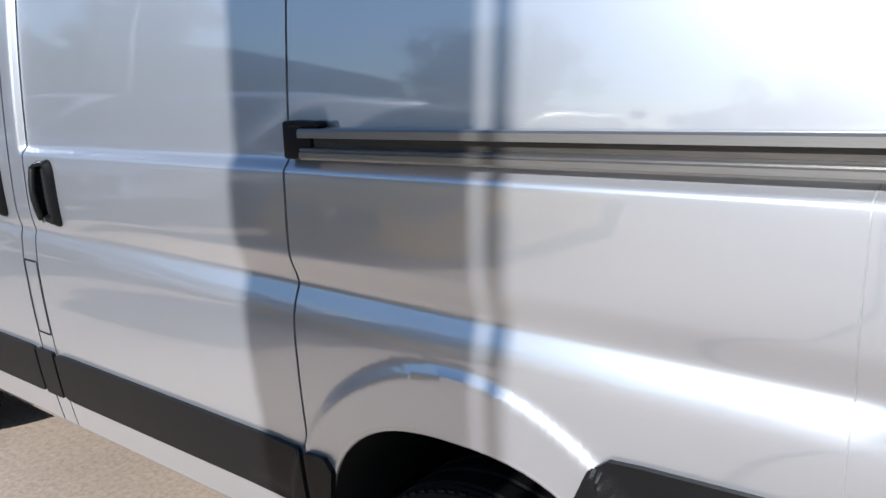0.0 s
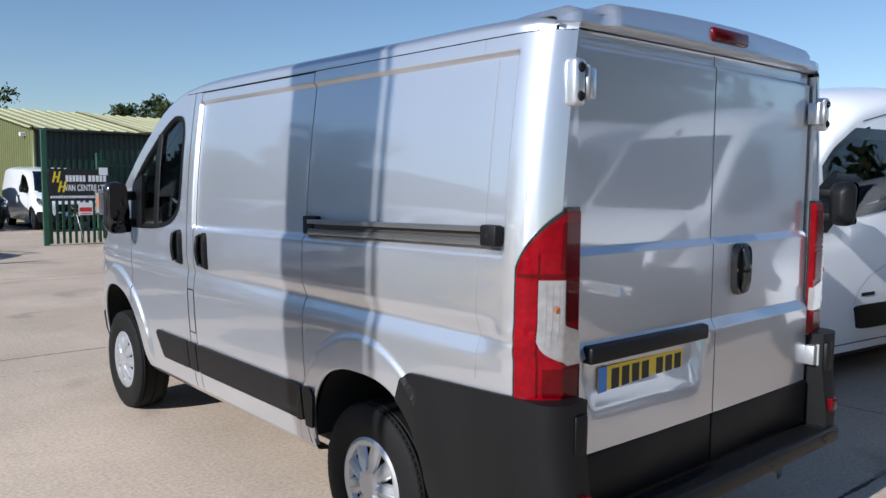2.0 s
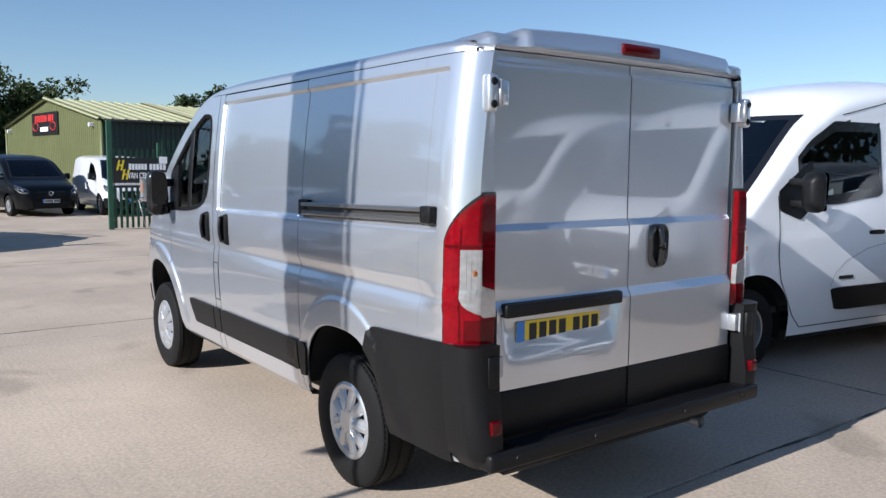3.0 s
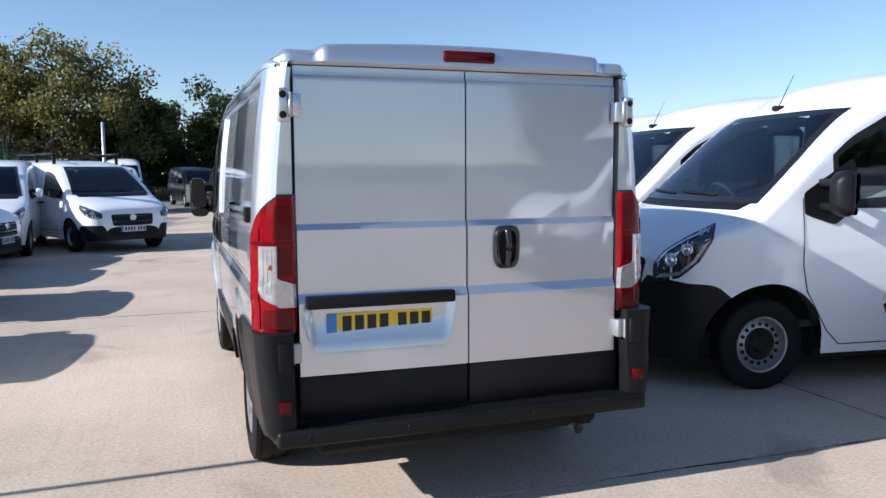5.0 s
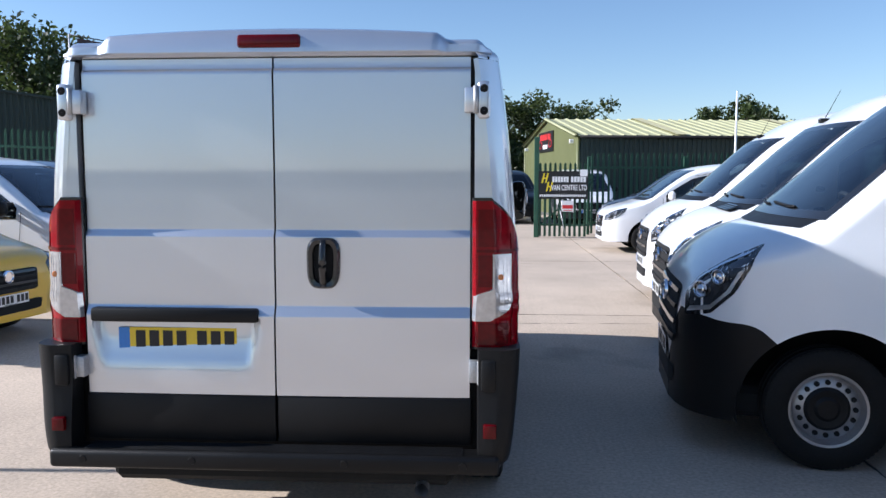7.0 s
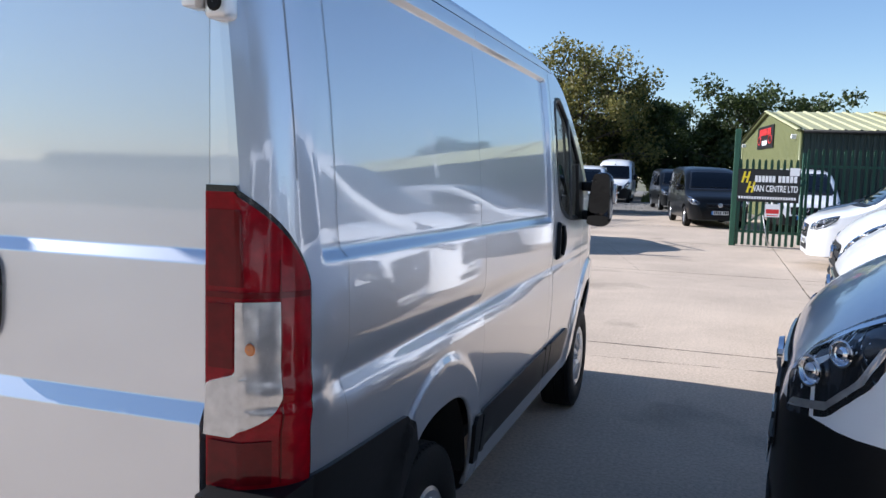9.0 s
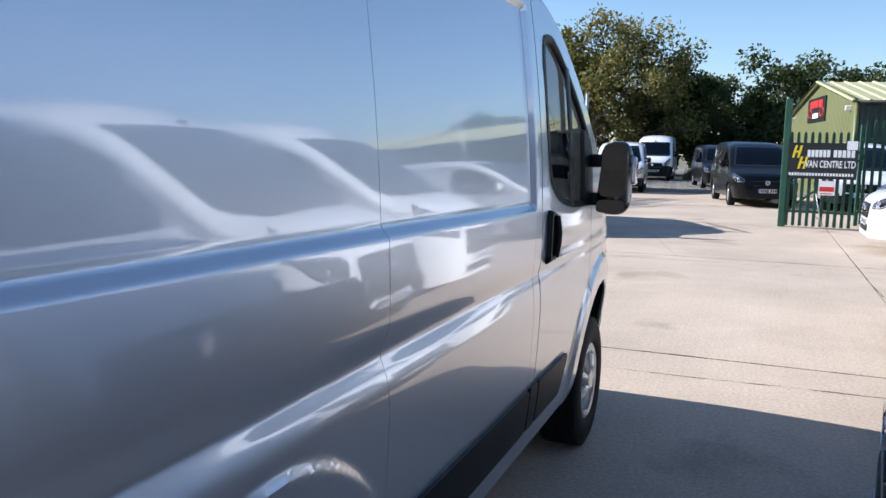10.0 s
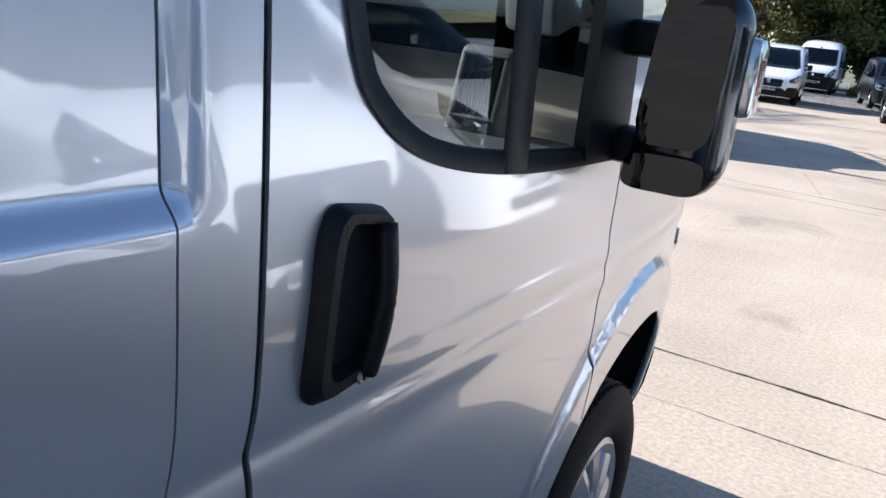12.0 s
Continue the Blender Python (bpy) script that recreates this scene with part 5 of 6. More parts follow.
# ---- poles ----
up = thing("utility_pole", pose(-13.2, 41, 0, 0, 0, 0), "weathered wooden utility pole with a crossarm and stay wire", "pole")
bm = bmesh.new()
tube(bm, [(0, 0, 0), (0, 0, 7.3)], 0.15, 10, 0.11)
part("pole_shaft", bm, WOOD, up)
bm = bmesh.new()
box(bm, -1.5, 1.5, -0.06, 0.06, 6.95, 7.08, 0.01, 1)
part("crossarm", bm, WOOD, up, smooth=False)
for x in (-1.3, 0.05, 1.3):
    bm = bmesh.new()
    lathe(bm, [(7.05, 0.03), (7.35, 0.03), (7.38, 0.08), (7.46, 0.09), (7.52, 0.05), (7.53, 0.001)], 12, "z", (x, 0, 0))
    part("insulator", bm, LINER, up)
bm = bmesh.new()
tube(bm, [(0.1, 0, 6.8), (2.2, -1.0, 2.5)], 0.02, 6)
part("stay_wire", bm, GALV, up)
fp = thing("white_pole", pose(8.9, 23.2, 0), "thin white upright pole behind the fence", "pole")
bm = bmesh.new()
tube(bm, [(0, 0, 0), (0, 0, 4.45)], 0.045, 8, 0.03)
part("pole_shaft", bm, SIGNWHITE, fp)
lp = thing("white_pole", pose(-3.4, 24.4, 0), "thin pale post beside the fence", "pole")
bm = bmesh.new()
tube(bm, [(0, 0, 0), (0, 0, 3.3)], 0.05, 8, 0.05)
part("pole_shaft", bm, GALV, lp)


# ---- feather flags ----
def banner(name, m, label, h=4.9, w=0.75, drop=2.35, gap0=0.16, gap1=0.04, taper=0.42):
    """A flag that hangs beside its pole from a swivel bar, narrowing to its foot."""
    t = thing(name, m, label, "flag")
    bm = bmesh.new()
    tube(bm, [(0, 0, 0), (0, 0, h * 0.45), (-0.02, 0, h)], 0.035, 8, 0.018)
    part("flag_pole", bm, GALV, t)
    bm = bmesh.new()
    tube(bm, [(-0.02, 0, h), (gap0 + w + 0.05, 0, h - 0.16)], 0.014, 6)
    part("swivel_bar", bm, PLASTIC, t)
    bm = bmesh.new()
    rows = []
    for i in range(25):
        u = i / 24
        z = h - 0.08 - drop * u
        a = gap0 + (gap1 - gap0) * u
        ww = w * (1 - 0.12 * u - taper * max(0, u - 0.72) / 0.28 * (u > 0.72))
        rows.append([Vector((a + ww * k / 10, 0.035 * math.sin(k * 0.9 + u * 5) * (0.3 + u), z - 0.12 * k / 10 + 0.02 * math.sin(u * 9))) for k in range(11)])
    grid(bm, rows)
    part("flag_cloth", bm, FLAGCLOTH, t, "dark brown-black cloth with pale printing")
    F = lambda b, n, mm, tilt=0.0: part(n, b, mm, t, smooth=False)
    bm = bmesh.new()
    for x0, x1, z0, z1 in ((0.34, 0.40, 3.55, 3.95), (0.52, 0.58, 3.55, 3.95), (0.40, 0.52, 3.72, 3.78)):
        for dx, dz in ((-0.02, 0.12), (0.10, -0.28)):
            box(bm, x0 + dx + 0.06, x1 + dx + 0.06, -0.06, -0.055, z0 + dz + 0.25 - 0.1, z1 + dz - 0.1)
    F(bm, "emblem", FLAGPRINT)
    bm = bmesh.new()
    for i, ww in enumerate((0.50, 0.46, 0.36, 0.36, 0.22)):
        n = (6, 5, 3, 6, 3)[i]
        for k in range(n):
            box(bm, 0.22 + ww * k / n, 0.22 + ww * (k + 0.75) / n, -0.075, -0.07, 3.18 - 0.2 * i - 0.05 * k / n, 3.28 - 0.2 * i - 0.05 * k / n)
    F(bm, "word_bars", FLAGPRINT)
    bm = bmesh.new()
    box(bm, 0.24, 0.74, -0.06, -0.055, 4.30, 4.58, 0.03, 1)
    F(bm, "pale_print", SIGNWHITE)
    return t


FLAGPRINT = mat("flag_print", (0.50, 0.46, 0.26), 0.8, 0, 0, 0.2, 3, 200)
FLAGCLOTH = mat("flag_cloth", (0.055, 0.040, 0.042), 0.8, 0, 0, 0.2, 3, 200)
banner("feather_flag", pose(-8.7, 14.6, 0, 0, 0, 12), "dark feather flag with pale lettering on a leaning pole")
banner("feather_flag", pose(-5.45, 0.78, 0, 0, 0, 90), "dark feather flag standing beside the silver van", h=5.4, w=0.74, drop=2.9, gap0=0.04, gap1=0.04, taper=0.05)

# ---- parked vans ----
RIGHT = lambda x, y, a=0: pose(x, y, 0, 0, 0, 90 + a)   # nose towards -x
LEFT = lambda x, y, a=0: pose(x, y, 0, 0, 0, -90 + a)   # nose towards +x
parked_van("white_panel_van", RIGHT(7.615, 1.513, -7), "tall", WHITE, "tall white panel van with black bumper beside the silver van", PLASTIC, group="vans in the facing row", aerial=True, mould=True)
parked_van("white_panel_van", RIGHT(8.11, 4.24, -5), "tall", WHITE, "tall white panel van with black grille and dark bumper", PLASTIC, group="vans in the facing row", aerial=True, vent=True)
parked_van("white_panel_van", RIGHT(8.49, 7.21, -4), "tall", WHITE, "tall white panel van in the facing row", WHITE, group="vans in the facing row", aerial=True)
parked_van("white_crew_van", RIGHT(3.38 + 5.0, 14.8), "mid", WHITE, "low white van with alloy wheels near the gate", WHITE, "alloy", group="vans in the facing row")
parked_van("slate_van", RIGHT(3.9 + 5.0, 18.2, -8), "mid", GREYPAINT, "dark slate blue van parked by the gate", GREYPAINT, dark=True, group="vans in the facing row")
parked_van("yellow_van", LEFT(-8.3, 4.72, -8) @ Matrix.Diagonal((0.95, 0.92, 0.92, 1)), "mid", YELLOWPAINT, "bright yellow van with black grille", YELLOWPAINT, group="vans in the side row")
parked_van("white_panel_van", LEFT(-8.6, 7.6, -6), "mid", WHITE, "white van with black bumper and steel wheels", PLASTIC, group="vans in the side row")
parked_van("slate_van", LEFT(-9.15, 10.7, -10), "mid", GREYPAINT, "slate grey van between white vans", GREYPAINT, group="vans in the side row")
parked_van("white_panel_van", LEFT(-9.0, 13.0, -12), "mid", WHITE, "white van with black lower bumper", PLASTIC, group="vans in the side row")
parked_van("white_panel_van", pose(-5.25, 18.2, 0, 0, 0, 180 + 3), "mid", WHITE, "white van with black grille and dark windscreen", WHITE, dark=True, group="vans at the yard end")
parked_van("white_panel_van", pose(-4.42, 18.7, 0, 0, 0, 180 + 27), "mid", WHITE, "white van with a black roof rack and grey bumper", PLASTIC, rack=True, group="vans at the yard end")
parked_van("black_van", pose(0.95, 29.7, 0, 0, 0, 180 + 11), "mid", BLACKPAINT, "gloss black van parked beyond the gate", BLACKPAINT, "alloy", dark=True, side_windows=True, group="vans beyond the gate")
parked_van("black_van", pose(-0.65, 41.2, 0, 0, 0, 180 + 11), "mid", BLACKPAINT, "dark van behind the black van", BLACKPAINT, "alloy", dark=True, side_windows=True, group="vans beyond the gate")
parked_van("white_panel_van", pose(4.3, 24.0 + 5.0, 0, 0, 0, 180), "mid", WHITE, "small white van behind the gate", PLASTIC, group="vans beyond the gate")
parked_van("white_panel_van", pose(-4.2, 44.5 + 5.5, 0, 0, 0, 180 + 3), "tall", WHITE, "tall white van on the gravel with black bumper", PLASTIC, dark=True, group="vans beyond the gate", aerial=True)
parked_van("white_panel_van", pose(-3.9, 35.3, 0, 0, 0, 180 + 6), "mid", WHITE, "white van with black bumper on the gravel edge", PLASTIC, dark=True, group="vans beyond the gate")
parked_van("white_panel_van", RIGHT(3.55 + 5.0, -0.66), "mid", WHITE, "white van with black bumper set back in the facing row", PLASTIC, group="vans in the facing row")
parked_van("white_panel_van", RIGHT(3.4 + 5.55, -3.4), "tall", WHITE, "tall white panel van in the facing row", PLASTIC, group="vans in the facing row", aerial=True)
parked_van("white_panel_van", RIGHT(3.4 + 5.55, -6.4), "tall", WHITE, "tall white panel van in the facing row", PLASTIC, group="vans in the facing row", aerial=True)


# ---- the silver van ----
# greasy channel metal, with the shadow of the rail's top lip in its colour
RAILDIRTSHADE = mat("greasy_shaded_rail_channel", (0.085, 0.078, 0.07), 0.45, 0.6, 0, 0.35, 6, 90, stretch=(1, 0.15, 3))

def silver_van():
    """The silver panel van that the camera circles; tail at y = 0, nose at y = 4.96."""
    t = thing("silver_panel_van", Matrix.Identity(4), "silver metallic panel van with black plastic bumpers and mouldings", "van")
    RW, FW, HUB = 1.015, 4.015, 0.345
    ARCH = {RW: (0.42, 0.50, 2.6), FW: (0.52, 0.55, 2.2)}

    ledge = lambda y: 1.394 - 0.042 * (y - 0.2) / 2.46

    def feat(y, z):
        y, z = np.broadcast_arrays(np.asarray(y, float), np.asarray(z, float))
        f = -0.020 * step(y, 0.19, 0.215) * (1 - step(y, 2.662, 2.69)) * step(z - ledge(y), -0.017, 0.016) * (1 - step(z, 2.045, 2.065))
        crease = np.exp(-(np.abs(z - 1.10) / 0.048) ** 2.4)
        f = f + 0.026 * crease * (1 - step(y, 0.17, 0.30)) + 0.026 * crease * (0.5 * step(y, 1.7, 2.6) + 0.5 * step(y, 2.75, 3.05))
        for w, fy, fz, k in ((RW, 0.57, 0.665, 0.013), (FW, 0.66, 0.70, 0.018)):
            r = np.sqrt(((y - w) / fy) ** 2 + ((z - HUB) / fz) ** 2)
            f = f + k * (1 - step(r, 0.945, 0.985)) * step(z, 0.36, 0.5)
        return f

    S = Shape(
        4.96,
        ((0, 2.20), (0.1, 2.212), (1.0, 2.225), (2.4, 2.23), (2.9, 2.205), (3.15, 2.13), (3.4, 1.975), (3.8, 1.665), (4.13, 1.385), (4.25, 1.30), (4.5, 1.19), (4.72, 1.06), (4.84, 0.94), (4.90, 0.80), (4.94, 0.66), (4.96, 0.55)),
        ((0, 0.86), (0.03, 0.905), (0.05, 0.937), (0.08, 0.968), (0.12, 0.988), (0.2, 0.998), (0.4, 1), (3.4, 1), (3.9, 0.990), (4.3, 0.955), (4.5, 0.915), (4.6, 0.885), (4.8, 0.79), (4.9, 0.69), (4.96, 0.55)),
        ((0.30, 0.95), (0.42, 0.974), (0.5, 0.988), (0.7, 1.010), (0.9, 1.0225), (0.98, 1.0245), (1.02, 1.0228), (1.05, 1.0165), (1.085, 1.0035), (1.095, 1.000), (1.102, 0.9995), (1.115, 1.003), (1.15, 1.0165), (1.163, 1.0203), (1.175, 1.0222), (1.20, 1.0233)) + tuple((z, 1.0240 - 0.0852 * (z - 1.15) ** 2) for z in np.arange(1.22, 2.13, 0.02)),
        ((0, 0.085), (2.8, 0.09), (3.2, 0.085), (4.2, 0.08), (4.7, 0.10), (4.96, 0.1)),
        (RW, FW), 0.42, 0.405, feat, HUB, 4.2)

    def low(y):
        y = np.asarray(y, float)
        z = np.full(y.shape, 0.405)
        for w in (RW, FW):
            ay, az, e = ARCH[w]
            k = np.clip(1 - np.abs((y - w) / ay) ** e, 0, None)
            z = np.maximum(z, np.where(k > 0, HUB + az * k ** (1 / e), 0))
        return np.where(y > 4.53, 0.30, z)

    def arch_point(w, a):
        ay, az, e = ARCH[w]
        c, q = math.cos(a), math.sin(a)
        return w + math.copysign(abs(c) ** (2 / e), c) * ay, HUB + math.copysign(abs(q) ** (2 / e), q) * az

    levels = sorted(set([0.405, 0.45, 0.50, 0.56] + list(np.round(np.arange(0.60, 1.0, 0.014), 4)) + [1.0, 1.01, 1.02, 1.03, 1.04, 1.05, 1.06, 1.07, 1.08, 1.088, 1.094, 1.10, 1.106, 1.115, 1.125, 1.135, 1.145, 1.152, 1.159, 1.166, 1.173, 1.18, 1.20, 1.22, 1.26, 1.30]
                    + list(np.round(np.arange(1.48, 2.03, 0.06), 3)) + [2.04 + 0.028 * i / 5 for i in range(6)] + [2.09, 2.11, 2.13, 2.15]))

    def cols(y0, y1):
        c = {y0, y1} | {float(v) for v in np.arange(math.ceil(y0 / 0.04) * 0.04, y1, 0.04)}
        for a, b, n in ((0.03, 0.13, 8), (0.185, 0.22, 6), (2.658, 2.692, 6)):
            c |= {float(v) for v in np.linspace(a, b, n)}
        for w, g in ((RW, 0.60), (FW, 0.68)):
            c |= {float(v) for v in np.arange(w - g, w + g, 0.016)}
            c |= {arch_point(w, math.pi * i / 40)[0] for i in range(41)}
        return sorted(v for v in c if y0 <= v <= y1)

    def side_panel(name, s, y0, y1, hole=None, label="", top=2.112):
        """One body panel between two upright edges, cut out above the wheel and round the window."""
        bm = bmesh.new()
        cs = cols(y0, y1)
        for half in (0, 1):
            rows = []
            for y in cs:
                a, b = float(low(y)), min(top, float(S.shoulder(y)))
                if hole:
                    h = hole(y)
                    if h is None:
                        m = 0.5 * (hole.z0 + hole.z1)
                        h = (m, m)
                    a, b = (a, min(b, h[0])) if half == 0 else (min(b, max(a, h[1])), b)
                elif half:
                    continue
                lv = levels + [float(ledge(min(max(y, 0.2), 2.66))) + o for o in (-0.03, -0.018, -0.014, -0.009, -0.004, 0.001, 0.006, 0.011, 0.017, 0.03)]
                zz = np.clip(sorted(lv), a, b)
                rows.append([Vector((s * h, y, z)) for h, z in zip(S.hw(np.full(len(zz), y), zz), zz)])
            if rows:
                grid(bm, rows)
        clean(bm)
        bmesh.ops.recalc_face_normals(bm, faces=bm.faces)
        c = sum((f.normal.x * f.calc_area() for f in bm.faces))
        if c * s < 0:
            bmesh.ops.reverse_faces(bm, faces=bm.faces)
        rim(bm, (-s * 0.02, 0, 0))
        return part(name, bm, SILVER, t, label, angle=28)

    # cab door window: lower and upper edge by place
    zb = smooth_curve(((2.85, 1.52), (2.87, 1.455), (2.91, 1.41), (2.98, 1.37), (3.1, 1.34), (3.3, 1.32), (3.63, 1.31)))
    zt0 = smooth_curve(((2.85, 1.88), (2.87, 1.95), (2.92, 1.99), (3.0, 1.995), (3.08, 1.97), (3.16, 1.93), (3.40, 1.775), (3.63, 1.60)))

    class Hole:
        z0, z1 = 1.40, 1.6

        def __call__(self, y):
            if y < 2.85 or y > 3.63:
                return (1.62, 1.62)
            return float(zb(y)), float(zt0(y))

    hole = Hole()
    D0, D1, DS = 2.755, 3.66, 2.664
    G = 0.0035
    for s in (-1, 1):
        side_panel("rear_quarter_panel", s, 0.03, 1.47 - (G if s < 0 else 0.0012))
        mid = side_panel("sliding_door" if s < 0 else "fixed_side_panel", s, 1.47 + (G if s < 0 else 0.0012), DS - (G if s < 0 else 0.0012), top=2.107 if s < 0 else 2.112)
        side_panel("door_pillar", s, DS + (G if s < 0 else 0.0012), D0 - 0.005)
        door = side_panel("cab_door", s, D0 + 0.004, D1 - G, hole)
        side_panel("front_wing", s, D1 + G, 4.95)
        # dark backing behind the shut lines
        for y, o, n in ((1.47, -0.014, 160), (DS, -0.016, 40), (D0, -0.005, 160), (D1, -0.008, 160)):
            bm = bmesh.new()
            zz = np.linspace(float(low(y)) + 0.01, min(2.11, float(S.shoulder(y))) - 0.005, n)
            w = 0.006 if y == DS else 0.012
            grid(bm, [[S.side(s, y - w, z, o), S.side(s, y + w, z, o)] for z in zz])
            part("shut_line_backing", bm, SEAM, t)
        bm = bmesh.new()
        grid(bm, [[S.side(s, y, 2.085, -0.02), S.side(s, y, 2.125, -0.02)] for y in np.linspace(0.05, 3.1, 50)])
        part("drip_line_backing", bm, SEAM, t)
        # cab door glass
        wd = new("door_window")
        wd.parent = t
        ys = np.linspace(2.835, 3.65, 40)
        bm = bmesh.new()
        grid(bm, [[S.side(s, y, float(zb(y)) - 0.01 + (float(zt0(y)) - float(zb(y)) + 0.02) * i / 8, -0.012) for i in range(9)] for y in ys])
        outward(bm, 0, s)
        g = part("pane", bm, CLEARGLASS, wd)
        g.visible_shadow = False
        bm = bmesh.new()
        ys = np.linspace(2.85, 3.63, 60)
        ring = [(y, float(zb(y))) for y in ys] + [(y, float(zt0(y))) for y in ys[::-1]]
        mid_pt = (3.2, 1.6)
        rows = []
        for k, (y, z) in enumerate(ring + ring[:1]):
            y0, z0 = ring[k - 1] if k < len(ring) else ring[-1]
            y1, z1 = ring[(k + 1) % len(ring)]
            d = math.hypot(y1 - y0, z1 - z0) or 1
            ny, nz = -(z1 - z0) / d, (y1 - y0) / d
            if ny * (mid_pt[0] - y) + nz * (mid_pt[1] - z) < 0:
                ny, nz = -ny, -nz
            rows.append([S.side(s, y - ny * 0.004, z - nz * 0.004, 0.004), S.side(s, y + ny * 0.022, z + nz * 0.022, 0.004), S.side(s, y + ny * 0.026, z + nz * 0.026, -0.014)])
        grid(bm, rows)
        part("window_seal", bm, PLASTIC, wd)
        bm = bmesh.new()
        yq = 3.215
        grid(bm, [[S.side(s, yq - 0.036, z, 0.001), S.side(s, yq - 0.030, z, 0.006), S.side(s, yq + 0.030, z, 0.006), S.side(s, yq + 0.036, z, 0.001)] for z in np.linspace(float(zb(yq)), float(zt0(yq)), 8)])
        part("quarter_light_bar", bm, PLASTIC, wd)
        # black sail behind the mirror foot
        part("mirror_foot", poly_patch(rounded([(3.44, 1.32), (3.645, 1.31), (3.645, 1.575), (3.47, 1.66)], 0.12), lambda a, b: S.side(s, a, b, 0.008), 3, inward=(-s * 0.02, 0, 0)), PLASTIC, t)
        wing_mirror(t, S, s, 3.60, 1.258, 0.355, 0.178, 0.0, house=GLOSSBLACK, x0=1.038, signal=True, lean=0.04)
        # recessed grab handles on the cab and side doors
        for yc in ((2.876, 2.534) if s < 0 else (2.874,)):
            h = new("door_handle")
            h.parent = t
            tagged(h, "black plastic grab handle")
            P = lambda a, b, o: S.side(s, a, b, o)
            outer = rounded([(yc - 0.064, 1.124), (yc + 0.046, 1.142), (yc + 0.060, 1.320), (yc - 0.050, 1.336)], 0.26, 7)
            inner = rounded([(yc - 0.036, 1.160), (yc + 0.034, 1.166), (yc + 0.042, 1.300), (yc - 0.024, 1.312)], 0.26, 7)
            bm = bmesh.new()
            rows = []
            for k in range(len(outer) + 1):
                a, b = outer[k % len(outer)], inner[k % len(inner)]
                rows.append([P(*a, -0.004), P(*a, 0.007), P(a[0] + (b[0] - a[0]) * 0.3, a[1] + (b[1] - a[1]) * 0.3, 0.020), P(a[0] + (b[0] - a[0]) * 0.75, a[1] + (b[1] - a[1]) * 0.75, 0.020), P(*b, 0.003)])
            grid(bm, rows)
            bmesh.ops.recalc_face_normals(bm, faces=bm.faces)
            part("handle_surround", bm, PLASTIC, h)
            part("handle_cup", poly_patch(inner, lambda a, b: P(a, b, 0.003), 1), LINER, h)
            bm = bmesh.new()
            tube(bm, [P(yc + 0.020 + 0.012 * u, 1.150 + 0.158 * u, 0.018 + 0.010 * math.sin(math.pi * u)) for u in np.linspace(0, 1, 13)], 0.0125, 12)
            part("handle_grip", bm, PLASTIC, h)
            bm = bmesh.new()
            c = P(yc + 0.012, 1.147, 0.019)
            lathe(bm, [(0, 0.0085), (s * 0.004, 0.0075), (s * 0.004, 0.0035), (s * 0.001, 0.003), (s * 0.001, 0.0005)], 16, "x", c)
            part("key_lock", bm, ALU, h)
        # lower black mouldings
        seg = [(1.478, DS - 0.006), (DS + 0.008, D0 + 0.022), (D0 + 0.036, 3.285), (1.30, 1.462)]
        for a0, a1 in seg:
            poly = [(a0, 0.515), (a1, 0.515), (a1, 0.682), (a0, 0.682)]
            if a1 == 3.285:
                poly = [(a0, 0.515), (3.18, 0.515), (3.27, 0.66), (3.25, 0.682), (a0, 0.682)]
            if a0 == 1.30:
                poly = [(1.405, 0.50), (a1, 0.50), (a1, 0.685), (1.395, 0.69), (1.372, 0.66)]
            part("side_moulding", poly_patch(rounded(poly, 0.06, 3), lambda a, b: S.side(s, a, b, 0.014), 5, inward=(-s * 0.016, 0, 0)), PLASTIC, t)
        # black rear corner cladding up to the wheel
        arc = [arch_point(RW, a) for a in np.linspace(math.pi - 1.0, math.pi - 0.05, 9)]
        poly = [(0.13, 0.40), (0.13, 0.925), (0.62, 0.905), (0.68, 0.90), (0.715, 0.875)] + arc + [(0.595, 0.40)]
        part("rear_arch_cladding", poly_patch(poly, lambda a, b: S.side(s, a, b, 0.013), 7, inward=(-s * 0.016, 0, 0)), PLASTIC, t)
        # rolled arch edges
        for w in (RW, FW):
            bm = bmesh.new()
            tube(bm, [S.side(s, *arch_point(w, a), -0.010) for a in np.linspace(0.12, math.pi - 0.12, 36)], 0.011, 8)
            part("arch_lip", bm, SILVER, t)
            bm = bmesh.new()
            rows = [[Vector((s * x, w + (arch_point(w, a)[0] - w) * 1.02, HUB + (arch_point(w, a)[1] - HUB) * 1.02)) for x in (0.45, min(0.975, float(S.hw(w + (arch_point(w, a)[0] - w) * 1.02, max(0.42, HUB + (arch_point(w, a)[1] - HUB) * 1.02))) - 0.02))] for a in np.linspace(0.13, math.pi - 0.13, 30)]
            grid(bm, rows)
            bm.faces.new([bm.verts.new(r[0]) for r in rows])
            part("arch_lining", bm, LINER, t)
            make_wheel("wheel", "trim", HUB, 0.225, t, (s * 0.872, w, HUB), s, "tyre on a silver multi-spoke wheel trim")
        # sill below the mouldings
        bm = bmesh.new()
        grid(bm, [[S.side(s, y, 0.406, -0.002), Vector((s * 0.95, y, 0.375)), Vector((s * 0.86, y, 0.36))] for y in np.linspace(1.45, 3.49, 30)])
        part("sill", bm, SILVER, t)
        # tail lamp wrapped round the corner
        tl = new("tail_lamp")
        tl.parent = t

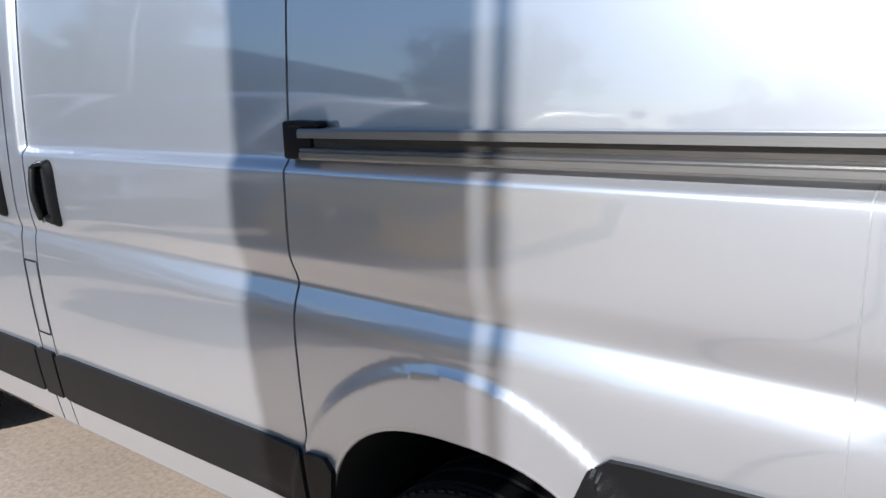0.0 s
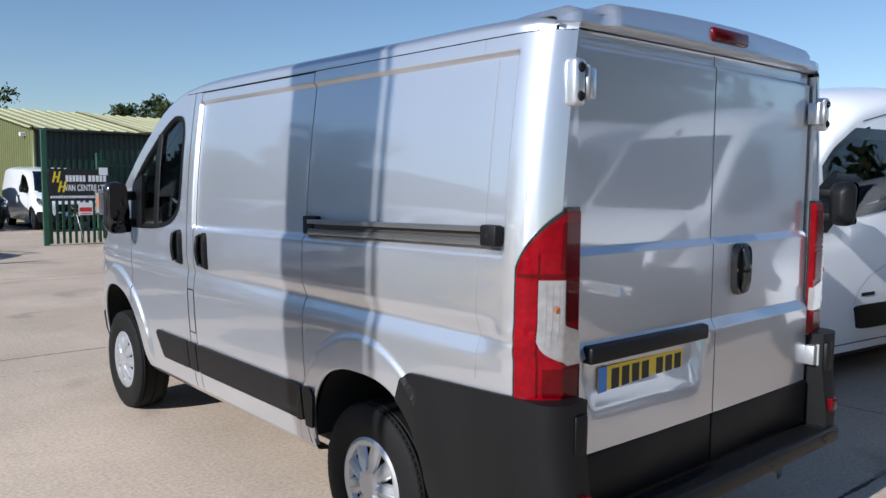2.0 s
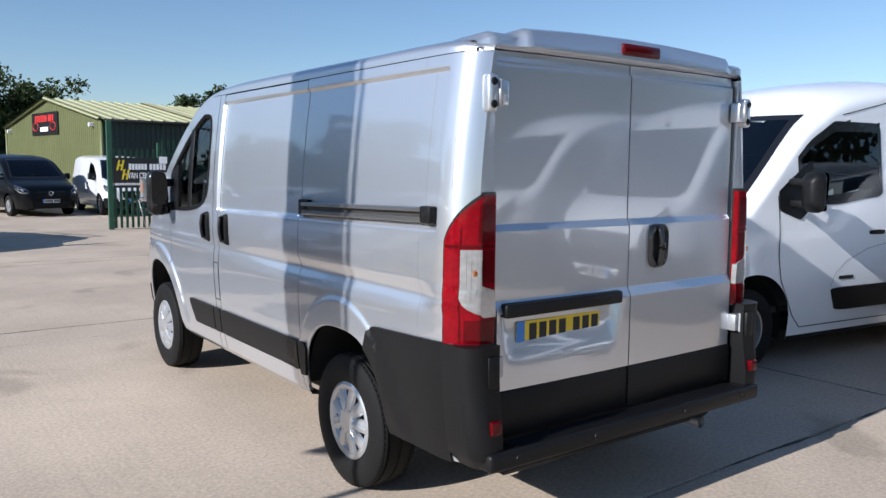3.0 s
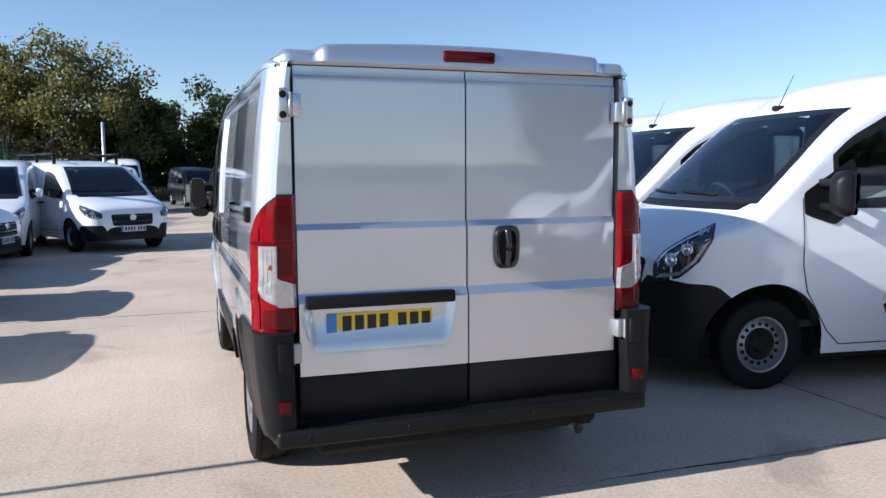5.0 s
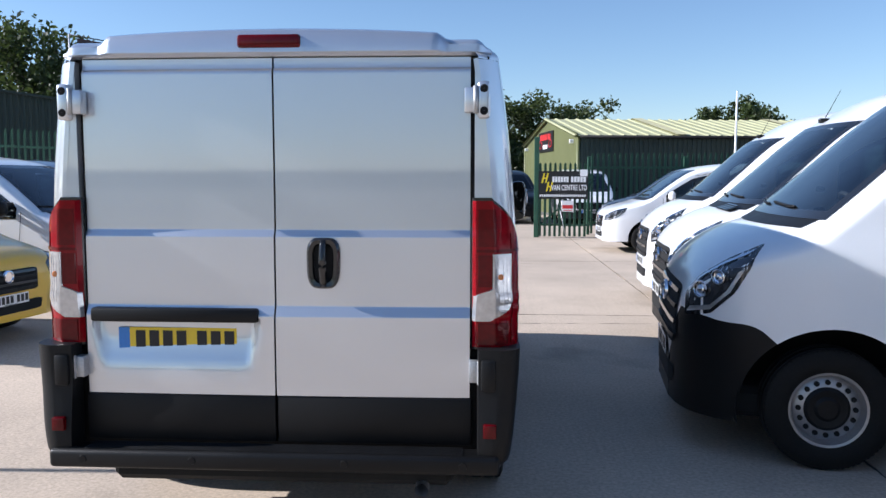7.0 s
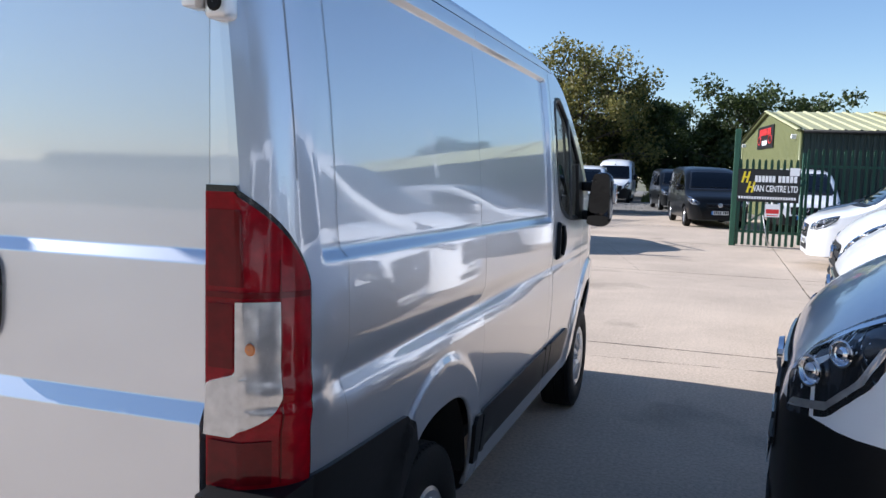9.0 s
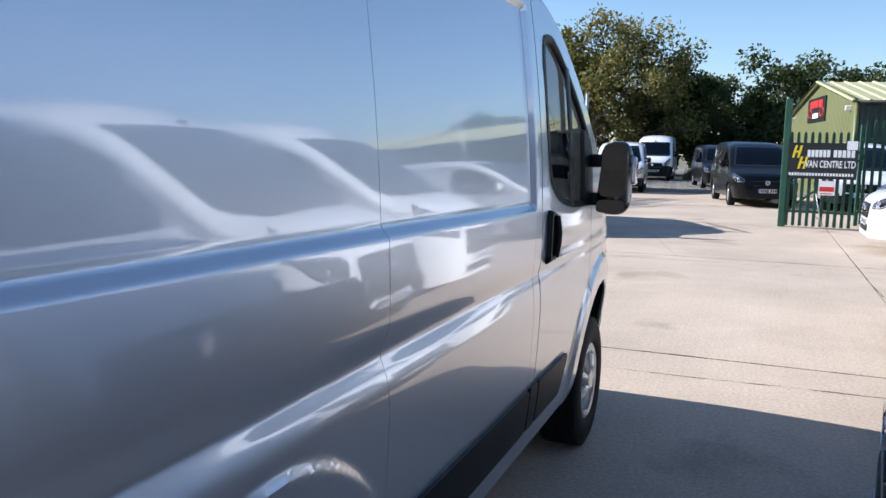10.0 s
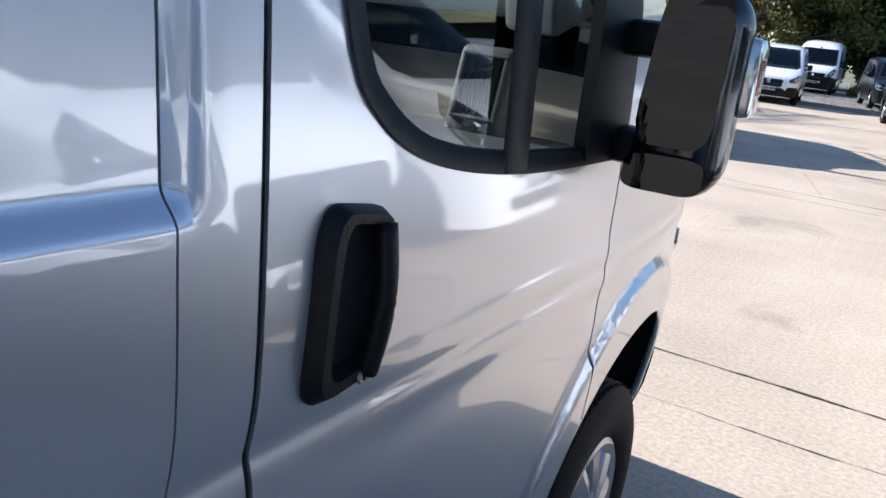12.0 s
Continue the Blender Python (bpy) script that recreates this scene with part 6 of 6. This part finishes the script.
        def corner(u, z, o):
            """u: along the skin, from the door edge (0) round the corner to the side (1)."""
            if u < 0.42:
                x = 0.845 + (0.905 * 1.0 - 0.845 + 0.03) * u / 0.42
                y = 0.028 - o * 1.2
                x = min(x, float(S.hw(0.03, z)))
                return Vector((s * x, y, z))
            y = 0.03 + (u - 0.42) / 0.58 * 0.094
            h = float(S.hw(y, z))
            k = (u - 0.42) / 0.58
            return Vector((s * (h + o * min(1, 0.4 + k)), y - o * (1 - k) * 1.2, z))

        def lens(name, z0, z1, u1, mtl, o, u0=0.02, zu=None):
            bm = bmesh.new()
            rows = []
            for i in range(65):
                z = z0 + (z1 - z0) * i / 64
                ue = u1(z) if callable(u1) else u1
                ub = u0(z) if callable(u0) else u0
                rows.append([corner(ub + (ue - ub) * j / 22, z, o) for j in range(23)])
            grid(bm, rows)
            clean(bm)
            bmesh.ops.recalc_face_normals(bm, faces=bm.faces)
            if sum(f.normal.y for f in bm.faces) > 0:
                bmesh.ops.reverse_faces(bm, faces=bm.faces)
            rim(bm, (-s * 0.015, 0.02, 0))
            return part(name, bm, mtl, tl)

        edge = lambda z: 1.0 if z < 1.345 else 1.0 - 0.62 * ((z - 1.345) / 0.19) ** 1.35
        inner = lambda z: 0.36 - 0.32 * float(1 - step(z, 1.140, 1.172)) - 0.03 * (z < 1.14) * (1.14 - z) / 0.1
        lens("lamp_gasket", 0.915, 1.548, lambda z: min(1.06, edge(z) + 0.06), GLOSSBLACK, 0.010, u0=0.0)
        lens("lamp_body", 0.925, 1.535, edge, RED, 0.016)
        lens("reversing_lens", 1.035, 1.315, lambda z: 0.66 if z > 1.12 else 0.66 - 0.36 * ((1.12 - z) / 0.085) ** 2, CLEARLENS, 0.021, u0=inner)
        lens("lower_reflector", 0.935, 1.025, 0.60, DARKRED, 0.020, u0=0.06)
        for q in (0.45, 0.51, 0.57):
            lens("lens_rib", 1.10, 1.30, q + 0.008, CLEARLENS, 0.0222, u0=q)
        lens("side_rib", 0.935, 1.40, 0.672, DARKRED, 0.0195, u0=0.66)
        lens("upper_rib", 1.322, 1.334, lambda z: edge(z) - 0.03, DARKRED, 0.0195, u0=0.04)
        lens("inner_lens", 1.178, 1.31, 0.335, DARKRED, 0.0195, u0=0.06)
        lens("upper_lens", 1.345, 1.50, lambda z: min(0.44, edge(z) - 0.1), DARKRED, 0.0185, u0=0.06)
        bm = bmesh.new()
        lathe(bm, [(0, 0.013), (-0.003, 0.010), (-0.004, 0.001)], 16, "y", corner(0.47, 1.22, 0.024))
        part("indicator_bulb", bm, AMBER, tl)
    # fuel flap on the near-side pillar
    fl = [(DS + 0.006, 0.745), (D0 - 0.006, 0.745), (D0 - 0.006, 0.995), (DS + 0.006, 0.995)]
    part("fuel_flap_line", strip(fl + fl[:1], lambda a, b: S.side(-1, a, b, 0.0012), 0.007), SEAM, t)
    # press line beside the rear of both load panels
    for s in (-1, 1):
        part("panel_joint", strip([(0.315, 0.95), (0.315, 1.1), (0.315, 1.385), (0.30, 1.445), (0.30, 2.04)], lambda a, b, s=s: S.side(s, a, b, 0.0012), 0.0028, 16), GROOVE, t)
        part("roof_joint", strip([(0.36, 2.07), (0.36, 2.11)], lambda a, b, s=s: S.side(s, a, b, 0.0012), 0.0028, 6), GROOVE, t)
        part("corner_joint", strip([(0.115, 1.56), (0.115, 2.10)], lambda a, b, s=s: S.side(s, a, b, 0.0012), 0.0028, 16), GROOVE, t)
    # sliding door rail
    r = new("door_rail")
    r.parent = t
    tagged(r, "bare aluminium sliding door rail with black ends")
    X = -1.008
    bm = bmesh.new()
    RZ = lambda y, z: 1.414 + (z - 1.418) * 0.9 - 0.0224 * (y - 0.25)
    prof = [(0.0, 1.418), (-0.022, 1.418), (-0.028, 1.424), (-0.028, 1.435), (-0.023, 1.438), (-0.026, 1.442), (-0.023, 1.445), (-0.006, 1.447), (-0.006, 1.470), (-0.030, 1.470), (-0.030, 1.486), (-0.026, 1.491), (0.0, 1.491)]
    grid(bm, [[Vector((X + a, y, RZ(y, z))) for a, z in prof] for y in np.linspace(0.285, 1.40, 24)])
    bmesh.ops.recalc_face_normals(bm, faces=bm.faces)
    part("rail_profile", bm, ALU, r, angle=20)
    # dark strip below the lip: grease and the lip's painted shadow
    bm = bmesh.new()
    grid(bm, [[Vector((X - 0.0072, y, RZ(y, 1.4475))), Vector((X - 0.0072, y, RZ(y, 1.4695)))] for y in (0.285, 1.40)])
    part("rail_channel", bm, RAILDIRTSHADE, r, smooth=False)
    bm = bmesh.new()
    box(bm, X - 0.031, X + 0.01, 0.212, 0.288, 1.412, 1.484, 0.008, 2)
    part("rail_end_cap", bm, PLASTIC, r)
    bm = bmesh.new()
    lathe(bm, [(X - 0.031, 0.008), (X - 0.033, 0.007), (X - 0.033, 0.001)], 14, "x", (0, 0.252, 1.448))
    part("rail_screw", bm, LINER, r)
    bm = bmesh.new()
    box(bm, X - 0.016, X + 0.01, 1.375, 1.462, 1.386, 1.468, 0.006, 2)
    box(bm, X - 0.022, X + 0.01, 1.345, 1.44, 1.456, 1.470, 0.004, 1)
    part("rail_front_stop", bm, PLASTIC, r)
    # roof skin and bonnet
    bm = bmesh.new()
    for s in (-1, 1):
        rows = []
        ys = sorted(set(np.round(np.concatenate([np.arange(0.03, 3.0, 0.1), np.arange(3.0, 4.7, 0.04), np.arange(4.7, 4.96, 0.015)]), 3)))
        for y in ys:
            zs, T, d = float(S.shoulder(y)), float(S.top(y)), float(S.drop(y))
            b = float(S.hw(y, zs))
            lo = min(zs, 2.116)
            ring = [(s * float(S.hw(y, lo)), y, lo)]
            for i in range(0, 17):
                a = math.pi / 2 * i / 16
                ring.append((s * b * max(0.0, math.cos(a)) ** (2 / S.power), y, zs + d * math.sin(a)))
            rows.append(ring)
        for r0, r1 in zip(rows, rows[1:]):
            for i in range(len(r0) - 1):
                c = [sum(p[k] for p in (r0[i], r0[i + 1], r1[i], r1[i + 1])) / 4 for k in range(3)]
                if 1.42 < c[2] < 2.05 and abs(c[0]) < 0.86 - 0.14 * (c[2] - 1.42) and c[1] > 3.0:
                    continue
                bm.faces.new([bm.verts.new(p) for p in (r0[i], r0[i + 1], r1[i + 1], r1[i])])
    zz = np.linspace(0.30, 0.545, 8)
    bm.faces.new([bm.verts.new((float(S.hw(4.95, z)), 4.95, z)) for z in zz] + [bm.verts.new((-float(S.hw(4.95, z)), 4.95, z)) for z in zz[::-1]])
    clean(bm, 0.0008)
    bmesh.ops.recalc_face_normals(bm, faces=bm.faces)
    part("roof_and_bonnet", bm, SILVER, t, angle=40)
    for x in np.linspace(-0.6, 0.6, 6):
        bm = bmesh.new()
        rows = []
        for y in np.linspace(0.55, 2.75, 24):
            z = float(S.top(y)) - 0.0 - 0.006 * (abs(x) / 0.6) ** 2
            rows.append([(x - 0.05, y, z - 0.012), (x - 0.03, y, z + 0.004), (x + 0.03, y, z + 0.004), (x + 0.05, y, z - 0.012)])
        grid(bm, rows)
        bmesh.ops.recalc_face_normals(bm, faces=bm.faces)
        part("roof_rib", bm, SILVER, t)
    bm = bmesh.new()
    y = 2.55
    z = float(S.top(y))
    box(bm, -0.03, 0.03, y - 0.05, y + 0.05, z - 0.01, z + 0.03, 0.01, 1)
    tube(bm, [(0, y, z + 0.02), (0, y - 0.05, z + 0.09)], 0.005, 6)
    part("roof_aerial", bm, PLASTIC, t)
    # windscreen
    ws = new("windscreen")
    ws.parent = t
    pane, frit = bmesh.new(), bmesh.new()
    rows = []
    for j in range(19):
        z = 1.39 + (2.08 - 1.39) * j / 18
        w = 0.90 - 0.14 * (z - 1.42)
        rows.append([Vector((w * (2 * i / 28 - 1), S.front(w * (2 * i / 28 - 1), z, 0.55) + 0.004, z + 0.004)) for i in range(29)])
    for j in range(18):
        for i in range(28):
            bm = frit if i in (0, 27) or j in (0, 17) else pane
            bm.faces.new([bm.verts.new(p) for p in (rows[j][i], rows[j][i + 1], rows[j + 1][i + 1], rows[j + 1][i])])
    clean(pane), clean(frit)
    outward(pane, 1, 1)
    g = part("pane", pane, CLEARGLASS, ws)
    g.visible_shadow = False
    part("windscreen_border", frit, GLOSSBLACK, ws)
    # nose: bumper, grille and headlamps
    FP = lambda o: (lambda a, b: Vector((a, S.front(a, b) + o, b)))
    part("front_bumper", poly_patch(rounded([(-0.86, 0.30), (0.86, 0.30), (0.88, 0.62), (-0.88, 0.62)], 0.1), FP(0.012), 9, inward=(0, -0.02, 0)), PLASTIC, t)
    part("front_grille", poly_patch(rounded([(-0.42, 0.66), (0.42, 0.66), (0.52, 0.88), (-0.52, 0.88)], 0.15), FP(0.01), 7, inward=(0, -0.02, 0)), GLOSSBLACK, t)
    for s in (-1, 1):
        part("headlamp", poly_patch(rounded([(4.50, 1.02), (4.80, 0.90), (4.86, 0.80), (4.72, 0.86), (4.45, 0.98)], 0.15, 3), lambda a, b, s=s: S.side(s, a, b, 0.006), 3, inward=(-s * 0.015, 0, 0)), CLEARLENS, t)
        part("front_bumper_corner", poly_patch(rounded([(4.56, 0.32), (4.93, 0.32), (4.90, 0.60), (4.57, 0.62)], 0.1, 3), lambda a, b, s=s: S.side(s, a, b, 0.012), 4, inward=(-s * 0.016, 0, 0)), PLASTIC, t)

    # ---- tail ----
    def door_y(x, z):
        """The skin of the rear doors."""
        y = 0.030 + 0.012 * (abs(x) / 0.84) ** 2
        y += 0.016 * min(1, max(0, (z - 1.382) / 0.028)) - 0.020 * (1 - min(1, max(0, (z - 1.045) / 0.042)))
        y += 0.012 * float(step(z, 2.074, 2.086))
        return y

    zl = sorted(set([0.705, 0.74, 0.8, 0.86, 0.92, 0.98, 1.02, 1.035, 1.042, 1.045, 1.048, 1.055, 1.065, 1.075, 1.084, 1.087, 1.09, 1.105, 1.12, 1.135, 1.16, 1.2, 1.25, 1.3, 1.35, 1.372, 1.379, 1.382, 1.385, 1.396, 1.407, 1.41, 1.413, 1.42, 1.43, 1.5, 1.6, 1.7, 1.8, 1.9, 2.0, 2.06, 2.072, 2.078, 2.083, 2.09, 2.11, 2.126]))
    for s in (-1, 1):
        d = new("rear_door")
        d.parent = t
        xs = np.linspace(0.004, 0.824, 43)
        bm = bmesh.new()
        rows = []
        for z in zl:
            row = []
            for x in xs:
                y = door_y(x, z)
                if s < 0:
                    u = abs(x - 0.435)
                    pan = (1 - float(step(u, 0.30 + 0.04 * (z - 0.86) / 0.16, 0.345 + 0.04 * (z - 0.86) / 0.16))) * float(step(z, 0.845, 0.885)) * (1 - float(step(z, 1.02, 1.03)))
                    y += 0.034 * pan
                row.append(Vector((s * x, y, z)))
            rows.append(row)
        grid(bm, rows)
        bmesh.ops.recalc_face_normals(bm, faces=bm.faces)
        if sum(f.normal.y for f in bm.faces) > 0:
            bmesh.ops.reverse_faces(bm, faces=bm.faces)
        rim(bm, (0, 0.03, 0))
        part("door_skin", bm, SILVER, d, angle=30)
        bm = bmesh.new()
        box(bm, min(s * 0.004, s * 0.832), max(s * 0.004, s * 0.832), 0.012, 0.06, 0.50, 0.703, 0.008, 2)
        part("lower_door_panel", bm, PLASTIC, d, "black plastic lower door panel")
        for zc, n in ((1.945, "upper"), (0.825, "lower")):
            h = new("door_hinge")
            h.parent = d
            if n == "upper":
                bm = bmesh.new()
                box(bm, 0.852, 0.905, -0.006, 0.045, zc - 0.075, zc + 0.075, 0.014, 3)
                for v in bm.verts:
                    v.co.x *= s
                bmesh.ops.recalc_face_normals(bm, faces=bm.faces)
                part("hinge_plate", bm, SILVER, h)
                bm = bmesh.new()
                box(bm, 0.80, 0.856, -0.004, 0.05, zc - 0.05, zc + 0.05, 0.006, 2)
                for v in bm.verts:
                    v.co.x *= s
                bmesh.ops.recalc_face_normals(bm, faces=bm.faces)
                part("hinge_leaf", bm, SILVER, h)
                for zz in (-0.045, 0.045):
                    bm = bmesh.new()
                    lathe(bm, [(-0.006, 0.017), (-0.012, 0.013), (-0.012, 0.001)], 14, "y", (s * 0.880, 0, zc + zz))
                    part("hinge_bolt", bm, LINER, h)
                bm = bmesh.new()
                tube(bm, [(s * 0.846, -0.004, zc - 0.055), (s * 0.846, -0.004, zc + 0.055)], 0.010, 10)
                part("hinge_pin", bm, GALV, h)
            else:
                bm = bmesh.new()
                box(bm, 0.822, 0.862, -0.022, 0.03, zc - 0.045, zc + 0.045, 0.005, 2)
                tube(bm, [(0.866, -0.022, zc - 0.05), (0.866, -0.022, zc + 0.05)], 0.010, 10)
                for v in bm.verts:
                    v.co.x *= s
                bmesh.ops.recalc_face_normals(bm, faces=bm.faces)
                part("hinge_leaf", bm, GALV, h)
                bm = bmesh.new()
                box(bm, 0.872, 0.935, -0.062, 0.0, zc - 0.075, zc + 0.06, 0.012, 2)
                for v in bm.verts:
                    v.co.x *= s
                bmesh.ops.recalc_face_normals(bm, faces=bm.faces)
                part("hinge_cover", bm, PLASTIC, h)
        if s < 0:
            bm = bmesh.new()
            box(bm, -0.795, -0.07, -0.008, 0.05, 1.018, 1.078, 0.012, 2)
            part("plate_lamp_strip", bm, PLASTIC, d, "black plastic strip above the number plate")
            number_plate(d, Matrix.Translation((-0.435, 0.048, 0.932)), True, "yellow rear number plate with blue band and unreadable bars")
        else:
            h = new("rear_handle")
            h.parent = d
            tagged(h, "black plastic rear door handle")
            o = rounded([(0.14, 1.165), (0.275, 1.165), (0.283, 1.38), (0.137, 1.38)], 0.35, 6)
            inn = [(0.2085 + (a - 0.2085) * 0.55, 1.272 + (b - 1.272) * 0.72) for a, b in o]
            bm = bmesh.new()
            rows = []
            for k in range(len(o) + 1):
                a, b = o[k % len(o)], inn[k % len(o)]
                q = lambda u, dy: Vector((a[0] + (b[0] - a[0]) * u, 0.03 - dy, a[1] + (b[1] - a[1]) * u))
                rows.append([q(0, -0.01), q(0, 0.010), q(0.3, 0.022), q(0.8, 0.019), q(1, 0.006)])
            grid(bm, rows)
            bmesh.ops.recalc_face_normals(bm, faces=bm.faces)
            part("handle_surround", bm, GLOSSBLACK, h)
            part("handle_cup", poly_patch(inn, lambda a, b: Vector((a, 0.025, b)), 1), LINER, h)
            bm = bmesh.new()
            tube(bm, [(0.209, 0.018 - 0.022 * math.sin(math.pi * u), 1.18 + 0.185 * u) for u in np.linspace(0, 1, 11)], 0.016, 10)
            part("handle_grip", bm, GLOSSBLACK, h)
    # frame round the doors: upright corners, header and inner darkness
    for s in (-1, 1):
        bm = bmesh.new()
        zz = [z for z in np.linspace(0.93, 2.115, 40)]
        rows = []
        for z in zz:
            h = float(S.hw(0.03, z))
            rows.append([Vector((s * (0.842 + (h - 0.842) * i / 6), 0.0302 + 0.004 * (1 - i / 6), z)) for i in range(7)])
        grid(bm, rows)
        bmesh.ops.recalc_face_normals(bm, faces=bm.faces)
        if sum(f.normal.y for f in bm.faces) > 0:
            bmesh.ops.reverse_faces(bm, faces=bm.faces)
        rim(bm, (0, 0.05, 0))
        part("rear_corner_post", bm, SILVER, t)
    bm = bmesh.new()
    box(bm, -0.90, 0.90, 0.078, 0.12, 0.42, 2.128)
    part("door_aperture", bm, SEAM, t, smooth=False)
    # rear header with the raised lip, and the high brake lamp
    bm = bmesh.new()
    rows = []
    for x in np.linspace(-0.908, 0.908, 98):
        k = 1 - float(step(abs(x), 0.68, 0.735))
        e = 1 - 0.8 * float(step(abs(x), 0.85, 0.908))
        zt = 2.150 + 0.048 * e + 0.046 * k * (1 - 0.5 * (x / 0.7) ** 2)
        back = 0.03 - 0.035 * k + 0.045 * float(step(abs(x), 0.845, 0.908))
        rows.append([Vector((x, 0.06, 2.130)), Vector((x, back + 0.012, 2.133)), Vector((x, back, 2.142)), Vector((x, back + 0.002, 2.142 + (zt - 2.142) * 0.55)), Vector((x, back + 0.02, zt - 0.010 * e)), Vector((x, back + 0.05, zt)), Vector((x, 0.26, zt - 0.006)), Vector((x, 0.50, min(zt, 2.19) - 0.02))])
    grid(bm, rows)
    bmesh.ops.recalc_face_normals(bm, faces=bm.faces)
    part("roof_header", bm, SILVER, t, angle=36)
    bm = bmesh.new()
    box(bm, -0.13, 0.132, -0.016, 0.02, 2.158, 2.212, 0.012, 3)
    part("high_brake_lamp", bm, DARKRED, t, "dark red high-level brake lamp")
    # bumper: corners and tread step
    bp = new("rear_bumper")
    bp.parent = t
    tagged(bp, "black plastic rear bumper with ribbed step")
    for s in (-1, 1):
        bm = bmesh.new()
        rows = []
        for i in range(22):
            z = 0.405 + (0.925 - 0.405) * i / 21
            tuck = 0.03 * (1 - step(z, 0.405, 0.47))
            h = float(S.hw(0.2, z)) + 0.013 - float(tuck)
            row = [Vector((s * 0.855, 0.03, z)), Vector((s * 0.862, -0.045 - 0.03 * float(1 - step(z, 0.5, 0.8)) + float(tuck), z))]
            for k in range(9):
                a = math.pi / 2 * k / 8
                rad = 0.085
                row.append(Vector((s * (h - rad + rad * math.sin(a)), -0.055 - 0.03 * float(1 - step(z, 0.5, 0.8)) + float(tuck) + rad - rad * math.cos(a), z)))
            row.append(Vector((s * h, 0.132, z)))
            rows.append(row)
        grid(bm, rows)
        bm.faces.new([bm.verts.new(p) for p in rows[-1]])
        bm.faces.new([bm.verts.new(p) for p in rows[0]])
        clean(bm)
        bmesh.ops.recalc_face_normals(bm, faces=bm.faces)
        part("bumper_corner", bm, PLASTIC, bp, angle=40)
        bm = bmesh.new()
        box(bm, s * 0.91 - 0.027, s * 0.91 + 0.027, -0.092, -0.06, 0.565, 0.622, 0.005, 2)
        part("reflector", bm, DARKRED, bp, "red square reflector")
    bm = bmesh.new()
    box(bm, -0.95, 0.95, -0.105, 0.02, 0.410, 0.490, 0.02, 3)
    part("bumper_step", bm, PLASTIC, bp)
    for i in range(8):
        bm = bmesh.new()
        box(bm, -0.80, 0.80, -0.085 + 0.012 * i, -0.078 + 0.012 * i, 0.4895, 0.4945, 0.001, 1)
        part("tread_rib", bm, PLASTIC, bp, smooth=False)
    for x in (-0.80, -0.332, 0.31, 0.80):
        bm = bmesh.new()
        lathe(bm, [(-0.1045, 0.017), (-0.109, 0.0155), (-0.109, 0.001)], 16, "y", (x, 0, 0.452))
        part("parking_sensor", bm, PLASTIC, bp)
    bm = bmesh.new()
    box(bm, -0.75, 0.75, 0.05, 4.7, 0.30, 0.42, 0.03, 1)
    part("underbody", bm, LINER, t, smooth=False)
    bm = bmesh.new()
    lathe(bm, [(0.0, 0.03), (0.5, 0.03), (0.5, 0.026), (0.0, 0.026)], 16, "y", (0.62, 0.02, 0.30))
    part("exhaust_pipe", bm, GALV, t)
    cab_inside(t, S, 1.27, 0.95, 2.28, 0.86, 2.05, wheel_up=-0.13)
    # centre console, and upright air vents in pale frames on the dashboard
    bm = bmesh.new()
    box(bm, -0.14, 0.14, 3.52, 3.72, 0.85, 1.34, 0.03, 2)
    part("centre_console", bm, CABINGREY, t)
    for x in (-0.62, 0.60):
        v = new("air_vent")
        v.parent = t
        M = Matrix.Translation((x, 3.83, 1.275)) @ Matrix.Rotation(radians(-14), 4, "X")
        bm = bmesh.new()
        box(bm, -0.075, 0.075, 0.0, 0.14, -0.02, 0.195, 0.022, 3, M)
        part("vent_body", bm, CABIN, v)
        bm = bmesh.new()
        for a0, a1, c0, c1 in ((-0.058, -0.050, 0.03, 0.165), (0.050, 0.058, 0.03, 0.165), (-0.058, 0.058, 0.165, 0.173), (-0.058, 0.058, 0.022, 0.03)):
            box(bm, a0, a1, -0.006, 0.002, c0, c1, 0.002, 1, M)
        part("vent_frame", bm, CABIN, v)
        for k in range(6):
            bm = bmesh.new()
            box(bm, -0.042 + 0.0165 * k, -0.040 + 0.0165 * k, -0.004, 0.002, 0.034, 0.162, m=M)
            part("vent_slat", bm, GLOSSBLACK, v, smooth=False)
        bm = bmesh.new()
        box(bm, -0.02, 0.02, -0.006, 0.002, 0.003, 0.013, 0.002, 1, M)
        part("vent_dial", bm, GLOSSBLACK, v)
    return t


silver_van()
